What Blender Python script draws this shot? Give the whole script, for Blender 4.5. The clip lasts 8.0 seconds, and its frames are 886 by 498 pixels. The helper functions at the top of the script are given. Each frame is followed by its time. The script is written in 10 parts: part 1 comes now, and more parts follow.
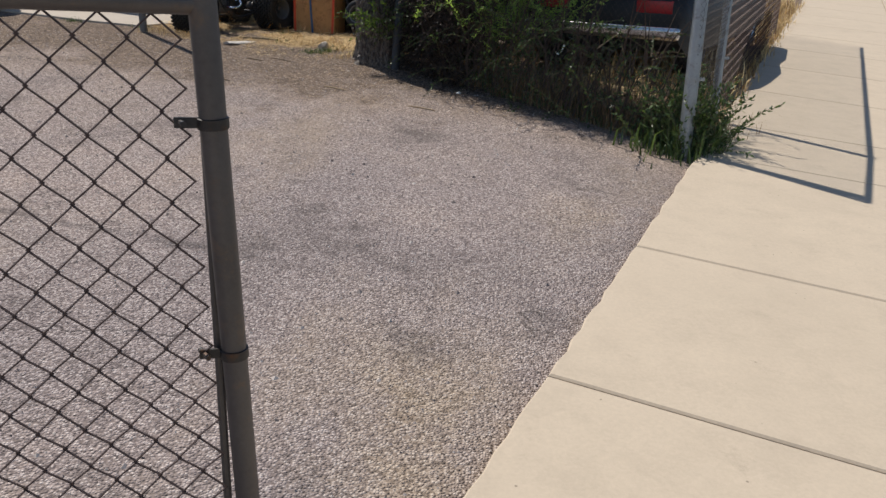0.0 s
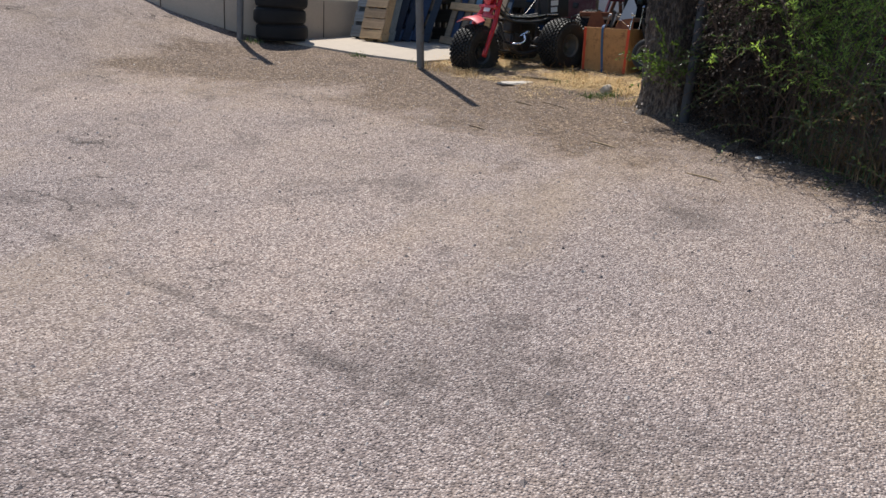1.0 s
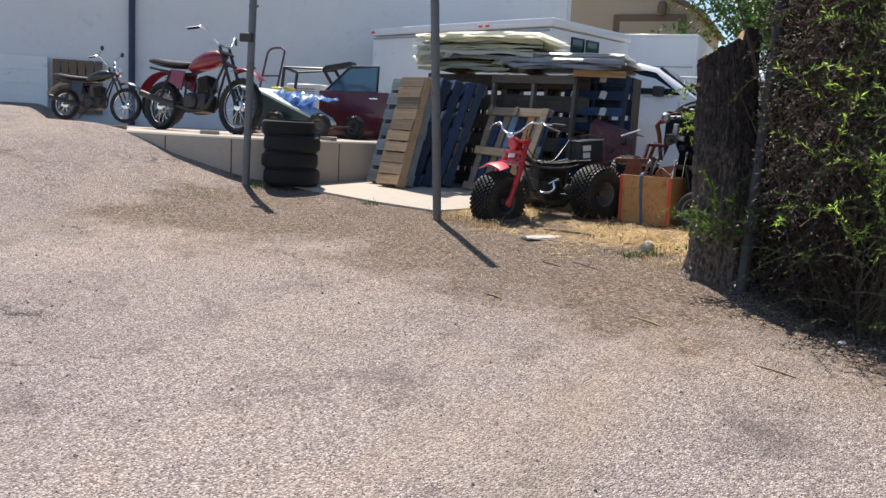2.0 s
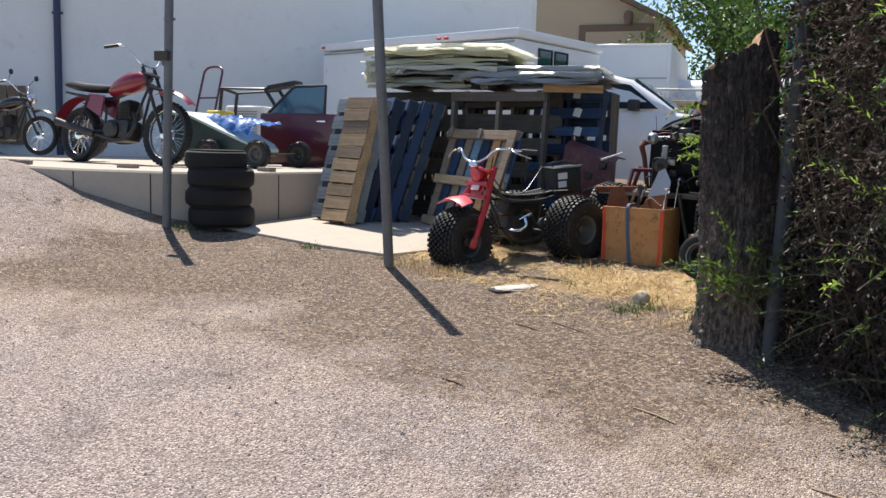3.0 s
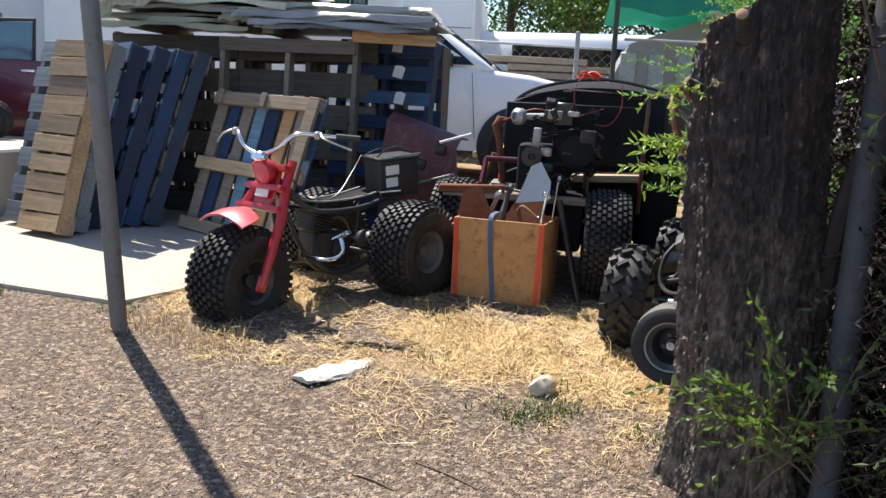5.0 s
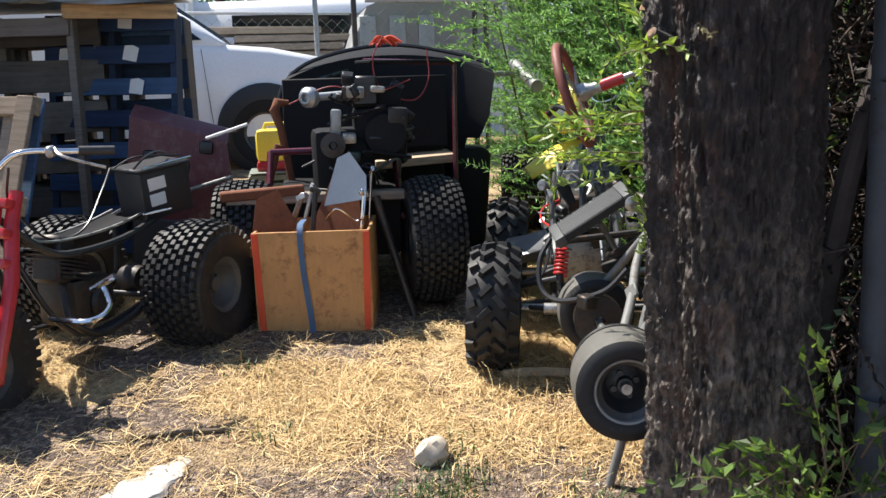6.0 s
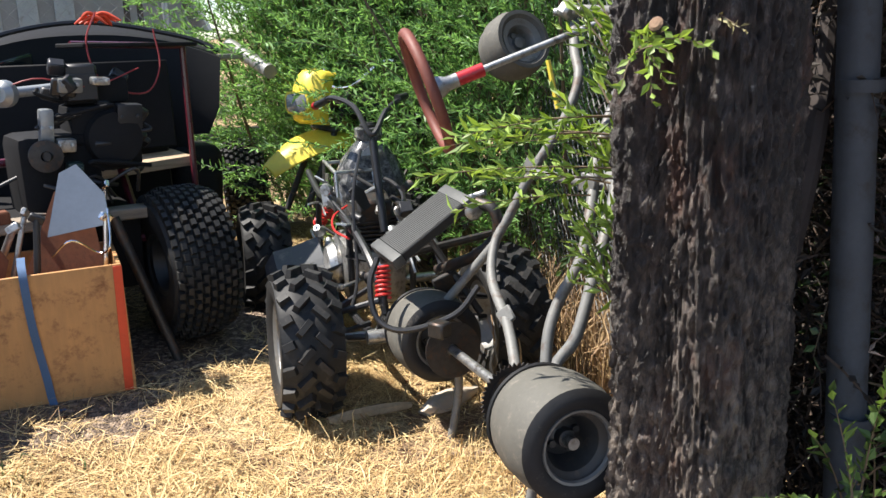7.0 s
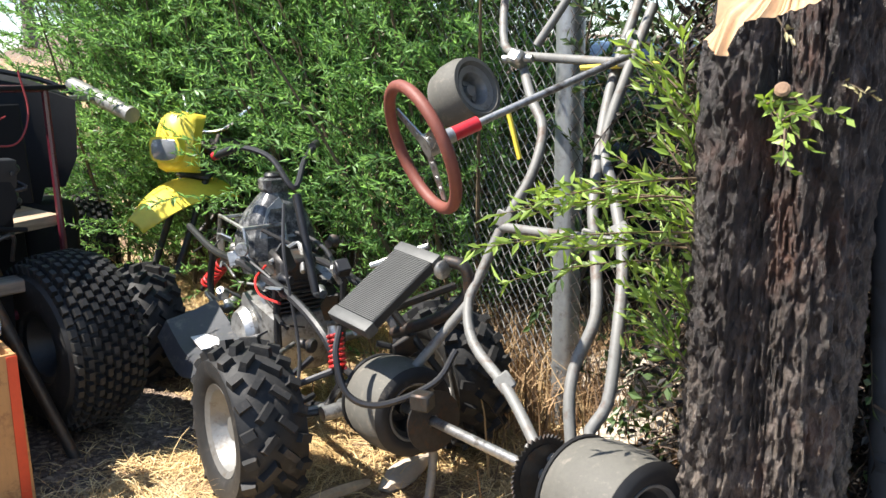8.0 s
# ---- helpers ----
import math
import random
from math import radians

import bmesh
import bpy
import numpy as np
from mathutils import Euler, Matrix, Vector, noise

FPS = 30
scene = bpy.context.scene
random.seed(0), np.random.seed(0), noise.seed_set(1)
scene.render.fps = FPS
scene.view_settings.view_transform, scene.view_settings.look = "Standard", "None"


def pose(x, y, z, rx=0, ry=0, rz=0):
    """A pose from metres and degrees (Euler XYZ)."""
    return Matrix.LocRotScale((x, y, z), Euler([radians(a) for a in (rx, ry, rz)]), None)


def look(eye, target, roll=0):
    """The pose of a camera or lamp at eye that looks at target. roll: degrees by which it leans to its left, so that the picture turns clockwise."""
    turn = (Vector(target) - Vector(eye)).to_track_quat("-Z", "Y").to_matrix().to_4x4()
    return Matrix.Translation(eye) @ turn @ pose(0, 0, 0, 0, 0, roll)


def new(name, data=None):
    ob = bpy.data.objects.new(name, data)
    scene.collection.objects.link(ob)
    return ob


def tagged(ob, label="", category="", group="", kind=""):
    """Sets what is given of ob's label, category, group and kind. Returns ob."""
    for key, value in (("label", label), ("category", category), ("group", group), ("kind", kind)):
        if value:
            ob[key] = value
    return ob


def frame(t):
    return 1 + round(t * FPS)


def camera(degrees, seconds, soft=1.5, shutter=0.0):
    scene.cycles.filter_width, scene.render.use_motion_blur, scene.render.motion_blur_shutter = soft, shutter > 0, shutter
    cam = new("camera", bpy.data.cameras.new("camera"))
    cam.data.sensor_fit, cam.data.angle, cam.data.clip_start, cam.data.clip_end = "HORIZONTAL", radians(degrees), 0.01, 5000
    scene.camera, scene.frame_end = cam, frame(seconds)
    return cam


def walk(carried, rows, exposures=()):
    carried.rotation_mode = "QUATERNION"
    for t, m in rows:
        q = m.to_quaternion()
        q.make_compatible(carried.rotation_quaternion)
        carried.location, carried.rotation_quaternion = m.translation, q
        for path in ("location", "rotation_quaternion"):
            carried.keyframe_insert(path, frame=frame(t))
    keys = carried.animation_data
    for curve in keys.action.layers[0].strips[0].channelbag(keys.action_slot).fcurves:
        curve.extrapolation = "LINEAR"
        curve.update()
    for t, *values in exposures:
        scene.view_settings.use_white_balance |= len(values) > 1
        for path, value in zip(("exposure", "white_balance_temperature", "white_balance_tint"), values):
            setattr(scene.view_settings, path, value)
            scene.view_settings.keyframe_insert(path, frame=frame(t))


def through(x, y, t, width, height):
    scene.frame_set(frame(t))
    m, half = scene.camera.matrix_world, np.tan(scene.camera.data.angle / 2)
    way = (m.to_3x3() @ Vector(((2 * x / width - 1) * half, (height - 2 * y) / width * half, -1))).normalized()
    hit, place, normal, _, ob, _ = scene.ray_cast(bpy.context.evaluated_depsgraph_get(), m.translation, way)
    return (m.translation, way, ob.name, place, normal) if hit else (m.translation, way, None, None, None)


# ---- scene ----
cam = camera(55.41, 8.0, soft=1.5)
METRES, EYE, TILT, LEAN, TURN = 8.857, 1.55, 5.5, 1.2, 0.0
# seconds, x, y, z (parts of METRES), yaw, pitch, roll
ROWS = [
    (0.0, 0.0026, 0.0051, 0.0004, 1.48, -22.70, -4.14),
    (0.5, 0.0244, 0.0745, -0.0009, 9.62, -20.83, -2.97),
    (1.0, 0.0258, 0.1520, -0.0022, 22.89, -22.17, -1.82),
    (1.5, 0.0171, 0.2164, -0.0016, 24.82, -16.59, -1.58),
    (1.7, 0.0084, 0.2405, -0.0037, 25.82, -14.72, -1.83),
    (2.8, -0.0432, 0.3925, -0.0051, 23.72, -12.25, -0.55),
    (3.0, -0.0539, 0.4190, -0.0053, 23.23, -12.38, -0.61),
    (3.5, -0.0839, 0.4804, -0.0063, 20.26, -13.22, -1.92),
    (4.0, -0.1135, 0.5547, -0.0088, 16.43, -15.66, -2.37),
    (4.2, -0.1272, 0.5790, -0.0052, 14.84, -16.33, -3.08),
    (5.3, -0.1753, 0.7146, -0.0144, 4.04, -15.18, -2.99),
    (5.5, -0.1861, 0.7350, -0.0162, 0.12, -15.42, -2.93),
    (6.0, -0.2110, 0.7882, -0.0191, -11.23, -16.83, -0.48),
    (6.5, -0.2278, 0.8341, -0.0223, -22.33, -18.50, 0.79),
    (7.0, -0.2524, 0.8719, -0.0208, -35.97, -17.88, -2.37),
    (7.5, -0.2695, 0.9076, -0.0208, -45.20, -15.59, -4.08),
    (8.0, -0.2839, 0.9327, -0.0194, -51.09, -15.17, -3.67),
]
walk(cam, [(t, pose(0, 0, EYE, TILT, LEAN, TURN) @ pose(METRES * x, METRES * y, METRES * z, 90 + pitch, roll, yaw)) for t, x, y, z, yaw, pitch, roll in ROWS],
     exposures=((0.0, -0.13), (0.6, 0.02), (1.5, 0.40), (3.0, 0.60), (4.0, 0.74), (5.5, 0.97), (6.0, 0.90), (6.5, 0.94), (7.0, 1.06), (7.5, 1.20), (8.0, 1.32)))

# ---- light: a high clear sun from behind the yard, and the sky ----
SUN_AZ = (-0.72, 0.69)
SUN_EL = 58.5
world = bpy.data.worlds.new("sky")
scene.world = world
world.use_nodes = True
wn = world.node_tree.nodes
sky = wn.new("ShaderNodeTexSky")
sky.sky_type = "NISHITA"
sky.sun_disc = False
sky.sun_elevation = radians(SUN_EL)
sky.sun_rotation = math.atan2(SUN_AZ[0], SUN_AZ[1])
sky.altitude = 1500
world.node_tree.links.new(sky.outputs[0], wn["Background"].inputs[0])
wn["Background"].inputs[1].default_value = 0.11
sun_data = bpy.data.lights.new("sun", "SUN")
sun_data.energy, sun_data.angle, sun_data.color = 5.0, radians(0.53), (1.0, 0.94, 0.86)
sun = new("sun", sun_data)
_c = math.cos(radians(SUN_EL))
_n = math.hypot(*SUN_AZ)
sun.matrix_basis = look((SUN_AZ[0] / _n * _c * 40, SUN_AZ[1] / _n * _c * 40, math.sin(radians(SUN_EL)) * 40), (0, 0, 0))

# ---- materials ----
class Nodes:
    """A small wrapper to write node trees shortly."""

    def __init__(self, name):
        self.m = bpy.data.materials.new(name)
        self.m.use_nodes = True
        self.t = self.m.node_tree
        self.b = self.t.nodes["Principled BSDF"]
        self.tc = self.t.nodes.new("ShaderNodeTexCoord")

    def link(self, a, b):
        self.t.links.new(a, b)

    def noise(self, scale, detail=4.0, rough=0.6, coord="Object", stretch=None):
        n = self.t.nodes.new("ShaderNodeTexNoise")
        n.inputs["Scale"].default_value = scale
        n.inputs["Detail"].default_value = detail
        n.inputs["Roughness"].default_value = rough
        self.link(self.at(coord, stretch), n.inputs["Vector"])
        return n.outputs["Fac"]

    def at(self, coord="Object", stretch=None):
        if stretch is None:
            return self.tc.outputs[coord]
        mp = self.t.nodes.new("ShaderNodeMapping")
        mp.inputs["Scale"].default_value = stretch
        self.link(self.tc.outputs[coord], mp.inputs["Vector"])
        return mp.outputs[0]

    def cells(self, scale, out="Color", coord="Object", feature="F1", stretch=None):
        n = self.t.nodes.new("ShaderNodeTexVoronoi")
        n.feature = feature
        n.inputs["Scale"].default_value = scale
        self.link(self.at(coord, stretch), n.inputs["Vector"])
        return n.outputs[out]

    def ramp(self, fac, stops):
        n = self.t.nodes.new("ShaderNodeValToRGB")
        e = n.color_ramp.elements
        while len(e) < len(stops):
            e.new(0.5)
        for k, (p, c) in zip(e, stops):
            k.position = p
            k.color = (*c, 1) if len(c) == 3 else c
        self.link(fac, n.inputs[0])
        return n.outputs[0]

    def val(self, fac, lo, hi, a=0.0, b=1.0):
        n = self.t.nodes.new("ShaderNodeMapRange")
        n.inputs[1].default_value, n.inputs[2].default_value = a, b
        n.inputs[3].default_value, n.inputs[4].default_value = lo, hi
        self.link(fac, n.inputs[0])
        return n.outputs[0]

    def mix(self, fac, a, b, kind="MIX"):
        n = self.t.nodes.new("ShaderNodeMix")
        n.data_type = "RGBA"
        n.blend_type = kind
        for v, i in ((fac, 0), (a, 6), (b, 7)):
            if isinstance(v, (int, float)):
                n.inputs[i].default_value = v
            elif isinstance(v, tuple):
                n.inputs[i].default_value = (*v, 1)
            else:
                self.link(v, n.inputs[i])
        return n.outputs[2]

    def math(self, op, a, b=0.0):
        n = self.t.nodes.new("ShaderNodeMath")
        n.operation = op
        for v, i in ((a, 0), (b, 1)):
            if isinstance(v, (int, float)):
                n.inputs[i].default_value = v
            else:
                self.link(v, n.inputs[i])
        return n.outputs[0]

    def bump(self, height, strength=0.3, distance=0.01):
        n = self.t.nodes.new("ShaderNodeBump")
        n.inputs["Strength"].default_value = strength
        n.inputs["Distance"].default_value = distance
        self.link(height, n.inputs["Height"])
        self.link(n.outputs[0], self.b.inputs["Normal"])

    def random(self):
        return self.t.nodes.new("ShaderNodeObjectInfo").outputs["Random"]

    def island(self):
        return self.t.nodes.new("ShaderNodeNewGeometry").outputs["Random Per Island"]


def scaled(c, k):
    return tuple(min(1.0, v * k) for v in c)


def plain(name, base, rough=0.6, metal=0.0, var=0.18, big=3.0, fine=40.0, bump=0.12, dist=0.003, dirt=None, dirt_at=0.62, coat=0.0, stretch=None):
    """A worn everyday surface: two scales of colour change, a little relief, and patches of dirt."""
    n = Nodes(name)
    big_n = n.noise(big, 5)
    fine_n = n.noise(fine, 6, 0.7, stretch=stretch)
    col = n.ramp(big_n, [(0.25, scaled(base, 1 - var)), (0.75, scaled(base, 1 + var))])
    col = n.mix(0.5, col, n.ramp(fine_n, [(0.3, scaled(base, 1 - var)), (0.7, scaled(base, 1 + var))]))
    if dirt:
        d = n.val(n.noise(big * 2.2, 8, 0.75), 0, 1, dirt_at - 0.08, dirt_at + 0.08)
        col = n.mix(d, col, dirt)
    n.link(col, n.b.inputs["Base Color"])
    n.link(n.val(fine_n, max(0.03, rough - 0.12), min(1, rough + 0.12)), n.b.inputs["Roughness"])
    n.b.inputs["Metallic"].default_value = metal
    n.b.inputs["Coat Weight"].default_value = coat
    if bump:
        n.bump(fine_n, bump, dist)
    return n.m


def pieces(name, base, rough=0.8, spread=0.35, grain=(3, 60, 60), **kw):
    """Wood or stone pieces that differ from one to the next."""
    n = Nodes(name)
    g = n.noise(1.0, 6, 0.65, stretch=grain)
    col = n.ramp(g, [(0.28, scaled(base, 0.55)), (0.5, base), (0.75, scaled(base, 1.3))])
    col = n.mix(1.0, col, n.ramp(n.random(), [(0.0, (1 - 1.5 * spread, 1 - 1.45 * spread, 1 - 1.3 * spread)), (0.5, (0.95, 0.95, 0.97)), (1.0, (1 + 0.4 * spread, 1 + 0.35 * spread, 1 + 0.1 * spread))]), "MULTIPLY")
    d = n.val(n.noise(6, 6, 0.7), 0, 0.6, 0.5, 0.75)
    col = n.mix(d, col, scaled(base, 0.4))
    n.link(col, n.b.inputs["Base Color"])
    n.b.inputs["Roughness"].default_value = rough
    n.bump(g, 0.35, 0.004)
    return n.m


def asphalt_mat():
    """Old chip-seal drive, pinkish grey stone chips in worn binder; straw and mulch on its yard side."""
    n = Nodes("ground_drive_and_dirt")
    chips = n.cells(105.0)
    chip_d = n.cells(105.0, "Distance")
    sep = n.t.nodes.new("ShaderNodeSeparateColor")
    n.link(chips, sep.inputs[0])
    tone = n.ramp(sep.outputs[0], [(0.0, (0.138, 0.117, 0.114)), (0.3, (0.255, 0.215, 0.208)), (0.72, (0.415, 0.355, 0.34)), (1.0, (0.60, 0.54, 0.515))])
    binder = n.val(chip_d, 0, 0.75, 0.45, 0.8)
    asph = n.mix(binder, tone, (0.17, 0.138, 0.126))
    patch = n.noise(0.55, 6, 0.6)
    asph = n.mix(1.0, asph, n.ramp(patch, [(0.28, (0.72, 0.71, 0.71)), (0.45, (1.02, 1.0, 0.99)), (0.6, (1.16, 1.12, 1.07)), (0.75, (1.42, 1.32, 1.2))]), "MULTIPLY")
    stain = n.val(n.noise(1.6, 10, 0.8), 0, 0.75, 0.53, 0.70)
    asph = n.mix(stain, asph, (0.10, 0.084, 0.078))
    pale = n.val(n.noise(0.9, 5, 0.7, stretch=(1.0, 0.5, 1.0)), 0, 0.45, 0.52, 0.72)
    asph = n.mix(pale, asph, n.mix(sep.outputs[1], (0.2, 0.15, 0.11), (0.5, 0.4, 0.3)))
    # cracks
    crack = n.cells(0.55, "Distance", feature="DISTANCE_TO_EDGE")
    wob = n.t.nodes.new("ShaderNodeTexVoronoi")
    wob.feature = "DISTANCE_TO_EDGE"
    wob.inputs["Scale"].default_value = 0.5
    wv = n.t.nodes.new("ShaderNodeVectorMath")
    wv.operation = "ADD"
    wn_ = n.t.nodes.new("ShaderNodeTexNoise")
    wn_.inputs["Scale"].default_value = 3.0
    wn_.inputs["Detail"].default_value = 8.0
    n.link(n.tc.outputs["Object"], wn_.inputs["Vector"])
    n.link(n.tc.outputs["Object"], wv.inputs[0])
    n.link(wn_.outputs["Color"], wv.inputs[1])
    n.link(wv.outputs[0], wob.inputs["Vector"])
    cr = n.val(wob.outputs["Distance"], 0.75, 0, 0.002, 0.008)
    cr = n.math("MULTIPLY", cr, n.val(n.noise(0.8, 3), 0, 1, 0.5, 0.62))
    asph = n.mix(cr, asph, (0.035, 0.03, 0.028))
    # one long worn seam across the drive
    at = n.t.nodes.new("ShaderNodeSeparateXYZ")
    n.link(n.tc.outputs["Object"], at.inputs[0])
    off = n.math("ADD", n.math("MULTIPLY", at.outputs[0], 0.257), n.math("MULTIPLY", at.outputs[1], 0.9665))
    off = n.math("ADD", n.math("SUBTRACT", off, 3.449), n.val(n.noise(2.2, 8, 0.7), -0.11, 0.11))
    seam = n.val(n.math("MULTIPLY", off, off), 0.55, 0, 0.0002, 0.0022)
    seam = n.math("MULTIPLY", seam, n.math("MULTIPLY", n.val(at.outputs[0], 0, 1, -4.6, -3.4), n.val(at.outputs[0], 1, 0, -1.0, -0.1)))
    seam = n.math("MULTIPLY", seam, n.val(n.noise(5.0, 8, 0.75), 0.1, 1, 0.4, 0.6))
    asph = n.mix(seam, asph, (0.10, 0.084, 0.078))
    # yard: dry soil, straw litter
    straw_n = n.noise(1.0, 8, 0.75, stretch=(70, 26, 40))
    straw_m = n.noise(1.0, 8, 0.75, stretch=(22, 75, 40))
    straw = n.mix(0.5, n.ramp(straw_n, [(0.3, (0.16, 0.11, 0.06)), (0.5, (0.45, 0.33, 0.18)), (0.7, (0.88, 0.66, 0.35))]),
                  n.ramp(straw_m, [(0.3, (0.18, 0.125, 0.07)), (0.5, (0.5, 0.37, 0.2)), (0.7, (0.92, 0.70, 0.37))]))
    bare = n.val(n.noise(1.7, 8, 0.75), 0, 1, 0.43, 0.56)
    straw = n.mix(bare, straw, n.ramp(n.noise(48, 9, 0.8), [(0.34, (0.05, 0.03, 0.022)), (0.52, (0.22, 0.135, 0.085)), (0.68, (0.46, 0.32, 0.21))]))
    bits = n.cells(58.0)
    sep2 = n.t.nodes.new("ShaderNodeSeparateColor")
    n.link(bits, sep2.inputs[0])
    flecks = n.ramp(sep2.outputs[0], [(0.0, (0.022, 0.015, 0.011)), (0.4, (0.11, 0.076, 0.053)), (0.75, (0.25, 0.18, 0.125)), (1.0, (0.56, 0.43, 0.31))])
    mulch = n.ramp(n.noise(46, 9, 0.85), [(0.34, (0.02, 0.016, 0.014)), (0.5, (0.15, 0.11, 0.085)), (0.68, (0.5, 0.36, 0.25))])
    mulch = n.mix(n.val(n.noise(2.4, 5), 0, 0.6, 0.4, 0.65), mulch, n.ramp(n.noise(70, 8, 0.85), [(0.34, (0.018, 0.014, 0.012)), (0.55, (0.11, 0.083, 0.064)), (0.7, (0.37, 0.29, 0.22))]))
    mulch = n.mix(0.6, mulch, flecks)
    # where: stored masks on the sheet
    a1 = n.t.nodes.new("ShaderNodeAttribute")
    a1.attribute_name = "straw"
    a2 = n.t.nodes.new("ShaderNodeAttribute")
    a2.attribute_name = "mulch"
    edge = n.noise(4.0, 9, 0.75)
    e1 = n.math("ADD", a1.outputs["Fac"], n.val(edge, -0.42, 0.42))
    e2 = n.math("ADD", a2.outputs["Fac"], n.math("ADD", n.val(n.noise(7.0, 9, 0.8), -0.35, 0.35), n.val(n.noise(0.95, 5, 0.65), -0.85, 0.85)))
    dust = n.val(n.math("ADD", a2.outputs["Fac"], n.val(n.noise(0.7, 5, 0.6), -0.12, 0.12)), 0, 1, 0.04, 0.30)
    asph = n.mix(dust, asph, n.mix(1.0, asph, (1.04, 1.0, 0.92), "MULTIPLY"))
    blot = n.val(n.noise(2.6, 10, 0.8), 0, 0.7, 0.55, 0.68)
    asph = n.mix(n.math("MULTIPLY", blot, dust), asph, n.mix(sep.outputs[2], (0.05, 0.042, 0.037), (0.22, 0.18, 0.15)))
    a3 = n.t.nodes.new("ShaderNodeAttribute")
    a3.attribute_name = "sand"
    sandy = n.math("MULTIPLY", a3.outputs["Fac"], n.val(n.noise(2.2, 8, 0.7), 0.1, 1, 0.35, 0.65))
    asph = n.mix(sandy, asph, n.ramp(sep.outputs[0], [(0.0, (0.17, 0.125, 0.08)), (0.5, (0.33, 0.25, 0.165)), (1.0, (0.52, 0.42, 0.30))]))
    col = n.mix(n.val(e2, 0, 0.85, 0.36, 0.62), asph, mulch)
    col = n.mix(n.val(e1, 0, 1, 0.44, 0.56), col, straw)
    n.link(col, n.b.inputs["Base Color"])
    n.b.inputs["Roughness"].default_value = 0.93
    n.b.inputs["Specular IOR Level"].default_value = 0.2
    hgt = n.math("ADD", n.val(chip_d, 1, 0, 0, 0.7), n.math("MULTIPLY", n.noise(12, 6), 0.6))
    n.bump(hgt, 1.0, 0.008)
    return n.m


def concrete_mat(name, base, dark, crack=False):
    n = Nodes(name)
    fine = n.noise(55, 8, 0.75)
    mid = n.noise(5, 8, 0.7)
    big = n.noise(0.9, 4)
    col = n.ramp(mid, [(0.25, scaled(base, 0.84)), (0.5, base), (0.8, scaled(base, 1.1))])
    col = n.mix(0.35, col, n.ramp(fine, [(0.3, scaled(base, 0.72)), (0.7, scaled(base, 1.15))]))
    col = n.mix(n.val(big, 0, 0.5, 0.5, 0.8), col, scaled(base, 0.84))
    speck = n.val(n.cells(16, "Distance"), 0.85, 0, 0.05, 0.09)
    col = n.mix(n.math("MULTIPLY", speck, n.val(n.noise(2.5, 3), 0, 1, 0.55, 0.62)), col, dark)
    col = n.mix(n.val(n.noise(2.2, 9, 0.8), 0, 0.55, 0.6, 0.78), col, dark)
    n.link(col, n.b.inputs["Base Color"])
    n.b.inputs["Roughness"].default_value = 0.9
    n.bump(fine, 0.25, 0.004)
    return n.m


def bark_mat():
    n = Nodes("dark_furrowed_bark")
    ridge = n.noise(1.0, 10, 0.78, stretch=(36, 36, 15))
    flake = n.cells(1.0, "Distance", stretch=(44, 44, 20))
    fine = n.noise(120, 6, 0.7)
    col = n.ramp(ridge, [(0.36, (0.012, 0.010, 0.010)), (0.48, (0.022, 0.017, 0.016)), (0.57, (0.055, 0.042, 0.037)), (0.66, (0.21, 0.175, 0.155))])
    red = n.val(n.noise(4.5, 6, 0.65, stretch=(1, 1, 0.6)), 0, 0.65, 0.54, 0.66)
    col = n.mix(red, col, n.mix(ridge, (0.045, 0.02, 0.014), (0.24, 0.11, 0.07)))
    grey = n.val(n.noise(1.0, 9, 0.8, stretch=(52, 52, 30)), 0, 0.9, 0.605, 0.66)
    col = n.mix(grey, col, n.mix(fine, (0.09, 0.08, 0.075), (0.45, 0.42, 0.39)))
    # greyer, paler bark low down: sunlight on the lower trunk put into colour
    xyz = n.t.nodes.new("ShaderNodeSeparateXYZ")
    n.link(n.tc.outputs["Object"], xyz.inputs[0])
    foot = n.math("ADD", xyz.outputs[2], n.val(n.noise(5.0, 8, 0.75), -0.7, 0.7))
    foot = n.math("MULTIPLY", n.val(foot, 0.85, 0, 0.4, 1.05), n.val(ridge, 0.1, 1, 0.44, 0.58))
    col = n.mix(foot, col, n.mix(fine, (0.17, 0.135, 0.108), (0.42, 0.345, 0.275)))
    n.link(col, n.b.inputs["Base Color"])
    n.b.inputs["Roughness"].default_value = 0.42
    n.b.inputs["Specular IOR Level"].default_value = 0.6
    n.bump(n.math("ADD", n.math("ADD", ridge, n.math("MULTIPLY", flake, 1.1)), n.math("MULTIPLY", fine, 0.7)), 1.0, 0.012)
    return n.m


def leaf_mat(name, a, b, trans=0.35, through=(1.0, 1.0, 0.45)):
    """Leaves: varied from one to the next, some light passes through."""
    n = Nodes(name)
    r = n.island()
    col = n.ramp(r, [(0.0, a), (0.6, b), (1.0, scaled(b, 1.5))])
    n.link(col, n.b.inputs["Base Color"])
    n.b.inputs["Roughness"].default_value = 0.45
    tr = n.t.nodes.new("ShaderNodeBsdfTranslucent")
    n.link(n.mix(1.0, col, through, "MULTIPLY"), tr.inputs[0])
    mx = n.t.nodes.new("ShaderNodeMixShader")
    mx.inputs[0].default_value = trans
    n.link(n.b.outputs[0], mx.inputs[1])
    n.link(tr.outputs[0], mx.inputs[2])
    n.link(mx.outputs[0], n.t.nodes["Material Output"].inputs[0])
    return n.m


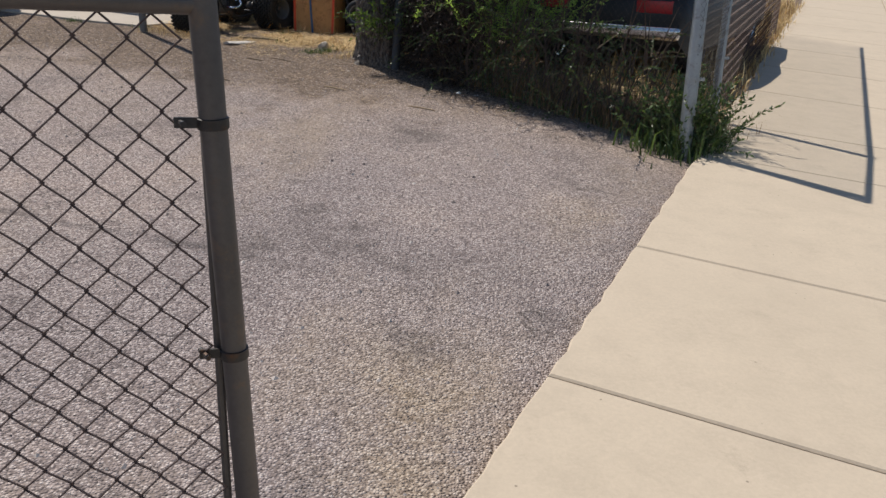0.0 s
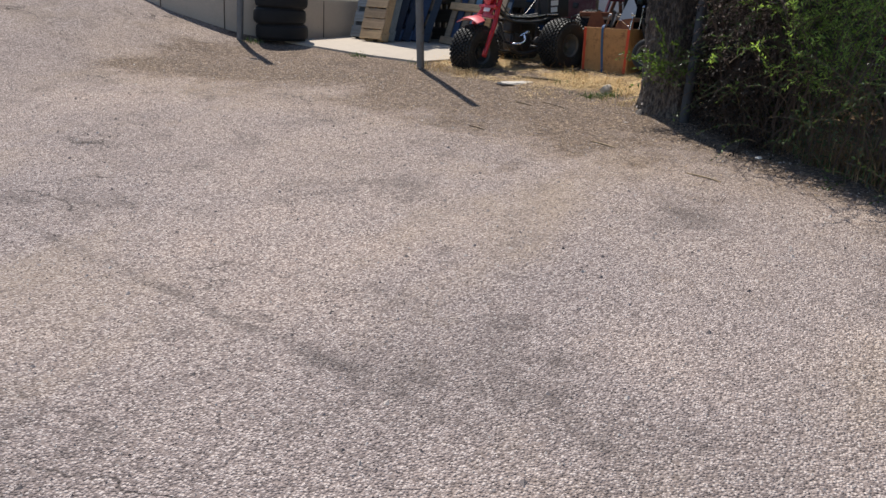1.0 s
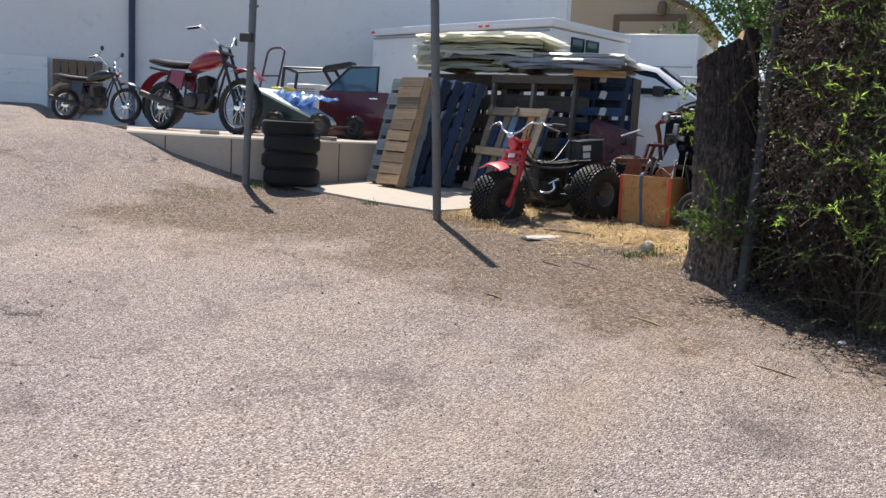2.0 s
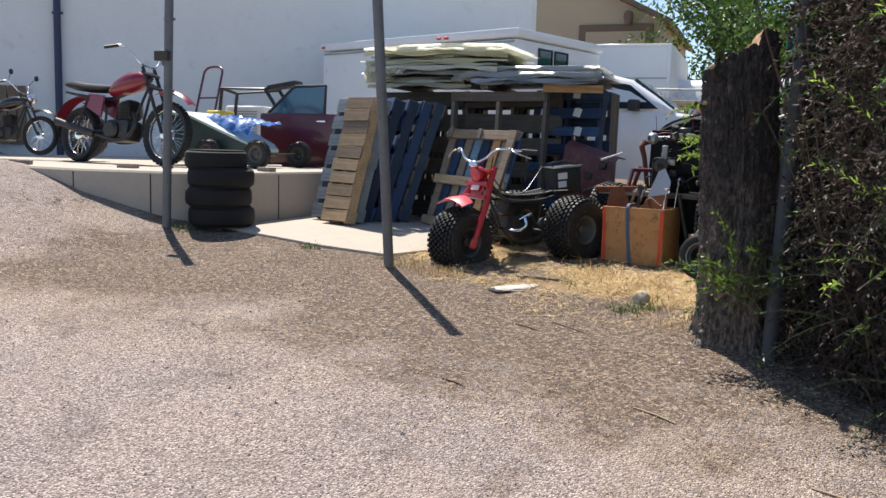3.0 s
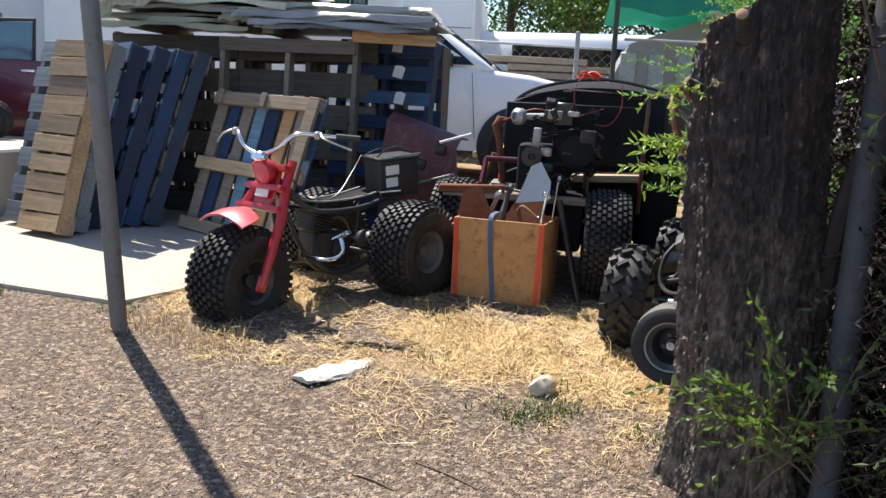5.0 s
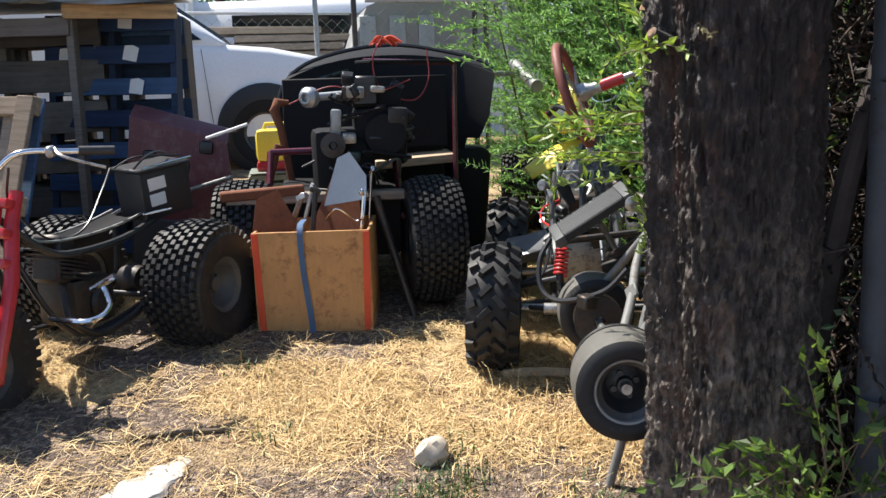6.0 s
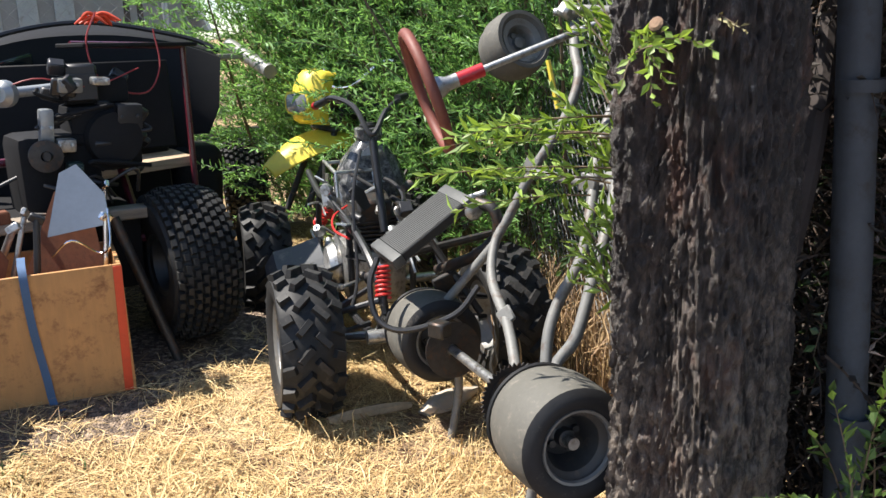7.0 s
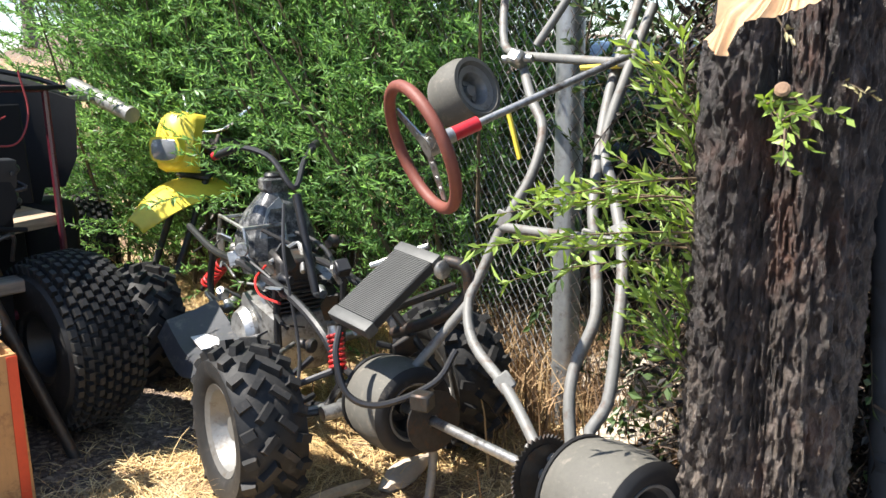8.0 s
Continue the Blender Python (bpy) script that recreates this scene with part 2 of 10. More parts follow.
def glass_mat(name, tint=(0.85, 0.95, 0.95), rough=0.02):
    n = Nodes(name)
    n.b.inputs["Base Color"].default_value = (*tint, 1)
    n.b.inputs["Transmission Weight"].default_value = 1.0
    n.b.inputs["Roughness"].default_value = rough
    n.b.inputs["IOR"].default_value = 1.3
    return n.m


def straw_mat(name, a, b, c):
    n = Nodes(name)
    n.link(n.ramp(n.island(), [(0.0, a), (0.5, b), (1.0, c)]), n.b.inputs["Base Color"])
    n.b.inputs["Roughness"].default_value = 0.7
    return n.m


M_GROUND = asphalt_mat()
M_WALK = concrete_mat("pale_sidewalk_concrete", (0.53, 0.44, 0.33), (0.2, 0.16, 0.12))
M_SLAB = concrete_mat("weathered_slab_concrete", (0.46, 0.40, 0.33), (0.17, 0.14, 0.115))
M_ROCK = concrete_mat("broken_white_concrete", (0.52, 0.44, 0.35), (0.24, 0.19, 0.14))
M_GALV = plain("galvanised_steel", (0.36, 0.38, 0.39), 0.5, 0.75, 0.2, 5, 60, 0.1, dirt=(0.2, 0.18, 0.16))
M_POST = plain("weathered_post_steel", (0.17, 0.175, 0.18), 0.6, 0.4, 0.25, 6, 60, 0.1, dirt=(0.12, 0.10, 0.085))
M_DULL = plain("dull_painted_steel_tube", (0.115, 0.105, 0.10), 0.5, 0.5, 0.25, 6, 70, 0.15, dirt=(0.16, 0.12, 0.09))
M_WIRE = plain("rusty_fence_wire", (0.085, 0.06, 0.055), 0.65, 0.4, 0.4, 12, 90, 0.1)
M_WIREG = plain("galvanised_fence_wire", (0.30, 0.30, 0.29), 0.5, 0.6, 0.3, 12, 90, 0.0)
M_WIRED = plain("dull_brown_wire", (0.05, 0.038, 0.033), 0.8, 0, 0.4, 12, 90, 0.0)
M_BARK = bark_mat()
M_STUB = plain("weathered_cut_wood", (0.27, 0.17, 0.105), 0.85, 0, 0.5, 60, 220, 0.5)
M_CUT = plain("fresh_cut_wood", (0.50, 0.33, 0.19), 0.8, 0, 0.3, 6, 50, 0.2)
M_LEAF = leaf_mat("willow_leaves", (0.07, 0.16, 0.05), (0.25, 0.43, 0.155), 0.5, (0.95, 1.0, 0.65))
# dark leaves of the vines, also standing in for shade inside the hedge
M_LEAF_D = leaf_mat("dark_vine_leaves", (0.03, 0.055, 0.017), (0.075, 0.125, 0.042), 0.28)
M_LEAF_B = leaf_mat("roadside_bush_leaves", (0.15, 0.27, 0.06), (0.38, 0.55, 0.18), 0.62)
M_LEAF_S = leaf_mat("sprout_leaves", (0.16, 0.26, 0.04), (0.3, 0.42, 0.10), 0.45)
M_LEAF_T = leaf_mat("tree_leaves", (0.03, 0.075, 0.015), (0.08, 0.15, 0.03), 0.3)
M_TWIG = plain("thin_twigs", (0.14, 0.1, 0.06), 0.8)
M_STRAW = straw_mat("dry_grass", (0.28, 0.165, 0.07), (0.62, 0.43, 0.185), (0.86, 0.66, 0.34))
M_DRYWEED = straw_mat("brown_weeds", (0.12, 0.07, 0.035), (0.26, 0.16, 0.08), (0.4, 0.28, 0.14))
M_GREENW = leaf_mat("green_weeds", (0.04, 0.07, 0.025), (0.10, 0.15, 0.055), 0.3)
M_RUBBER = plain("black_tyre_rubber", (0.02, 0.02, 0.021), 0.55, 0, 0.35, 8, 50, 0.15, dirt=(0.1, 0.085, 0.07), dirt_at=0.66)
M_RUBBERD = plain("dusty_knobby_rubber", (0.025, 0.025, 0.025), 0.58, 0, 0.35, 9, 60, 0.15, dirt=(0.075, 0.067, 0.06), dirt_at=0.62)
M_SLICK = plain("scuffed_slick_rubber", (0.11, 0.105, 0.09), 0.72, 0, 0.2, 14, 90, 0.25, dirt=(0.19, 0.17, 0.14), dirt_at=0.62)
for _m in (M_RUBBER, M_RUBBERD):
    _m.node_tree.nodes["Principled BSDF"].inputs["Specular IOR Level"].default_value = 0.3
M_RIM = plain("dull_grey_rim", (0.26, 0.26, 0.25), 0.5, 0.6, 0.2, 8, 60, 0.1, dirt=(0.16, 0.13, 0.1))
M_RIMM = plain("dusty_grey_rim", (0.13, 0.13, 0.125), 0.6, 0.4, 0.25, 8, 60, 0.1, dirt=(0.09, 0.075, 0.06))
M_RIMD = plain("dark_rim", (0.08, 0.08, 0.08), 0.5, 0.6, 0.2, 8, 60, 0.1, dirt=(0.16, 0.13, 0.1))
M_TYRE = plain("clean_black_tyre_rubber", (0.007, 0.007, 0.008), 0.78, 0, 0.3, 8, 50, 0.15)
M_BLACK = plain("black_faded_plastic", (0.022, 0.022, 0.024), 0.42, 0, 0.3, 5, 60, 0.1, dirt=(0.1, 0.09, 0.08), dirt_at=0.68)
M_BLACKP = plain("black_car_paint", (0.012, 0.012, 0.013), 0.25, 0, 0.3, 4, 60, 0.03, coat=0.6, dirt=(0.06, 0.055, 0.05), dirt_at=0.66)
M_HOOD = plain("dull_black_panel_paint", (0.014, 0.014, 0.015), 0.7, 0, 0.3, 4, 60, 0.05)
M_HOOD.node_tree.nodes["Principled BSDF"].inputs["Specular IOR Level"].default_value = 0.15
M_IRON = plain("greasy_dark_iron", (0.06, 0.057, 0.055), 0.5, 0.7, 0.4, 10, 60, 0.25, dirt=(0.12, 0.07, 0.045), dirt_at=0.6)
M_ALU = plain("cast_aluminium", (0.45, 0.45, 0.44), 0.42, 0.85, 0.25, 10, 70, 0.2, dirt=(0.13, 0.11, 0.09), dirt_at=0.58)
M_CHROME = plain("worn_chrome", (0.75, 0.75, 0.76), 0.16, 1.0, 0.1, 8, 80, 0.04, dirt=(0.3, 0.25, 0.2), dirt_at=0.7)
M_RED = plain("red_faded_paint", (0.47, 0.022, 0.03), 0.33, 0, 0.25, 5, 60, 0.05, coat=0.35, dirt=(0.25, 0.05, 0.045), dirt_at=0.64)
M_REDF = plain("sun_faded_red_plastic", (0.62, 0.10, 0.12), 0.36, 0, 0.2, 4, 50, 0.05)
M_MOTO = plain("dark_red_tank_paint", (0.21, 0.010, 0.028), 0.3, 0, 0.25, 5, 60, 0.05, coat=0.4)
M_MAROON = plain("maroon_car_paint", (0.105, 0.012, 0.022), 0.3, 0, 0.25, 3, 50, 0.04, coat=0.4, dirt=(0.12, 0.04, 0.04), dirt_at=0.66)
M_MAROOND = plain("dull_dark_maroon_paint", (0.105, 0.022, 0.028), 0.5, 0, 0.3, 4, 50, 0.06, dirt=(0.16, 0.085, 0.075), dirt_at=0.58)
M_POSTD = plain("dark_weathered_post", (0.062, 0.067, 0.075), 0.75, 0.2, 0.3, 6, 60, 0.1, dirt=(0.04, 0.034, 0.03))
M_RUST = plain("rusty_steel", (0.19, 0.07, 0.035), 0.85, 0.2, 0.45, 7, 50, 0.4)
M_YELLOW = plain("yellow_plastic", (0.82, 0.65, 0.08), 0.36, 0, 0.12, 6, 50, 0.05, dirt=(0.4, 0.28, 0.05), dirt_at=0.7)
M_ORANGE = plain("faded_orange_plywood", (0.52, 0.27, 0.10), 0.7, 0, 0.25, 5, 35, 0.15, dirt=(0.24, 0.1, 0.04), dirt_at=0.6, stretch=(1, 1, 0.15))
M_ORANGER = plain("orange_red_tape", (0.68, 0.07, 0.02), 0.5, 0, 0.12, 8, 60, 0.05)
M_STRAP = plain("grey_blue_strap", (0.07, 0.13, 0.24), 0.8, 0, 0.2, 10, 200, 0.2)
M_BLUEP = pieces("blue_painted_pallet_wood", (0.04, 0.085, 0.18), 0.8, 0.5, dirt=(0.09, 0.10, 0.11), dirt_at=0.58)
M_WOOD = pieces("weathered_pallet_wood", (0.5, 0.375, 0.245), 0.85, 0.4)
M_WOODN = pieces("brown_weathered_plank", (0.40, 0.285, 0.175), 0.88, 0.4, dirt=(0.16, 0.11, 0.07), dirt_at=0.6)
M_WOODD = pieces("dark_old_wood", (0.15, 0.128, 0.105), 0.9, 0.3)
M_WOODB = pieces("faded_blue_grey_wood", (0.20, 0.235, 0.26), 0.88, 0.35)
M_BLUED = pieces("dark_blue_board", (0.032, 0.055, 0.10), 0.8, 0.45, dirt=(0.07, 0.075, 0.08), dirt_at=0.6)
M_LBLUE = pieces("pale_blue_board", (0.17, 0.30, 0.40), 0.8, 0.2)
M_WOODO = pieces("orange_tan_board", (0.5, 0.30, 0.14), 0.8, 0.2)
M_METAL = plain("dull_sheet_metal", (0.58, 0.59, 0.59), 0.42, 0.35, 0.15, 4, 50, 0.1)
M_WOODG = pieces("grey_old_wood", (0.27, 0.225, 0.18), 0.88, 0.3)
M_WHITEP = plain("white_vehicle_paint", (0.86, 0.86, 0.87), 0.3, 0, 0.06, 2, 40, 0.02, coat=0.4)
M_WHITEC = plain("white_camper_skin", (0.85, 0.85, 0.84), 0.45, 0, 0.07, 2, 40, 0.03, dirt=(0.5, 0.48, 0.45), dirt_at=0.68)
M_WALL = plain("white_stucco_wall", (0.79, 0.785, 0.77), 0.9, 0, 0.06, 1.2, 30, 0.25, 0.01, dirt=(0.68, 0.67, 0.66), dirt_at=0.66)
M_TAN = plain("tan_stucco", (0.52, 0.42, 0.29), 0.9, 0, 0.08, 1, 30, 0.2)
M_BROWN = plain("brown_trim", (0.2, 0.13, 0.085), 0.7, 0, 0.1)
M_PIPE = plain("dark_blue_downpipe", (0.035, 0.045, 0.10), 0.5, 0.2, 0.15)
M_SHEET = leaf_mat("milky_translucent_sheet", (0.70, 0.69, 0.58), (0.9, 0.9, 0.83), 0.6, (1.0, 0.99, 0.92))
M_TARP = plain("blue_white_tarp", (0.06, 0.27, 0.72), 0.4, 0, 0.3, 5, 30, 0.3, 0.01, dirt=(0.6, 0.7, 0.78), dirt_at=0.55)
M_PALEG = plain("pale_green_fibreglass", (0.50, 0.58, 0.54), 0.45, 0, 0.1, 3, 50, 0.05)
M_GREEND = plain("dark_green_paint", (0.03, 0.055, 0.05), 0.4, 0, 0.25, 4, 50, 0.08)
M_GTARP = plain("green_tarp", (0.03, 0.36, 0.26), 0.6, 0, 0.2, 4, 30, 0.2, 0.01)
M_CANVAS = plain("grey_canvas", (0.27, 0.27, 0.27), 0.9, 0, 0.15, 3, 60, 0.2)
M_SEAT = plain("black_seat_vinyl", (0.015, 0.015, 0.016), 0.38, 0, 0.25, 6, 70, 0.12)
M_STEER = plain("worn_brown_steering_rim", (0.19, 0.058, 0.04), 0.6, 0, 0.25, 8, 60, 0.2)
M_RAD = plain("dark_radiator_core", (0.03, 0.031, 0.032), 0.6, 0.3, 0.3, 10, 80, 0.2)
M_FIN = plain("dull_radiator_fins", (0.10, 0.102, 0.10), 0.6, 0.5, 0.3, 14, 80, 0.1)
M_SPRING = plain("red_spring_paint", (0.6, 0.035, 0.03), 0.4, 0, 0.1)
M_PAPER = plain("white_paper", (0.78, 0.77, 0.74), 0.8, 0, 0.05)
M_BAG = plain("dirty_white_plastic", (0.5, 0.46, 0.41), 0.55, 0, 0.12, 10, 40, 0.4, 0.01)
M_GLASS = glass_mat("window_glass")
M_DARKGL = plain("dark_tinted_glass", (0.012, 0.02, 0.022), 0.06, 0, 0.1, 3, 40, 0.0, coat=0.5)
M_BLUEGL = plain("old_door_glass", (0.05, 0.12, 0.2), 0.05, 0.3, 0.2, 3, 40, 0.0)
M_CARD = plain("scrap_grey_panel", (0.15, 0.18, 0.225), 0.5, 0.2, 0.15)
M_SOIL = plain("dark_soil", (0.06, 0.045, 0.035), 0.95, 0, 0.4, 12, 50, 0.5, 0.01)

# ---- building helpers ----
I4 = Matrix.Identity(4)


def smooth01(a, b, x):
    u = min(1.0, max(0.0, (x - a) / (b - a)))
    return u * u * (3 - 2 * u)


def ground_z(x, y):
    """Height of the ground: a drive that climbs from the street, a level yard behind, a bank up to the slab."""
    yl = y if y < 9.9 else 9.9 + 1.6 * (1 - math.exp(-(y - 9.9) / 1.6)) * 0.95 + 0.004 * (y - 9.9)
    s = smooth01(-3.2, -0.8, x - 0.43 - 0.427 * (y - 2.89)) if y > 9.9 else 0.0
    yy = yl + (min(y, 60.0) - yl) * s
    yy = max(yy, -30.0)
    z = 0.0963 * yy - 0.0209 * max(-14.0, min(14.0, x)) - 0.09
    z += 0.58 * smooth01(-5.4, -8.4, x) * smooth01(4.0, 9.5, y)
    z += 0.05 * smooth01(-1.6, -0.9, x) * smooth01(8.0, 8.8, y) * smooth01(10.2, 9.4, y)
    z += (min(z, 1.50) - z) * smooth01(10.0, 10.5, y - 0.9 * max(0.0, -9.6 - x)) * smooth01(-5.3, -5.9, x)
    v = (x - 0.43) * 0.9195 - (y - 2.89) * 0.393
    z -= 0.08 * smooth01(0.0, 0.12, v) + 0.12 * smooth01(1.78, 1.88, v)
    z += 0.012 * noise.noise(Vector((x * 1.1, y * 1.1, 3.0))) + 0.02 * noise.noise(Vector((x * 0.35, y * 0.35, 9.0)))
    return z


def thing(name, m, label, category, group="", kind=""):
    """A thing: an Empty at its base that parents its parts."""
    ob = new(name)
    ob.empty_display_size = 0.1
    ob.matrix_basis = m
    return tagged(ob, label, category, group, kind)


def mesh_of(name, bm, mat, angle=38):
    me = bpy.data.meshes.new(name)
    bmesh.ops.recalc_face_normals(bm, faces=bm.faces)
    bm.to_mesh(me)
    bm.free()
    me.materials.append(mat)
    me.polygons.foreach_set("use_smooth", [True] * len(me.polygons))
    me.set_sharp_from_angle(angle=radians(angle))
    return me


def part(name, bm, mat, parent, label="", m=None, angle=38):
    """One mesh object under a thing or a part."""
    ob = new(name, mesh_of(name, bm, mat, angle))
    ob.parent = parent
    if m is not None:
        ob.matrix_basis = m
    return tagged(ob, label)


def shared(name, me, parent, m=I4, label=""):
    ob = new(name, me)
    ob.parent = parent
    ob.matrix_basis = m
    return tagged(ob, label)


def solo(name, bm, mat, m, label, category, group="", kind="", angle=38):
    """A thing that is one mesh."""
    ob = new(name, mesh_of(name, bm, mat, angle))
    ob.matrix_basis = m
    return tagged(ob, label, category, group, kind)


def raw(name, verts, faces, mat):
    me = bpy.data.meshes.new(name)
    me.from_pydata(verts, [], faces)
    me.materials.append(mat)
    return me


def box(bm, size, at=(0, 0, 0), rot=(0, 0, 0), bev=0.0, seg=1):
    """A box, with bevelled edges where asked."""
    m = pose(*at, *rot) @ Matrix.Diagonal((*size, 1))
    g = bmesh.ops.create_cube(bm, size=1.0, matrix=m)
    if bev:
        edges = list({e for v in g["verts"] for e in v.link_edges})
        bmesh.ops.bevel(bm, geom=edges, offset=bev, segments=seg, affect="EDGES", profile=0.6)
    return bm


def tube(bm, pts, r, seg=8, closed=False):
    """A round bar along a line of points; r one radius or one a point."""
    pts = [Vector(p) for p in pts]
    rs = r if isinstance(r, (list, tuple)) else [r] * len(pts)
    rings, n = [], len(pts)
    up = None
    for i, p in enumerate(pts):
        a = pts[(i - 1) % n] if (closed or i) else p
        b = pts[(i + 1) % n] if (closed or i < n - 1) else p
        d = (b - a).normalized()
        if up is None:
            up = d.orthogonal().normalized()
        up = (up - d * up.dot(d))
        up = up.normalized() if up.length > 1e-6 else d.orthogonal().normalized()
        side = d.cross(up)
        rings.append([bm.verts.new(p + rs[i] * (math.cos(k * math.tau / seg) * up + math.sin(k * math.tau / seg) * side)) for k in range(seg)])
    for i in range(n if closed else n - 1):
        a, b = rings[i], rings[(i + 1) % n]
        for k in range(seg):
            bm.faces.new((a[k], a[(k + 1) % seg], b[(k + 1) % seg], b[k]))
    if not closed:
        bm.faces.new(rings[0][::-1])
        bm.faces.new(rings[-1])
    return bm


def curved(pts, n=6):
    """A smooth line through points (Catmull-Rom)."""
    p = [Vector(q) for q in pts]
    p = [2 * p[0] - p[1]] + p + [2 * p[-1] - p[-2]]
    out = []
    for i in range(1, len(p) - 2):
        for k in range(n):
            t = k / n
            out.append(0.5 * (2 * p[i] + (p[i + 1] - p[i - 1]) * t + (2 * p[i - 1] - 5 * p[i] + 4 * p[i + 1] - p[i + 2]) * t * t
                              + (3 * p[i] - p[i - 1] - 3 * p[i + 1] + p[i + 2]) * t ** 3))
    out.append(p[-2])
    return out


def lathe(bm, prof, m=I4, seg=24):
    """A turned form: profile of (radius, height) about the local z axis of m, closed into a ring if it ends where it began."""
    ring = prof[0] == prof[-1]
    use = prof[:-1] if ring else prof
    rows = []
    for r, h in use:
        if r < 1e-6:
            rows.append([bm.verts.new(m @ Vector((0, 0, h)))])
        else:
            rows.append([bm.verts.new(m @ Vector((r * math.cos(k * math.tau / seg), r * math.sin(k * math.tau / seg), h))) for k in range(seg)])
    for i in range(len(rows) if ring else len(rows) - 1):
        a, b = rows[i], rows[(i + 1) % len(rows)]
        for k in range(seg):
            j = (k + 1) % seg
            if len(a) == 1 and len(b) == 1:
                continue
            if len(a) == 1:
                bm.faces.new((a[0], b[j], b[k]))
            elif len(b) == 1:
                bm.faces.new((a[k], a[j], b[0]))
            else:
                bm.faces.new((a[k], a[j], b[j], b[k]))
    return bm


def rod(bm, a, b, r, seg=10):
    return tube(bm, [a, b], r, seg)


def loft(bm, sections, cap=True, closed_ring=True):
    """A skin through rings of the same number of points."""
    rows = [[bm.verts.new(p) for p in s] for s in sections]
    for a, b in zip(rows, rows[1:]):
        n = len(a)
        for k in range(n if closed_ring else n - 1):
            bm.faces.new((a[k], a[(k + 1) % n], b[(k + 1) % n], b[k]))
    if cap and closed_ring:
        bm.faces.new(rows[0][::-1])
        bm.faces.new(rows[-1])
    return bm


def plate(bm, outline, thick, m=I4):
    """A flat sheet of an outline (x, y), of a thickness."""
    lo = [bm.verts.new(m @ Vector((x, y, -thick / 2))) for x, y in outline]
    hi = [bm.verts.new(m @ Vector((x, y, thick / 2))) for x, y in outline]
    n = len(outline)
    bm.faces.new(lo[::-1])
    bm.faces.new(hi)
    for k in range(n):
        bm.faces.new((lo[k], lo[(k + 1) % n], hi[(k + 1) % n], hi[k]))
    return bm


def spring(bm, a, b, radius, turns, wire, seg=5):
    a, b = Vector(a), Vector(b)
    d = b - a
    u = d.orthogonal().normalized()
    w = d.normalized().cross(u)
    n = turns * 12
    tube(bm, [a + d * (i / n) + radius * (math.cos(i * math.tau / 12) * u + math.sin(i * math.tau / 12) * w) for i in range(n + 1)], wire, seg)
    return bm


def frame_to(a, b):
    """A pose at a whose local z axis points to b."""
    a, b = Vector(a), Vector(b)
    return Matrix.Translation(a) @ (b - a).to_track_quat("Z", "Y").to_matrix().to_4x4()


TYRES = {}


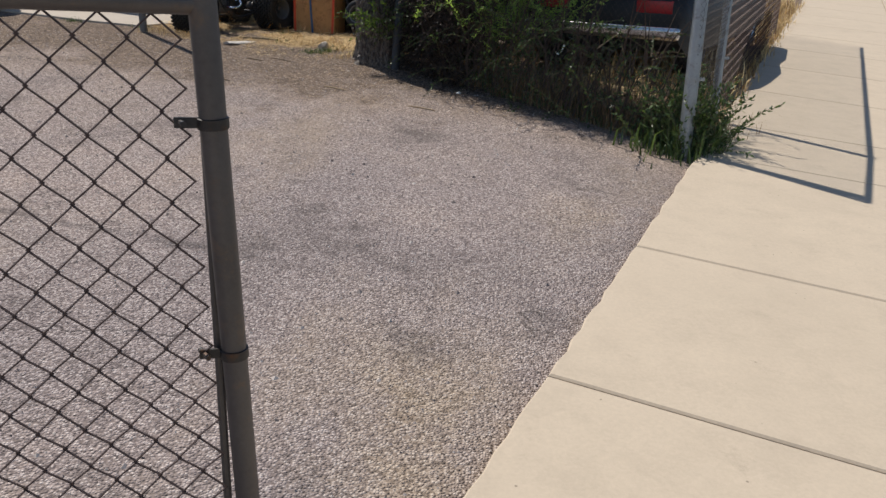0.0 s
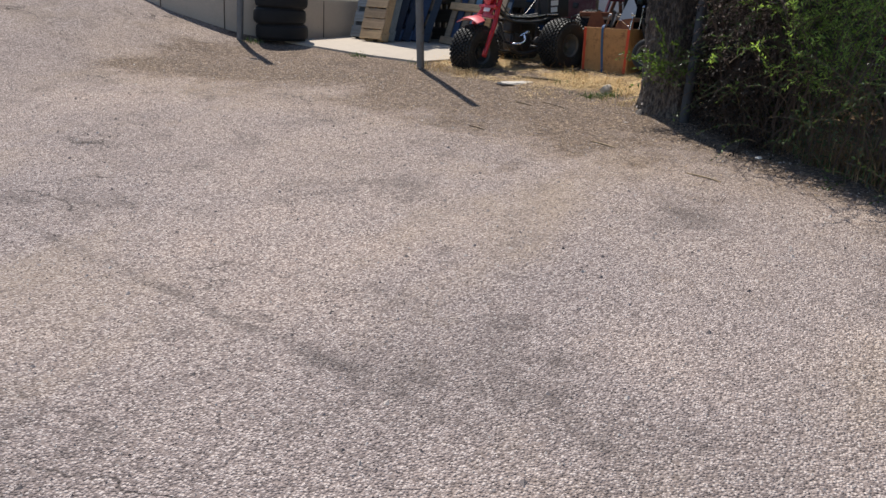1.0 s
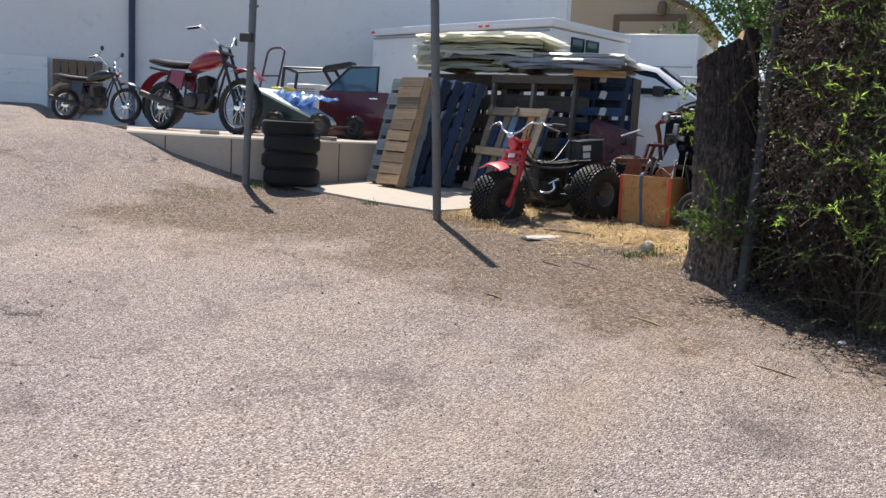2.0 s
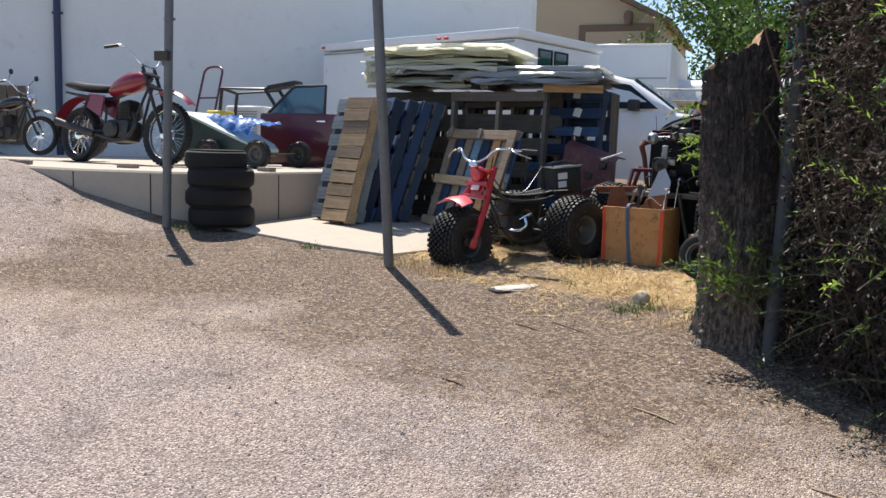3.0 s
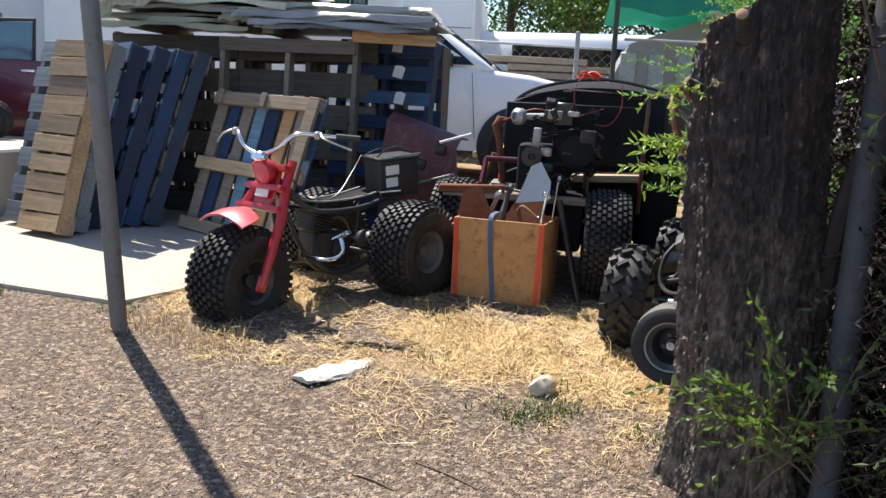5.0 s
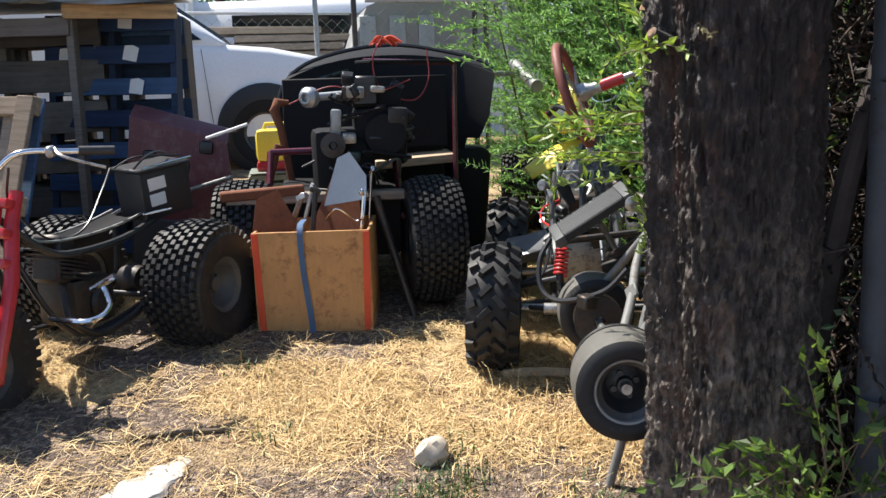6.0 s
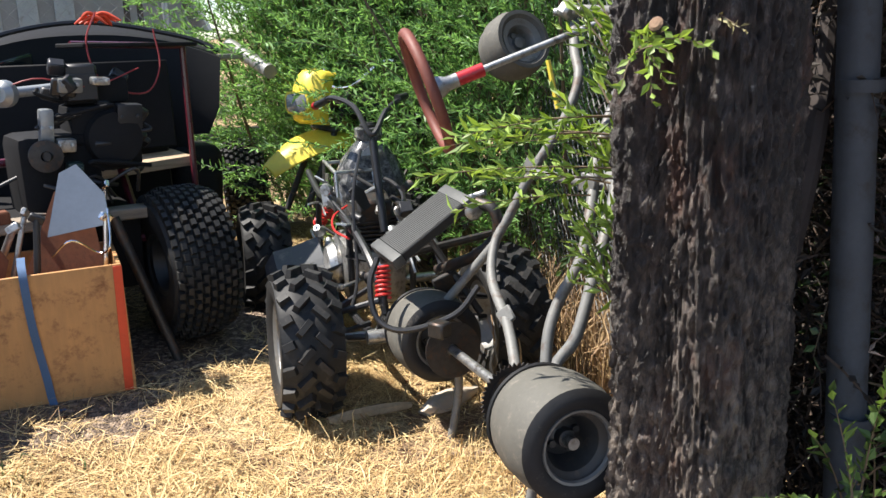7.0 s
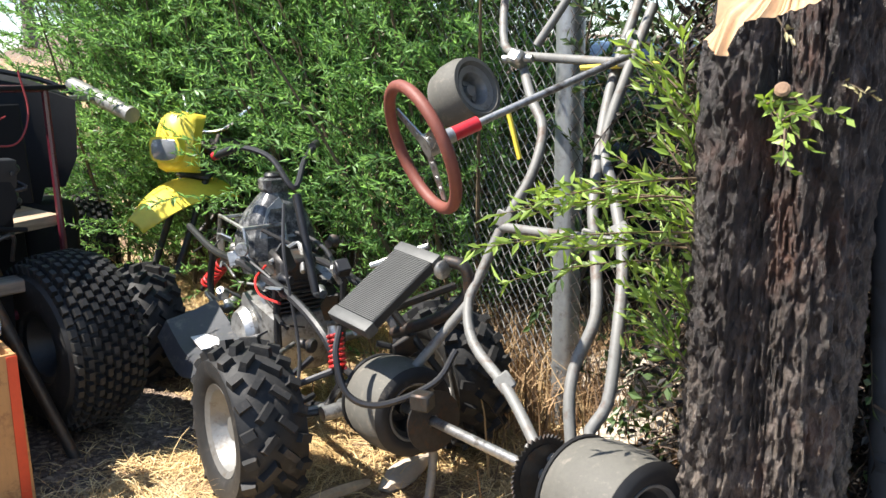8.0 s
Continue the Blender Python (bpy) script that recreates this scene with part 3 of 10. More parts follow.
def tyre_mesh(key, R, W, rim, knob, mat):
    """A tyre about the local z axis. knob: 'block', 'bar', 'road' or '' for a slick."""
    if key in TYRES:
        return TYRES[key]
    bm = bmesh.new()
    h = W / 2
    depth = {"block": 0.022, "bar": 0.022, "road": 0.006, "": 0.0, "moto": 0.012}[knob]
    b = R - depth
    sh = 0.80 if knob in ("block", "bar") else 0.88
    prof = [(rim, -h * 0.72), (rim + 0.012, -h * 0.86), (rim + (b - rim) * 0.45, -h), (rim + (b - rim) * 0.75, -h * 0.99), (b - 0.03 * (b / 0.28), -h * 0.9),
            (b - 0.008, -h * sh * 0.8), (b, -h * 0.35), (b, h * 0.35), (b - 0.008, h * sh * 0.8), (b - 0.03 * (b / 0.28), h * 0.9),
            (rim + (b - rim) * 0.75, h * 0.99), (rim + (b - rim) * 0.45, h), (rim + 0.012, h * 0.86), (rim, h * 0.72), (rim - 0.012, h * 0.6), (rim - 0.012, -h * 0.6), (rim, -h * 0.72)]
    lathe(bm, prof, I4, 40)

    body = bm
    bm = bmesh.new()

    def lug(ang, z, length, width, skew, drop=0.0, tall=depth + 0.008, tilt=0.0):
        m = Matrix.Rotation(ang, 4, "Z") @ Matrix.Translation((b - 0.006 - drop + tall / 2, 0, z)) @ Matrix.Rotation(tilt, 4, "Y") @ Matrix.Rotation(skew, 4, "X")
        top = 0.82
        vs = []
        for s, k in ((-tall / 2, 1.0), (tall / 2, top)):
            for y, zz in ((-1, -1), (1, -1), (1, 1), (-1, 1)):
                vs.append(bm.verts.new(m @ Vector((s, y * length / 2 * k, zz * width / 2 * k))))
        for f in ((4, 5, 6, 7), (0, 1, 5, 4), (1, 2, 6, 5), (2, 3, 7, 6), (3, 0, 4, 7)):
            bm.faces.new([vs[q] for q in f])

    if knob == "block":
        rows = 9
        n = int(math.tau * R / 0.046)
        for i in range(n):
            for k in range(rows):
                z = (k - (rows - 1) / 2) / ((rows - 1) / 2) * h * 0.86
                edge = abs(z) / h
                a = (i + (0.5 if k % 2 else 0)) * math.tau / n
                lug(a, z, 0.031, W / rows * 0.74, 0, 0.022 * max(0, edge - 0.45) / 0.4, tilt=-math.copysign(0.5 * max(0, edge - 0.55), z))
    elif knob == "bar":
        n = int(math.tau * R / 0.09)
        for i in range(n):
            a = i * math.tau / n
            for s in (-1, 1):
                lug(a + (0.5 * math.tau / n if s > 0 else 0), s * h * 0.27, 0.024, h * 0.66, s * 0.8)
                lug(a + (0.5 * math.tau / n if s > 0 else 0) + 0.13, s * h * 0.76, 0.030, h * 0.44, s * 0.35, 0.018, tilt=-s * 0.35)
    elif knob == "moto":
        n = int(math.tau * R / 0.06)
        for i in range(n):
            for k in (-1, 0, 1):
                lug((i + 0.5 * (k != 0)) * math.tau / n, k * h * 0.6, 0.035, W * 0.25, 0, 0.012 * abs(k), tilt=-k * 0.5)
    elif knob == "road":
        n = int(math.tau * R / 0.09)
        for i in range(n):
            for k in (-2, -1, 0, 1, 2):
                lug((i + 0.33 * k) * math.tau / n, k * h * 0.33, 0.075, W * 0.13, 0.2, 0.004 * abs(k), tall=0.012)
    TYRES[key + "tread"] = mesh_of("tread", bm, mat) if knob else bm.free()
    TYRES[key] = mesh_of("tyre", body, mat)
    return TYRES[key]


def rim_mesh(key, rim, W, mat, style="dish"):
    """A wheel rim with hub about the local z axis."""
    if key in TYRES:
        return TYRES[key]
    bm = bmesh.new()
    h = W / 2
    if style == "dish":
        lathe(bm, [(rim - 0.012, h * 0.75), (rim + 0.008, h * 0.85), (rim + 0.008, h * 0.78), (rim - 0.006, h * 0.6), (rim - 0.006, -h * 0.6), (rim + 0.008, -h * 0.8),
                   (rim - 0.012, -h * 0.75), (rim - 0.02, -h * 0.5), (rim * 0.55, -h * 0.1), (rim * 0.5, h * 0.1), (0.0, h * 0.12)], I4, 32)
        lathe(bm, [(rim - 0.012, h * 0.75), (rim - 0.022, h * 0.45), (rim * 0.62, h * 0.2), (rim * 0.45, h * 0.26), (rim * 0.3, h * 0.3), (rim * 0.27, h * 0.5), (0.0, h * 0.52)], I4, 32)
        for i in range(4):
            a = i * math.tau / 4 + 0.4
            lathe(bm, [(0.0, h * 0.36), (0.009, h * 0.36), (0.009, h * 0.2), (0, h * 0.2)], Matrix.Translation((math.cos(a) * rim * 0.42, math.sin(a) * rim * 0.42, 0)), 6)
    else:
        lathe(bm, [(rim - 0.004, -h * 0.6), (rim + 0.01, -h * 0.8), (rim + 0.014, -h * 0.5), (rim, 0), (rim + 0.014, h * 0.5), (rim + 0.01, h * 0.8), (rim - 0.004, h * 0.6), (rim - 0.016, h * 0.2), (rim - 0.016, -h * 0.2), (rim - 0.004, -h * 0.6)], I4, 40)
        lathe(bm, [(0.0, -0.06), (0.045, -0.06), (0.05, -0.05), (0.03, -0.02), (0.03, 0.03), (0.06, 0.035), (0.06, 0.05), (0, 0.06)], I4, 16)
        for i in range(32):
            a = i * math.tau / 32
            s = 1 if i % 2 else -1
            a2 = a + (0.5 if i % 4 < 2 else -0.5)
            tube(bm, [(0.045 * math.cos(a2), 0.045 * math.sin(a2), 0.03 * s), (rim * math.cos(a), rim * math.sin(a), 0)], 0.0022, 4)
    TYRES[key] = mesh_of("rim", bm, mat)
    return TYRES[key]


def wheel(parent, at, axis, R, W, rim, knob, tmat, rmat, style="dish", key=""):
    """A tyre with its rim as a part of a thing; axis: the way the outer face looks."""
    key = key or f"{R}{W}{knob}{tmat.name}"
    m = frame_to(at, Vector(at) + Vector(axis))
    t = shared("tyre", tyre_mesh("t" + key, R, W, rim, knob, tmat), parent, m)
    tread = TYRES["t" + key + "tread"]
    if tread:
        shared("tread", tread, t, label="raised tread lugs")["kind"] = "stuff"
    shared("rim", rim_mesh("r" + key + rmat.name, rim, W, rmat, style), t, label="worn metal wheel rim")
    return t


def chain_link(bm, u, v, w, h, pitch=0.057, wire=0.0019, seg=4):
    """Woven diamond wire over a panel: u, v unit ways across and up, from the origin."""
    u, v = Vector(u), Vector(v)
    nrm = u.cross(v).normalized()
    half = pitch / 2
    cols = int(w / half)
    rows = int(h / half)
    for c in range(cols):
        pts = []
        for r in range(rows + 1):
            side = 1 if (r + c) % 2 else 0
            pts.append(u * ((c + side) * half + 0.2 * half * (1 if side else -1) * 0.3) + v * (r * half) + nrm * (wire * 1.1 * (1 if (r % 2) else -1)))
        tube(bm, pts, wire, seg)
    return bm


def leaves(verts, faces, at, way, length, width, rng, bend=0.15):
    """Adds one pointed leaf of two folded faces."""
    way = Vector(way).normalized()
    side = way.cross(Vector((rng.uniform(-1, 1), rng.uniform(-1, 1), rng.uniform(-1, 1)))).normalized()
    up = side.cross(way)
    a = Vector(at)
    i = len(verts)
    verts += [a, a + way * length * 0.45 + side * width / 2 + up * bend * length * 0.4, a + way * length - up * bend * length * 0.5,
              a + way * length * 0.45 - side * width / 2 + up * bend * length * 0.4]
    faces += [(i, i + 1, i + 2), (i, i + 2, i + 3)]

# ---- the ground: one sheet out to the horizon ----
def bare_soil(x, y):
    """Bare earth put where shadows of buggy, crate, old parts and trike fall."""
    if (x + 2.62) ** 2 / 0.16 + (y - 9.98) ** 2 / 0.07 < 1 + 0.5 * math.sin(x * 11 + y * 7) or (x + 2.45) ** 2 / 0.1 + (y - 10.75) ** 2 / 0.12 < 1:
        return True
    return -2.35 < x < -0.7 and 10.40 + 0.4 * (x + 1.6) + 0.08 * math.sin(x * 9) < y < 12.3


def make_ground():
    def axis(lo, hi, fine_lo, fine_hi, step):
        xs = list(np.arange(fine_lo, fine_hi + 1e-6, step))
        d = step
        x = fine_hi
        while x < hi:
            d *= 1.5
            x += d
            xs.append(x)
        d, x = step, fine_lo
        while x > lo:
            d *= 1.5
            x -= d
            xs.insert(0, x)
        return xs

    xs, ys = axis(-900, 900, -11, 6, 0.14), axis(-900, 900, -2, 15, 0.14)
    verts = [(x, y, ground_z(x, y)) for y in ys for x in xs]
    nx = len(xs)
    faces = [(j * nx + i, j * nx + i + 1, (j + 1) * nx + i + 1, (j + 1) * nx + i) for j in range(len(ys) - 1) for i in range(nx - 1)]
    me = raw("ground", verts, faces, M_GROUND)
    me.polygons.foreach_set("use_smooth", [True] * len(me.polygons))
    straw, mulch, sand = (me.attributes.new(nm, "FLOAT", "POINT") for nm in ("straw", "mulch", "sand"))
    s, k, d = [], [], []
    for x, y, z in verts:
        # edge of the dry grass: from the far post, round in front of the trike, to the stump
        line = 9.32 + 0.35 * smooth01(-2.6, -3.6, x) - 0.12 * smooth01(-2.0, -2.4, x) * smooth01(-3.0, -2.4, x) + 0.05 * smooth01(-1.5, -0.9, x) + 0.42 * smooth01(-2.0, -2.6, x)
        g = smooth01(line - 0.3, line + 0.75, y) * smooth01(-3.75, -3.3, x)
        if x > -0.55:
            g = max(g * smooth01(8.3, 8.9, y + 1.3 * (x + 0.5)), smooth01(-0.25, 0.35, (y - 6.2) * 0.63 + (x - 1.75) * 0.77))
        if (x - 0.43) * 0.9195 - (y - 2.89) * 0.393 > 0.05:
            g = 0.0
        # less straw inside the shadow outlines, so the ground colour is darker
        if bare_soil(x, y):
            g *= 0.25
        s.append(g)
        d.append(0.75 * math.exp(-((x + 0.02) / 0.38) ** 2 - ((y - 2.6) / 0.75) ** 2) + 0.45 * math.exp(-((x - 0.95 - 0.42 * (y - 5.0)) / 0.3) ** 2 - ((y - 5.0) / 0.9) ** 2))
        k.append(0.14 * smooth01(4.5, 6.5, y) + 0.60 * smooth01(6.7, 8.6, y + 0.12 * x + 0.3) * smooth01(-7.5, -5.0, x) + 0.42 * smooth01(8.5, 9.3, y + 0.1 * x + 0.3) * smooth01(-4.2, -3.4, x) + 0.25 * smooth01(-0.9, -0.1, (y - 6.2) * 0.63 + (x - 1.75) * 0.77))
    straw.data.foreach_set("value", s)
    sand.data.foreach_set("value", d)
    mulch.data.foreach_set("value", k)
    ob = new("ground", me)
    tagged(ob, "worn pinkish-grey chip-seal drive running into dry strawy yard soil", "ground", kind="structure")


make_ground()

# ---- sidewalk along the street, and the kerb ----
WALK_AT, WALK_WAY = Vector((0.43, 2.89)), Vector((0.393, 0.9195)).normalized()
WALK_SIDE = Vector((WALK_WAY.y, -WALK_WAY.x))


def walk_point(u, v, h=0.0):
    """A point u along and v across the sidewalk from its drive-side joint."""
    p = WALK_AT + WALK_WAY * u + WALK_SIDE * v
    return Vector((p.x, p.y, 0.0963 * (p.y if p.y < 9.9 else p.y) - 0.0209 * p.x - 0.05 + h))


def slab_block(u0, u1, v0, v1, top, deep, bev=0.008, wob=0.0, seed=0):
    bm = bmesh.new()
    rng = random.Random(seed)
    n = 14
    ring = []
    for a in range(n):
        ring.append((u0 + (u1 - u0) * a / n, v0 + (rng.uniform(-wob, wob) if 0 < a else 0)))
    ring += [(u1, v0), (u1, v1), (u0, v1)]
    low = [bm.verts.new(walk_point(u, v, top - deep)) for u, v in ring]
    mid = [bm.verts.new(walk_point(u, v, top - bev)) for u, v in ring]
    cu, cv = (u0 + u1) / 2, (v0 + v1) / 2
    hi = [bm.verts.new(walk_point(u + math.copysign(bev, cu - u), v + math.copysign(bev, cv - v), top)) for u, v in ring]
    k = len(ring)
    for a, b in ((low, mid), (mid, hi)):
        for i in range(k):
            bm.faces.new((a[i], a[(i + 1) % k], b[(i + 1) % k], b[i]))
    bm.faces.new(hi)
    return bm


sidewalk = thing("sidewalk", I4, "pale cream concrete sidewalk slabs with dark joints", "sidewalk", kind="structure")
cuts = [-13.0, -11.2, -9.4, -7.8, -6.2, -4.6, -3.1, -1.5, 0.0, 1.48, 3.58, 4.75, 6.5, 8.3, 10.1, 11.9, 13.7, 15.5, 17.3, 19.1, 20.9, 24.0, 28.0, 33.0, 40.0]
for i, (a, b) in enumerate(zip(cuts, cuts[1:])):
    part("slab", slab_block(a + 0.006, b - 0.006, 0.0, 1.72, 0.0, 0.12, wob=0.008, seed=i), M_WALK, sidewalk)
kerb = thing("kerb", I4, "pale concrete kerb at the street side of the sidewalk", "kerb", kind="structure")
for i in range(11):
    part("kerb_stone", slab_block(-14 + i * 5.0, 0.99 - 14 + i * 5.0 + 4.0, 1.735, 1.9, 0.0, 0.16, seed=50 + i), M_WALK, kerb)
bm = bmesh.new()
vs = [walk_point(u, v, h) for u, v, h in ((-30, 1.9, -0.13), (120, 1.9, -0.13), (120, 11, -0.1), (-30, 11, -0.1))]
lo = [v - Vector((0, 0, 0.05)) for v in vs]
loft(bm, [lo, vs])
solo("road", bm, plain("street_asphalt", (0.06, 0.057, 0.055), 0.9, 0, 0.25, 1.5, 80, 0.5, 0.01), I4, "grey asphalt street beyond the kerb", "road", kind="structure")

# ---- concrete: raised slab and low pad ----
SLAB_Z = 1.56
bm = bmesh.new()
outline = [(-5.62, 10.62), (-6.1, 10.25), (-7.0, 9.98), (-8.2, 10.02), (-9.6, 10.25), (-13.0, 12.2), (-9.5, 19.0), (-5.0, 18.0), (-5.35, 12.6)]
k = len(outline)
rows = [[Vector((x, y, 0.6)) for x, y in outline], [Vector((x, y, SLAB_Z - 0.02)) for x, y in outline],
        [Vector((x + (-7.5 - x) * 0.006, y + (13 - y) * 0.006, SLAB_Z)) for x, y in outline]]
loft(bm, rows)
slab_ob = solo("concrete_slab", bm, M_SLAB, I4, "raised weathered concrete loading slab with a low face", "slab", kind="structure", angle=30)
for (ax_, ay_), (bx_, by_), fr in (((-6.1, 10.25), (-7.0, 9.98), 0.25), ((-7.0, 9.98), (-8.2, 10.02), 0.1), ((-7.0, 9.98), (-8.2, 10.02), 0.8), ((-5.62, 10.62), (-5.35, 12.6), 0.3), ((-5.62, 10.62), (-6.1, 10.25), 0.4)):
    bm = bmesh.new()
    box(bm, (0.012, 0.012, 0.9), (0, 0, 0), bev=0.003)
    part("joint", bm, M_SOIL, slab_ob, "dark joint in the slab face", m=pose(ax_ + (bx_ - ax_) * fr, ay_ + (by_ - ay_) * fr, 1.08, 0, 0, math.degrees(math.atan2(by_ - ay_, bx_ - ax_))))

bm = bmesh.new()
pad = [(-5.6, 10.4), (-5.1, 10.22), (-4.3, 10.05), (-3.62, 9.98), (-3.3, 10.5), (-3.2, 11.3), (-3.1, 12.6), (-4.2, 12.9), (-5.3, 12.5)]
rows = [[Vector((x, y, 0.7)) for x, y in pad]]
tops = [Vector((x, y, ground_z(x, y) + 0.022)) for x, y in pad]
rows.append(tops)
loft(bm, rows, cap=False)
c = Vector((sum(p.x for p in tops) / len(tops), sum(p.y for p in tops) / len(tops), 1.075))
cv = bm.verts.new(c)
bm.verts.ensure_lookup_table()
top_vs = bm.verts[len(pad):2 * len(pad)]
for i in range(len(pad)):
    bm.faces.new((top_vs[i], top_vs[(i + 1) % len(pad)], cv))
solo("concrete_pad", bm, M_SLAB, I4, "low sunlit concrete pad beside the drive", "pad", kind="structure", angle=20)

# ---- white building behind the yard ----
def wall_run(a, b, z0, z1, thick, mat, parent, name="wall"):
    a, b = Vector((*a, 0)), Vector((*b, 0))
    d = (b - a)
    bm = bmesh.new()
    box(bm, (d.length, thick, z1 - z0), (d.length / 2, 0, (z0 + z1) / 2), bev=0.01)
    return part(name, bm, mat, parent, m=Matrix.Translation(a) @ Matrix.Rotation(math.atan2(d.y, d.x), 4, "Z"))


WB_A, WB_B = (-16.0, 12.6), (-5.75, 20.3)
house = thing("white_building", I4, "large plain white stucco building with a dark downpipe", "building")
wall_run(WB_A, WB_B, 1.0, 6.5, 0.3, M_WALL, house)
wall_run(WB_B, (-9.5, 27.5), 1.0, 6.5, 0.3, M_WALL, house)
bm = bmesh.new()
rows = [[Vector((x, y, z)) for x, y in ((-16.4, 12.3), (-5.3, 20.4), (-9.3, 28), (-20, 20))] for z in (6.5, 6.75)]
loft(bm, rows)
part("roof", bm, M_BROWN, house)
wd = (Vector(WB_B) - Vector(WB_A)).normalized()
wn2 = Vector((wd.y, -wd.x))


def on_wall(s, out, z):
    p = Vector(WB_A) + wd * s + wn2 * out
    return (p.x, p.y, z)


bm = bmesh.new()
rod(bm, on_wall(4.1, 0.24, 1.5), on_wall(4.1, 0.24, 6.4), 0.06, 12)
for z in (2.2, 4.0):
    box(bm, (0.16, 0.1, 0.04), on_wall(4.1, 0.2, z))
part("downpipe", bm, M_PIPE, house, "dark blue downpipe")
# low white store door and dark slatted door at the far end
bm = bmesh.new()
WDEG = math.degrees(math.atan2(wd.y, wd.x))
box(bm, (2.6, 0.08, 1.0), (0, 0, 0.5), bev=0.01)
for z in (0.25, 0.5, 0.75):
    box(bm, (2.6, 0.02, 0.012), (0, -0.045, z))
part("store_door", bm, M_WHITEC, house, "low white panelled store door", m=Matrix.Translation(on_wall(1.3, 0.25, 1.75)) @ Matrix.Rotation(radians(WDEG), 4, "Z"))
bm = bmesh.new()
box(bm, (0.88, 0.03, 0.08), (0.375, 0.035, 0.2), bev=0.004)
box(bm, (0.88, 0.03, 0.08), (0.375, 0.035, 0.8), bev=0.004)
box(bm, (0.07, 0.03, 0.56), (0.375, 0.035, 0.5), bev=0.004)
slatted = part("slatted_door", bm, M_BROWN, house, "dark brown slatted door", m=Matrix.Translation(on_wall(2.75, 0.25, 1.72)) @ Matrix.Rotation(radians(WDEG), 4, "Z"))
for i in range(6):
    bm = bmesh.new()
    box(bm, (0.13, 0.05, 1.0), (i * 0.15, 0, 0.5), bev=0.006)
    part("slat", bm, M_BROWN, slatted)

# ---- open gate leaf beside the sidewalk ----
def gate_leaf():
    top, low = Vector((-0.430, 1.589, 1.52)), Vector((-0.376, 1.700, 0.20))
    g = thing("gate_leaf", I4, "open chain-link gate leaf with a dull tube frame", "gate")
    back = Vector((-0.955, -0.295, 0.0)).normalized()
    bm = bmesh.new()
    rod(bm, low, top + (top - low).normalized() * 0.58, 0.026, 16)
    part("gate_post", bm, M_DULL, g)
    for nm, p, z in (("top_rail", top + (top - low).normalized() * 0.56, 0.0), ("middle_rail", top, -0.01), ("bottom_rail", low, 0.03)):
        bm = bmesh.new()
        rod(bm, p + Vector((0, 0, z)), p + back * 1.7 + Vector((0, 0, z - 0.02)), 0.021, 14)
        part(nm, bm, M_DULL, g)
    bm = bmesh.new()
    rod(bm, low + back * 1.7, top + back * 1.7 + Vector((0, 0, 0.58)), 0.026, 14)
    rod(bm, Vector((low.x, low.y, 0.0)) + back * 1.78, top + back * 1.78 + Vector((0, 0, 0.7)), 0.035, 14)
    part("hinge_post", bm, M_DULL, g)
    bm = bmesh.new()
    rod(bm, low + back * 0.055 + Vector((0, 0.012, 0.02)), top + back * 0.025 + Vector((0, 0, 0.5)), 0.0095, 8)
    part("tension_bar", bm, M_DULL, g, "dull tension bar beside the frame tube")
    bm = bmesh.new()
    up = (top - low).normalized()
    chain_link(bm, back, up, 1.64, 1.84, 0.088, 0.0032, 5)
    part("wire_mesh", bm, M_WIRE, g, "rusty brown diamond wire mesh", m=Matrix.Translation(low + back * 0.045 + up * 0.02))
    for s in (0.16, 0.465, 0.83):
        p = low.lerp(top, s)
        bm = bmesh.new()
        m = frame_to(p - up * 0.011, p + up)
        lathe(bm, [(0.0265, 0), (0.0295, 0.001), (0.0295, 0.021), (0.0265, 0.022), (0.0265, 0)], m, 18)
        box(bm, (0.05, 0.006, 0.02), tuple(p + back * 0.045), (0, 0, math.degrees(math.atan2(back.y, back.x))))
        rod(bm, p + back * 0.06 + Vector((-0.014, 0.02, 0)), p + back * 0.06 + Vector((0.014, -0.02, 0)), 0.006, 8)
        part("clamp", bm, M_IRON, g, "dark band clamp with a bolt")


gate_leaf()


def fence_post(at, height, r, label, lean=(0, 0), mat=M_GALV, band=True, sink=0.25):
    """A round steel post with a dome cap and bands."""
    z0 = ground_z(at[0], at[1])
    p = thing("fence_post", Matrix.Translation((at[0], at[1], z0)), label, "fence post", "yard posts")
    bm = bmesh.new()
    rod(bm, (0, 0, -sink), (lean[0] * height, lean[1] * height, height), r, 16)
    part("pole", bm, mat, p)
    bm = bmesh.new()
    lathe(bm, [(r + 0.003, -0.03), (r + 0.003, 0.005), (r * 0.8, 0.025), (0, 0.034)], Matrix.Translation((lean[0] * height, lean[1] * height, height)), 16)
    part("cap", bm, mat, p)
    if band:
        for z in (0.55, 1.25, 1.9):
            if z < height:
                bm = bmesh.new()
                lathe(bm, [(r, 0), (r + 0.004, 0), (r + 0.004, 0.025), (r, 0.025), (r, 0)], Matrix.Translation((lean[0] * z, lean[1] * z, z)), 16)
                box(bm, (0.04, 0.006, 0.024), (lean[0] * z + r + 0.015, lean[1] * z, z + 0.012))
                part("band", bm, mat, p)
    return p


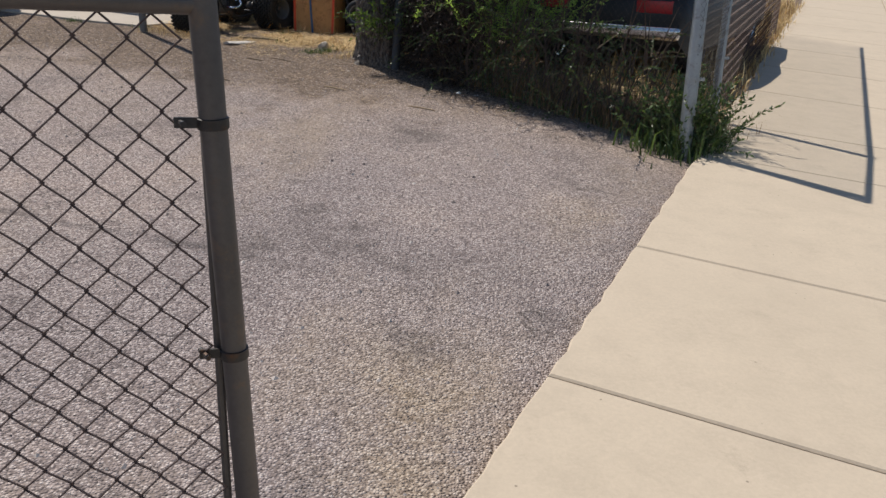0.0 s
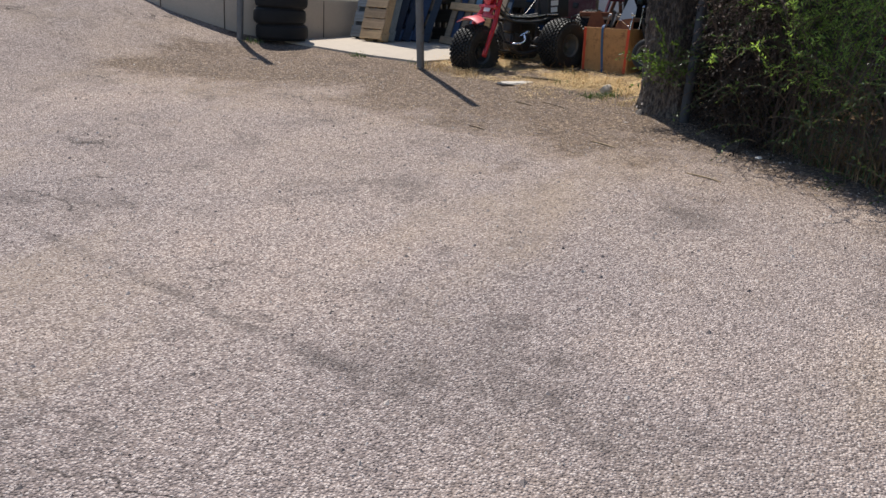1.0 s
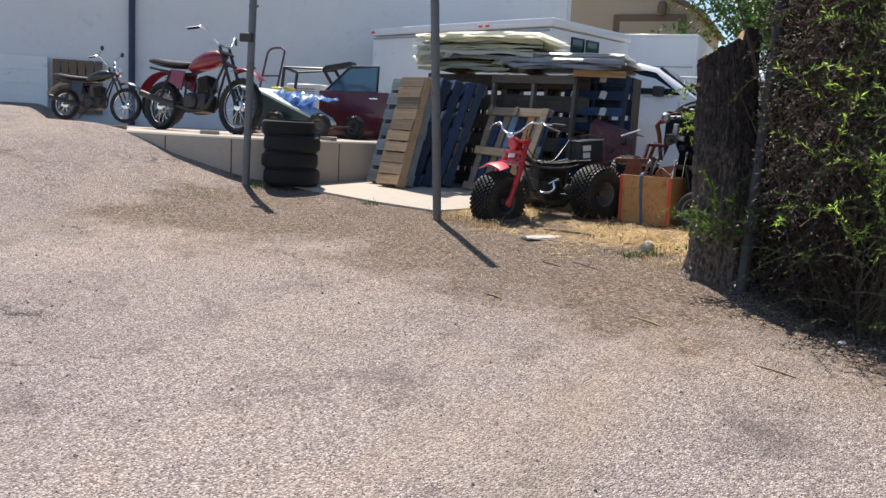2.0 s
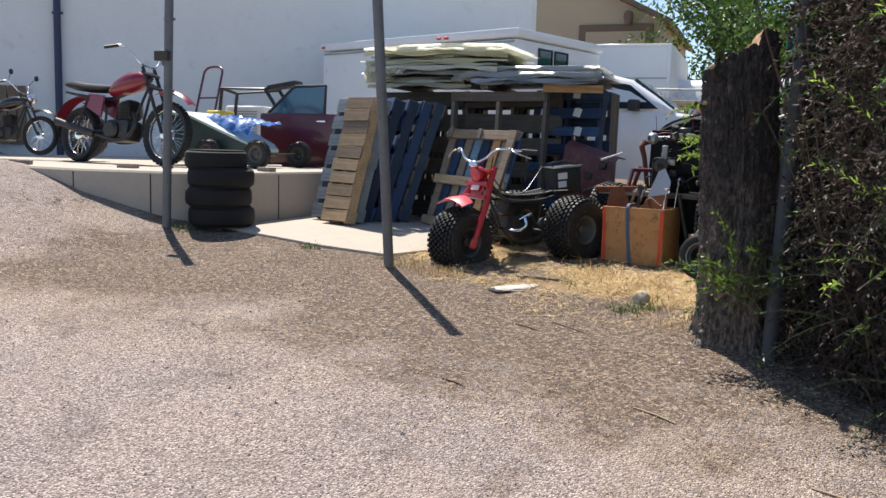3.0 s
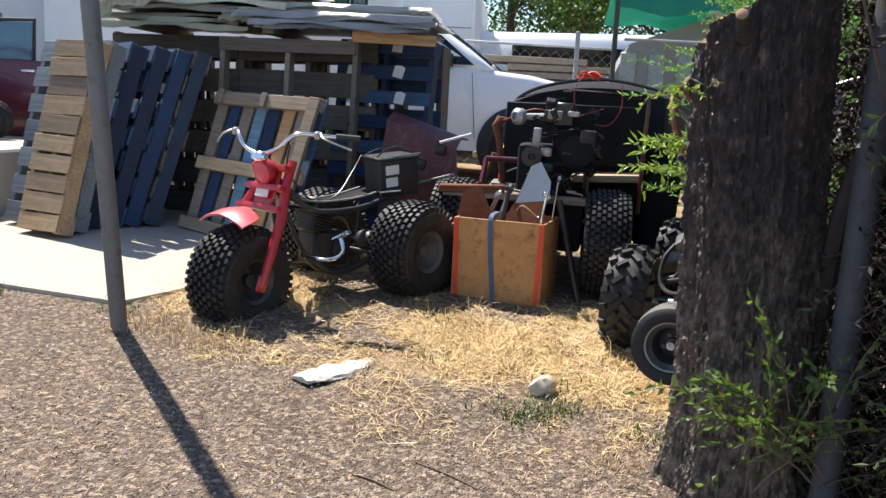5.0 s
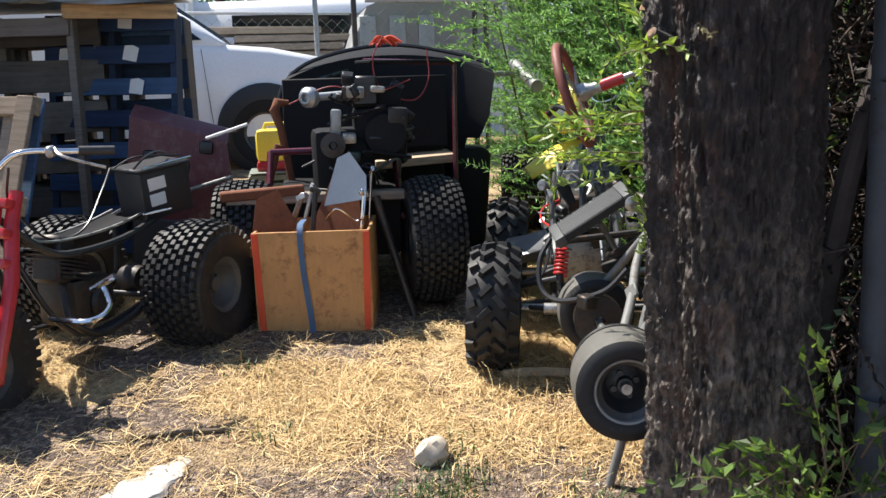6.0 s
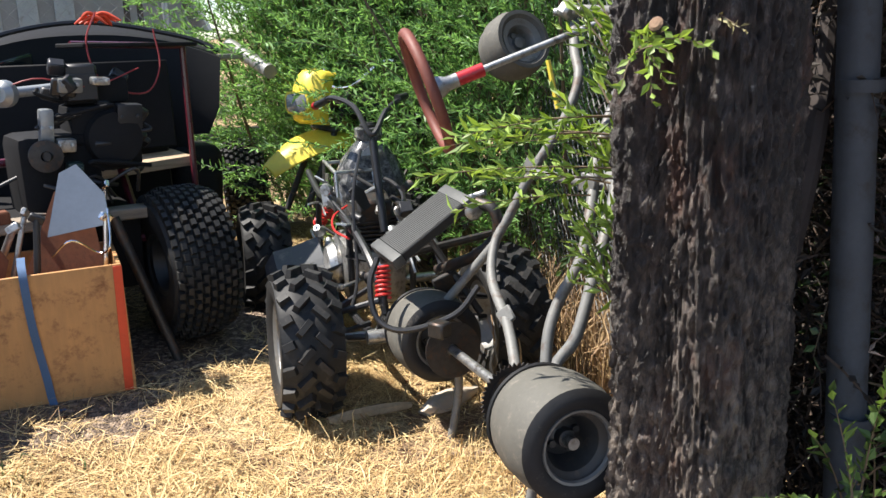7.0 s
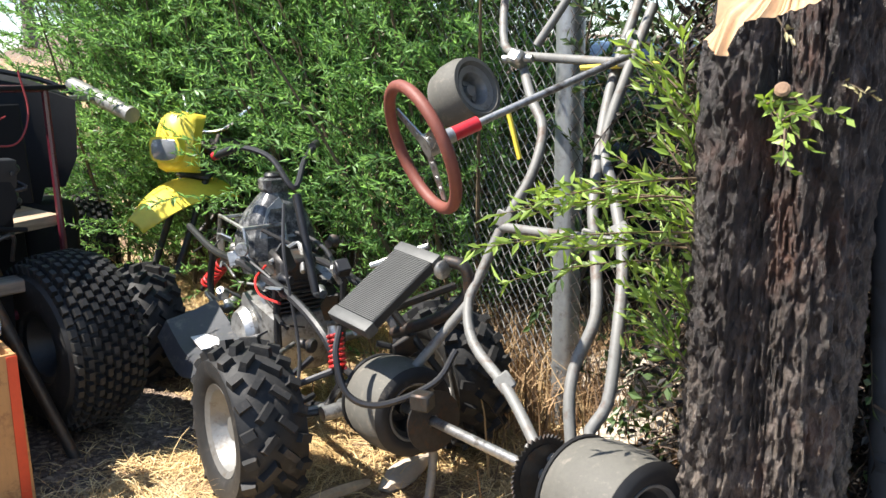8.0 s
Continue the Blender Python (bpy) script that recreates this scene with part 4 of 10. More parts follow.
post_a = fence_post((-5.98, 10.0), 2.12, 0.04, "grey steel fence post in front of the slab", (0.03, 0.0), M_POST)
bm = bmesh.new()
box(bm, (0.16, 0.05, 0.09), (0.02, -0.05, 1.58), bev=0.006)
part("latch_box", bm, M_IRON, post_a, "dark latch bracket")
fence_post((-3.46, 9.72), 2.62, 0.04, "grey steel fence post at the edge of the dry grass", (-0.035, -0.085), M_POST, band=False)
SP = (-0.575, 8.51)
fence_post(SP, 2.7, 0.041, "dull grey fence post leaning beside the stump", (0.03, 0.075), M_POSTD)
GP = (1.74, 6.2)
fence_post(GP, 2.15, 0.05, "galvanised corner post among weeds at the sidewalk", (-0.01, 0.06))
WP = (2.24, 7.28)
fence_post(WP, 2.15, 0.035, "galvanised line post beside the sidewalk", (0, 0.05))
FP = (0.06, 9.76)
fence_post(FP, 2.6, 0.05, "thick galvanised post behind the kart frame", (0.02, 0.0), band=False)


def fence_panel(a, b, h, label, mat, pitch=0.062, wire=0.0022, seg=3, rail=True, z0=0.05):
    a3, b3 = Vector((*a, ground_z(*a) + z0)), Vector((*b, ground_z(*b) + z0))
    f = thing("chain_link_fence", Matrix.Translation(a3), label, "fence")
    u = (b3 - a3)
    bm = bmesh.new()
    chain_link(bm, u.normalized(), (0, 0, 1), u.length, h, pitch, wire, seg)
    part("wire_mesh", bm, mat, f)
    if rail:
        bm = bmesh.new()
        rod(bm, Vector((0, 0, h + 0.02)), u + Vector((0, 0, h + 0.02)), 0.021, 10)
        part("top_rail", bm, M_GALV, f)
    return f


fence_panel(GP, SP, 2.0, "vine-grown chain-link fence from the stump to the sidewalk", M_WIRED, wire=0.0014)
fence_panel(GP, WP, 2.0, "chain-link fence along the sidewalk", M_WIRED, wire=0.0015)
fence_panel(WP, (2.24 + 0.393 * 7, 7.28 + 0.92 * 7), 2.0, "chain-link fence along the sidewalk beyond the corner", M_WIRE, pitch=0.09)
fence_panel(FP, (0.75, 11.2), 2.0, "chain-link fence behind the parked quad and kart", M_WIREG)
fence_panel((0.75, 11.2), (2.4, 12.3), 2.0, "chain-link fence running on behind the hedge", M_WIREG)
fence_panel((SP[0] + 0.1, SP[1] + 0.15), FP, 2.0, "chain-link fence between stump and thick post", M_WIRED, wire=0.0015)

# ---- the stump ----
def stump():
    cx, cy = -0.764, 8.783
    z0 = ground_z(cx, cy)
    s = thing("tree_stump", Matrix.Translation((cx, cy, z0)), "tall dark stump with furrowed bark and a slanting pale cut", "tree stump")

    def cut_height(u, v):
        """The sawn top: slanting, a small low notch on one side and a broken riser on the other."""
        d = -0.6 * u + 0.8 * v
        rough = 0.015 * noise.noise(Vector((u * 4, v * 4, 5))) + 0.006 * noise.noise(Vector((u * 14, v * 14, 0)))
        step = 0.065 * smooth01(0.15, 0.3, 0.8 * u + 0.5 * v + 0.08 * noise.noise(Vector((u * 5, v * 5, 8)))) - 0.045 * smooth01(0.82, 0.88, d)
        return 1.565 + 0.10 * u - 0.04 * v + step + 0.01 * (1 - u * u - v * v) + rough

    bm = bmesh.new()
    seg, rows = 320, 300
    rings = []
    for j in range(rows):
        t = j / (rows - 1)
        ring = []
        for i in range(seg):
            a = i * math.tau / seg
            ca, sa = math.cos(a), math.sin(a)
            top = cut_height(ca, sa)
            z = -0.1 + t * (top + 0.1)
            r = 0.196 + 0.05 * math.exp(-z / 0.12) * (1 + 0.5 * math.sin(a * 5 + 0.7)) - 0.008 * z
            r += 0.016 * math.sin(a * 3 + 1.0 + 0.3 * z) + 0.012 * math.sin(a * 5 + 0.6 * z) + 0.016 * noise.noise(Vector((ca * 2.6, sa * 2.6, z * 0.9)))
            bend = 0.5 * noise.noise(Vector((ca * 2, sa * 2, z * 1.8)))
            q = Vector((ca * 7.5 + 0.8 * bend, sa * 7.5 + 0.8 * bend, z * 3.2))
            ridge = 1 - 2.9 * abs(noise.noise(q)) ** 0.8
            fine = 1 - 2.4 * abs(noise.noise(Vector((ca * 18 + bend, sa * 18 - bend, z * 19.0)))) ** 0.8
            crack = abs(noise.noise(Vector((ca * 3.5, sa * 3.5, z * 9))))
            r += 0.008 * ridge + 0.006 * fine - 0.010 * max(0.0, 0.12 - crack) / 0.12 * 0.8
            r += 0.011 * noise.noise(Vector((ca * 26 + 2 * bend, sa * 26 + 2 * bend, z * 28))) + 0.007 * noise.noise(Vector((ca * 52, sa * 52, z * 70))) * (0.4 + abs(noise.noise(Vector((ca * 5, sa * 5, z * 5)))) * 2)
            ring.append(Vector((r * ca * 1.03 - 0.055 * max(0.0, z), r * sa * 0.80 - 0.04 * max(0.0, z), z)))
        rings.append(ring)
    loft(bm, rings, cap=False)
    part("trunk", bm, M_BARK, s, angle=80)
    bm = bmesh.new()
    rims = [[bm.verts.new(p * 1.0) for p in rings[-1]]]
    for f in (0.86, 0.7, 0.55, 0.4, 0.28, 0.16, 0.05):
        rim = []
        for k, p in enumerate(rings[-1]):
            a = k * math.tau / seg
            z = cut_height(f * math.cos(a), f * math.sin(a))
            rim.append(bm.verts.new((f * (p.x + 0.055 * p.z) - 0.055 * z, f * (p.y + 0.04 * p.z) - 0.04 * z, z)))
        rims.append(rim)
    for ra, rb in zip(rims, rims[1:]):
        for k in range(seg):
            n = (k + 1) % seg
            bm.faces.new((ra[k], ra[n], rb[n], rb[k]))
    bm.faces.new(rims[-1])
    part("cut_face", bm, M_CUT, s, "pale orange sawn top")
    # a thick broken slab of bark standing proud, and cut branch stubs
    for at, way, r in (((-0.25, -0.085, 1.325), (-0.85, -0.2, 0.4), 0.015), ((-0.18, -0.25, 1.5), (-0.3, -0.9, 0.5), 0.02)):
        bm = bmesh.new()
        w = Vector(way).normalized()
        tube(bm, [Vector(at) - w * 0.06, Vector(at) + w * 0.02, Vector(at) + w * 0.055], [r * 1.3, r, r * 0.9], 12)
        st = part("branch_stub", bm, M_BARK, s)
        bm = bmesh.new()
        lathe(bm, [(r * 0.88, 0), (r * 0.6, 0.004), (0, 0.005)], frame_to(Vector(at) + w * 0.055, Vector(at) + w), 12)
        part("sawn_end", bm, M_STUB, st, "pale sawn branch end")
    return s


stump()

# ---- red three-wheeler on the dry grass ----
def trike():
    x0, y0 = -2.532, 10.981
    t = thing("three_wheeler", Matrix.Translation((x0, y0, ground_z(-2.5, 10.6) - 0.035)) @ pose(0, 0, 0, 0, 6.0, -119.7), "old red three-wheeled trike with fat knobby tyres and no seat", "trike")
    wheel(t, (0, 0.37, 0.28), (0, 1, 0), 0.285, 0.28, 0.115, "block", M_RUBBERD, M_RIMM)
    wheel(t, (0, -0.37, 0.28), (0, -1, 0), 0.285, 0.28, 0.115, "block", M_RUBBERD, M_RIMM)
    wheel(t, (0.965, 0, 0.275), (-0.12, 1, 0), 0.285, 0.27, 0.115, "block", M_RUBBERD, M_RIMD)
    bm = bmesh.new()
    rod(bm, (0, -0.4, 0.28), (0, 0.4, 0.28), 0.018, 12)
    lathe(bm, [(0, -0.05), (0.06, -0.05), (0.075, 0), (0.06, 0.05), (0, 0.05)], frame_to((0, 0.0, 0.28), (0, 1, 0.28)), 16)
    part("rear_axle", bm, M_IRON, t)
    SHORT = Matrix.Diagonal((0.78, 1, 1, 1))
    # frame tubes
    bm = bmesh.new()
    for s in (-1, 1):
        tube(bm, curved([(0.9, 0.02 * s, 0.78), (0.72, 0.09 * s, 0.60), (0.55, 0.11 * s, 0.55), (0.2, 0.12 * s, 0.53), (-0.15, 0.12 * s, 0.56), (-0.28, 0.12 * s, 0.56)]), 0.016, 8)
        tube(bm, curved([(0.9, 0.02 * s, 0.72), (0.78, 0.10 * s, 0.35), (0.6, 0.13 * s, 0.22), (0.2, 0.13 * s, 0.22), (-0.02, 0.12 * s, 0.27), (-0.1, 0.12 * s, 0.5)]), 0.014, 8)
    rod(bm, (0.1, -0.13, 0.24), (0.1, 0.13, 0.24), 0.013)
    rod(bm, (-0.25, -0.12, 0.56), (-0.25, 0.12, 0.56), 0.013)
    part("frame", bm, M_BLACK, t, "black tube frame", m=SHORT)
    # engine and gear case
    bm = bmesh.new()
    box(bm, (0.30, 0.2, 0.2), (0.46, 0, 0.32), (0, -8, 0), 0.03, 2)
    eng = part("engine", bm, M_IRON, t, "greasy finned engine", m=SHORT)
    for k in range(7):
        bm = bmesh.new()
        box(bm, (0.17, 0.2, 0.009), (0.55, 0, 0.44 + k * 0.018), (0, -20, 0), 0.003)
        part("fin", bm, M_IRON, eng)
    bm = bmesh.new()
    box(bm, (0.12, 0.14, 0.20), (0.57, 0, 0.52), (0, -20, 0), 0.015)
    part("cylinder", bm, M_IRON, eng)
    bm = bmesh.new()
    lathe(bm, [(0, 0.0), (0.075, 0.0), (0.08, 0.012), (0.07, 0.03), (0, 0.036)], frame_to((0.44, 0.1, 0.30), (0.44, 1, 0.30)), 20)
    part("side_cover", bm, M_IRON, t, "dull engine side cover", m=SHORT)
    bm = bmesh.new()
    tube(bm, curved([(0.62, 0.06, 0.42), (0.72, 0.14, 0.32), (0.6, 0.17, 0.22), (0.35, 0.19, 0.22), (0.15, 0.2, 0.27)]), 0.017, 10)
    tube(bm, curved([(0.15, 0.2, 0.27), (0.05, 0.2, 0.30), (-0.12, 0.2, 0.36)]), 0.035, 12)
    part("exhaust", bm, M_IRON, t, "dark sooty exhaust", m=SHORT)
    bm = bmesh.new()
    tube(bm, curved([(0.66, 0.14, 0.36), (0.63, 0.27, 0.345), (0.56, 0.30, 0.345), (0.50, 0.29, 0.37), (0.46, 0.24, 0.42)]), 0.011, 8)
    rod(bm, (0.44, 0.16, 0.40), (0.42, 0.27, 0.455), 0.014, 8)
    part("foot_peg", bm, M_CHROME, t, "bright foot peg and shift lever")
    # red fork legs, clamps
    ax, head = Vector((0.965, 0, 0.275)), Vector((0.70, 0, 0.81))
    w = (head - ax).normalized()
    for s in (-1, 1):
        bm = bmesh.new()
        o = Vector((0.0, 0.168 * s, 0))
        p0, p1, p2 = ax + o, ax + o + w * 0.33, head + Vector((0.0, 0.10 * s, -0.06))
        tube(bm, [p0 - w * 0.02, p0 + w * 0.12, p1, p2, p2 + w * 0.12], [0.02, 0.024, 0.027, 0.026, 0.024], 12)
        box(bm, (0.07, 0.02, 0.09), tuple(p0), (0, -26, 0), 0.01)
        part("fork_leg", bm, M_RED, t)
    bm = bmesh.new()
    for d, wd_ in ((0.02, 0.26), (-0.09, 0.28), (-0.2, 0.33)):
        c = head + w * d
        box(bm, (0.05, wd_, 0.035), (c.x + 0.02, 0, c.z), (0, -26, 0), 0.012, 2)
    box(bm, (0.02, 0.15, 0.22), (head.x + 0.05, 0, head.z - 0.10), (0, -26, 0), 0.008)
    part("fork_clamp", bm, M_RED, t, "red painted fork bridge")
    # headlight
    bm = bmesh.new()
    c = head + Vector((0.07, 0, 0.0))
    lathe(bm, [(0, -0.08), (0.04, -0.075), (0.062, -0.04), (0.068, 0.0), (0.062, 0.012)], frame_to(c, c + Vector((1, 0, -0.15))), 20)
    hl = part("headlight", bm, M_RED, t, "round red headlight shell")
    bm = bmesh.new()
    lathe(bm, [(0.062, 0.008), (0.05, 0.02), (0.0, 0.027)], frame_to(c, c + Vector((1, 0, -0.15))), 20)
    part("lens", bm, M_REDF, hl, "faded red headlight cover")
    bm = bmesh.new()
    box(bm, (0.01, 0.10, 0.05), (head.x + 0.085, 0, head.z - 0.105), (0, -26, 0), 0.004)
    part("badge", bm, M_PAPER, t, "white badge plate")
    # front mudguard
    bm = bmesh.new()
    sect = []
    for i in range(9):
        u = i / 8
        a = 0.08 + u * 0.52
        r = 0.335
        x, z = ax.x + r * math.sin(a - 0.35) * 1.0 + 0.02, ax.z + r * math.cos(a - 0.35) + 0.03
        z = z + 0.02 - 0.01 * u
        hw = 0.10 + 0.075 * math.sin(min(1, u * 1.3) * 1.7)
        sect.append([Vector((x, y * hw, z - 0.05 * y * y)) for y in (-1, -0.8, -0.4, 0, 0.4, 0.8, 1)] + [Vector((x, y * hw * 0.97, z - 0.008 - 0.05 * y * y)) for y in (1, 0.8, 0.4, 0, -0.4, -0.8, -1)])
    loft(bm, sect)
    part("front_mudguard", bm, M_REDF, t, "sun-faded pink-red plastic mudguard")
    # handlebar, turned a little to the left
    TURNED = Matrix.Translation((0.71, 0, -0.01)) @ Matrix.Rotation(radians(8), 4, "Z") @ Matrix.Translation((-0.82, 0, 0))
    bm = bmesh.new()
    tube(bm, curved([(0.66, -0.42, 0.99), (0.72, -0.33, 1.0), (0.84, -0.2, 1.02), (0.89, -0.11, 0.95), (0.90, 0, 0.92), (0.89, 0.11, 0.95), (0.84, 0.2, 1.02), (0.72, 0.33, 1.0), (0.66, 0.42, 0.99)]), 0.011, 10)
    box(bm, (0.05, 0.09, 0.05), (0.905, 0, 0.905), (0, -20, 0), 0.01)
    hb = part("handlebar", bm, M_CHROME, t, "bent chrome handlebar", m=TURNED)
    for s in (-1, 1):
        bm = bmesh.new()
        rod(bm, (0.71, 0.35 * s, 1.0), (0.64, 0.45 * s, 0.985), 0.017, 12)
        part("grip", bm, M_BLACK, hb, "black rubber grip")
        bm = bmesh.new()
        tube(bm, curved([(0.76, 0.29 * s, 1.02), (0.80, 0.34 * s, 1.0), (0.76, 0.42 * s, 0.96), (0.73, 0.46 * s, 0.94)]), 0.006, 6)
        box(bm, (0.04, 0.03, 0.04), (0.77, 0.28 * s, 1.01), (0, 0, 0), 0.008)
        part("brake_lever", bm, M_ALU, hb, "aluminium brake lever")
    # bare seat pan, battery box
    bm = bmesh.new()
    sec = []
    for x, wd_, z in ((0.62, 0.04, 0.655), (0.52, 0.06, 0.60), (0.34, 0.075, 0.572), (0.14, 0.085, 0.562), (-0.02, 0.09, 0.57)):
        sec.append([Vector((x, y * wd_, z + 0.02 * y * y)) for y in (-1, -0.6, 0, 0.6, 1)] + [Vector((x, y * wd_ * 0.97, z - 0.012 + 0.02 * y * y)) for y in (1, 0.6, 0, -0.6, -1)])
    loft(bm, sec)
    part("seat_pan", bm, M_HOOD, t, "bare black seat pan")
    for s in (-1, 1):
        bm = bmesh.new()
        tube(bm, curved([(0.62, 0.04 * s, 0.675), (0.52, 0.062 * s, 0.621), (0.34, 0.078 * s, 0.592), (0.14, 0.088 * s, 0.584), (-0.05, 0.094 * s, 0.594)]), 0.006, 6)
        part("pan_edge", bm, M_ALU, t, "bright worn edge of the seat pan")
    bm = bmesh.new()
    box(bm, (0.26, 0.20, 0.22), (-0.16, 0.07, 0.665), (0, 0, -18), 0.015, 2)
    box(bm, (0.28, 0.22, 0.02), (-0.16, 0.07, 0.78), (0, 0, -18), 0.007)
    bb = part("battery_box", bm, M_BLACK, t, "black plastic battery box")
    BOXF = pose(-0.16, 0.07, 0.665, 0, 0, -18)
    for u, v, w_, h_ in ((0.05, 0.05, 0.09, 0.055), (0.055, -0.022, 0.08, 0.055)):
        bm = bmesh.new()
        box(bm, (w_, 0.004, h_), (0, 0, 0), bev=0.001)
        part("sticker", bm, M_PAPER, bb, "worn white sticker", m=BOXF @ pose(u, 0.102, v, 0, 2, 0))
    bm = bmesh.new()
    tube(bm, curved([(0.02, 0.12, 0.80), (-0.02, 0.15, 0.84), (-0.15, 0.12, 0.845), (-0.28, 0.08, 0.81)]), 0.005, 6)
    tube(bm, curved([(0.0, 0.0, 0.80), (-0.06, 0.06, 0.835), (-0.16, 0.1, 0.825), (-0.3, 0.14, 0.80)]), 0.004, 6)
    tube(bm, curved([(0.0, -0.02, 0.80), (0.1, 0.0, 0.72), (0.3, 0.05, 0.61), (0.48, 0.04, 0.62), (0.64, 0.05, 0.8), (0.66, 0.1, 0.95)]), 0.005, 6)
    part("cable", bm, M_BLACK, t, "black cables")
    bm = bmesh.new()
    rod(bm, (0.03, 0.14, 0.60), (-0.10, 0.19, 0.595), 0.005, 6)
    part("clamp_rod", bm, M_CHROME, bb, "bright hold-down rod")
    bm = bmesh.new()
    rod(bm, (0.0, 0.15, 0.797), (-0.26, 0.22, 0.80), 0.005, 6)
    part("clamp_rod", bm, M_CHROME, bb, "bright hold-down rod")


trike()


# ---- orange plywood crate with scrap ----
def scrap_crate():
    m = Matrix.Translation((-1.70, 10.93, ground_z(-1.7, 10.8) - 0.01)) @ pose(0, 0, 0, 0, 0, -11)
    c = thing("scrap_crate", m, "orange plywood crate with red taped corners, full of scrap metal", "crate")
    W, D, H, T = 0.53, 0.40, 0.47, 0.014
    for nm, size, at in (("front_panel", (W, T, H), (0, -D / 2, H / 2)), ("back_panel", (W, T, H), (0, D / 2, H / 2)), ("side_panel", (T, D - T, H - 0.004), (-W / 2 + T / 2, 0, H / 2)),
                         ("side_panel", (T, D - T, H - 0.004), (W / 2 - T / 2, 0, H / 2)), ("bottom_panel", (W - 2 * T, D - T, T), (0, 0, 0.02))):
        bm = bmesh.new()
        box(bm, size, at, bev=0.002)
        part(nm, bm, M_ORANGE, c)
    for s in (-1, 1):
        bm = bmesh.new()
        box(bm, (0.03, 0.003, H - 0.01), (s * (W / 2 - 0.02), -D / 2 - T / 2 - 0.0025, H / 2), (0, 1.5 * s, 0), bev=0.001)
        part("edge_tape", bm, M_ORANGER, c, "orange-red tape along the edge")
    bm = bmesh.new()
    pts = [(0.0 - 0.05, -0.05, H + 0.03), (-0.045, -D / 2 - 0.012, H + 0.012), (-0.04, -D / 2 - 0.013, 0.3), (-0.02, -D / 2 - 0.014, 0.1), (-0.01, -D / 2 - 0.02, 0.005), (0.02, -D / 2 - 0.09, 0.004)]
    rows = [[Vector(p) + Vector((dx, 0, 0)) for dx in (-0.013, 0.013)] for p in curved(pts, 5)]
    rows = [[a, b, b + Vector((0, -0.002, 0.001)), a + Vector((0, -0.002, 0.001))] for a, b in rows]
    loft(bm, rows)
    part("strap", bm, M_STRAP, c, "grey-blue webbing strap over the rim")
    # contents
    scraps = thing("scrap_metal", m @ Matrix.Translation((0, 0, 0.2)), "loose rusty and grey scrap metal standing in the crate", "scrap")
    bm = bmesh.new()
    plate(bm, [(-0.13, -0.1), (0.02, -0.14), (0.09, 0.05), (0.02, 0.2), (-0.08, 0.16)], 0.004, pose(-0.17, -0.1, 0.25, 80, 0, 18))
    part("rusty_plate", bm, M_RUST, scraps)
    bm = bmesh.new()
    plate(bm, [(-0.2, -0.22), (0.16, -0.2), (0.1, 0.18), (-0.02, 0.24)], 0.005, pose(0.09, 0.02, 0.27, 74, 0, -14))
    part("rusty_plate", bm, M_RUST, scraps)
    bm = bmesh.new()
    plate(bm, [(-0.08, -0.09), (0.14, -0.05), (0.12, 0.06), (0.02, 0.17), (-0.04, 0.14)], 0.004, pose(0.13, -0.02, 0.44, 70, 0, -22))
    part("grey_plate", bm, M_CARD, scraps, "pale grey-blue sheet offcut")
    for i, (a, b, r, mt) in enumerate((((-0.02, -0.12, 0.1), (0.02, -0.1, 0.44), 0.012, M_BLACK), ((0.2, -0.12, 0.1), (0.24, -0.1, 0.42), 0.009, M_CHROME), ((-0.12, 0.05, 0.1), (-0.02, 0.1, 0.43), 0.01, M_ALU),
                                       ((0.22, 0.1, 0.05), (0.26, 0.12, 0.5), 0.008, M_CHROME), ((-0.2, 0.1, 0.1), (-0.06, -0.02, 0.40), 0.013, M_ALU))):
        bm = bmesh.new()
        rod(bm, a, b, r, 10)
        box(bm, (0.05, 0.02, 0.03), b, (20, 30, i * 40), 0.004)
        part("metal_bar", bm, mt, scraps)
    bm = bmesh.new()
    tube(bm, curved([(0.05, -0.1, 0.3), (0.12, -0.15, 0.36), (0.2, -0.12, 0.3), (0.24, -0.16, 0.33), (0.25, -0.1, 0.45)]), 0.004, 6)
    part("wire", bm, M_CHROME, scraps)


scrap_crate()

# dark bar leaning beside the crate
bm = bmesh.new()
a, b = Vector((-1.41, 10.97, 1.53)), Vector((-1.26, 10.86, ground_z(-1.26, 10.86) - 0.005))
rod(bm, a, b, 0.02, 10)
solo("steel_bar", bm, M_IRON, I4, "dark steel bar leaning on the crate", "bar")

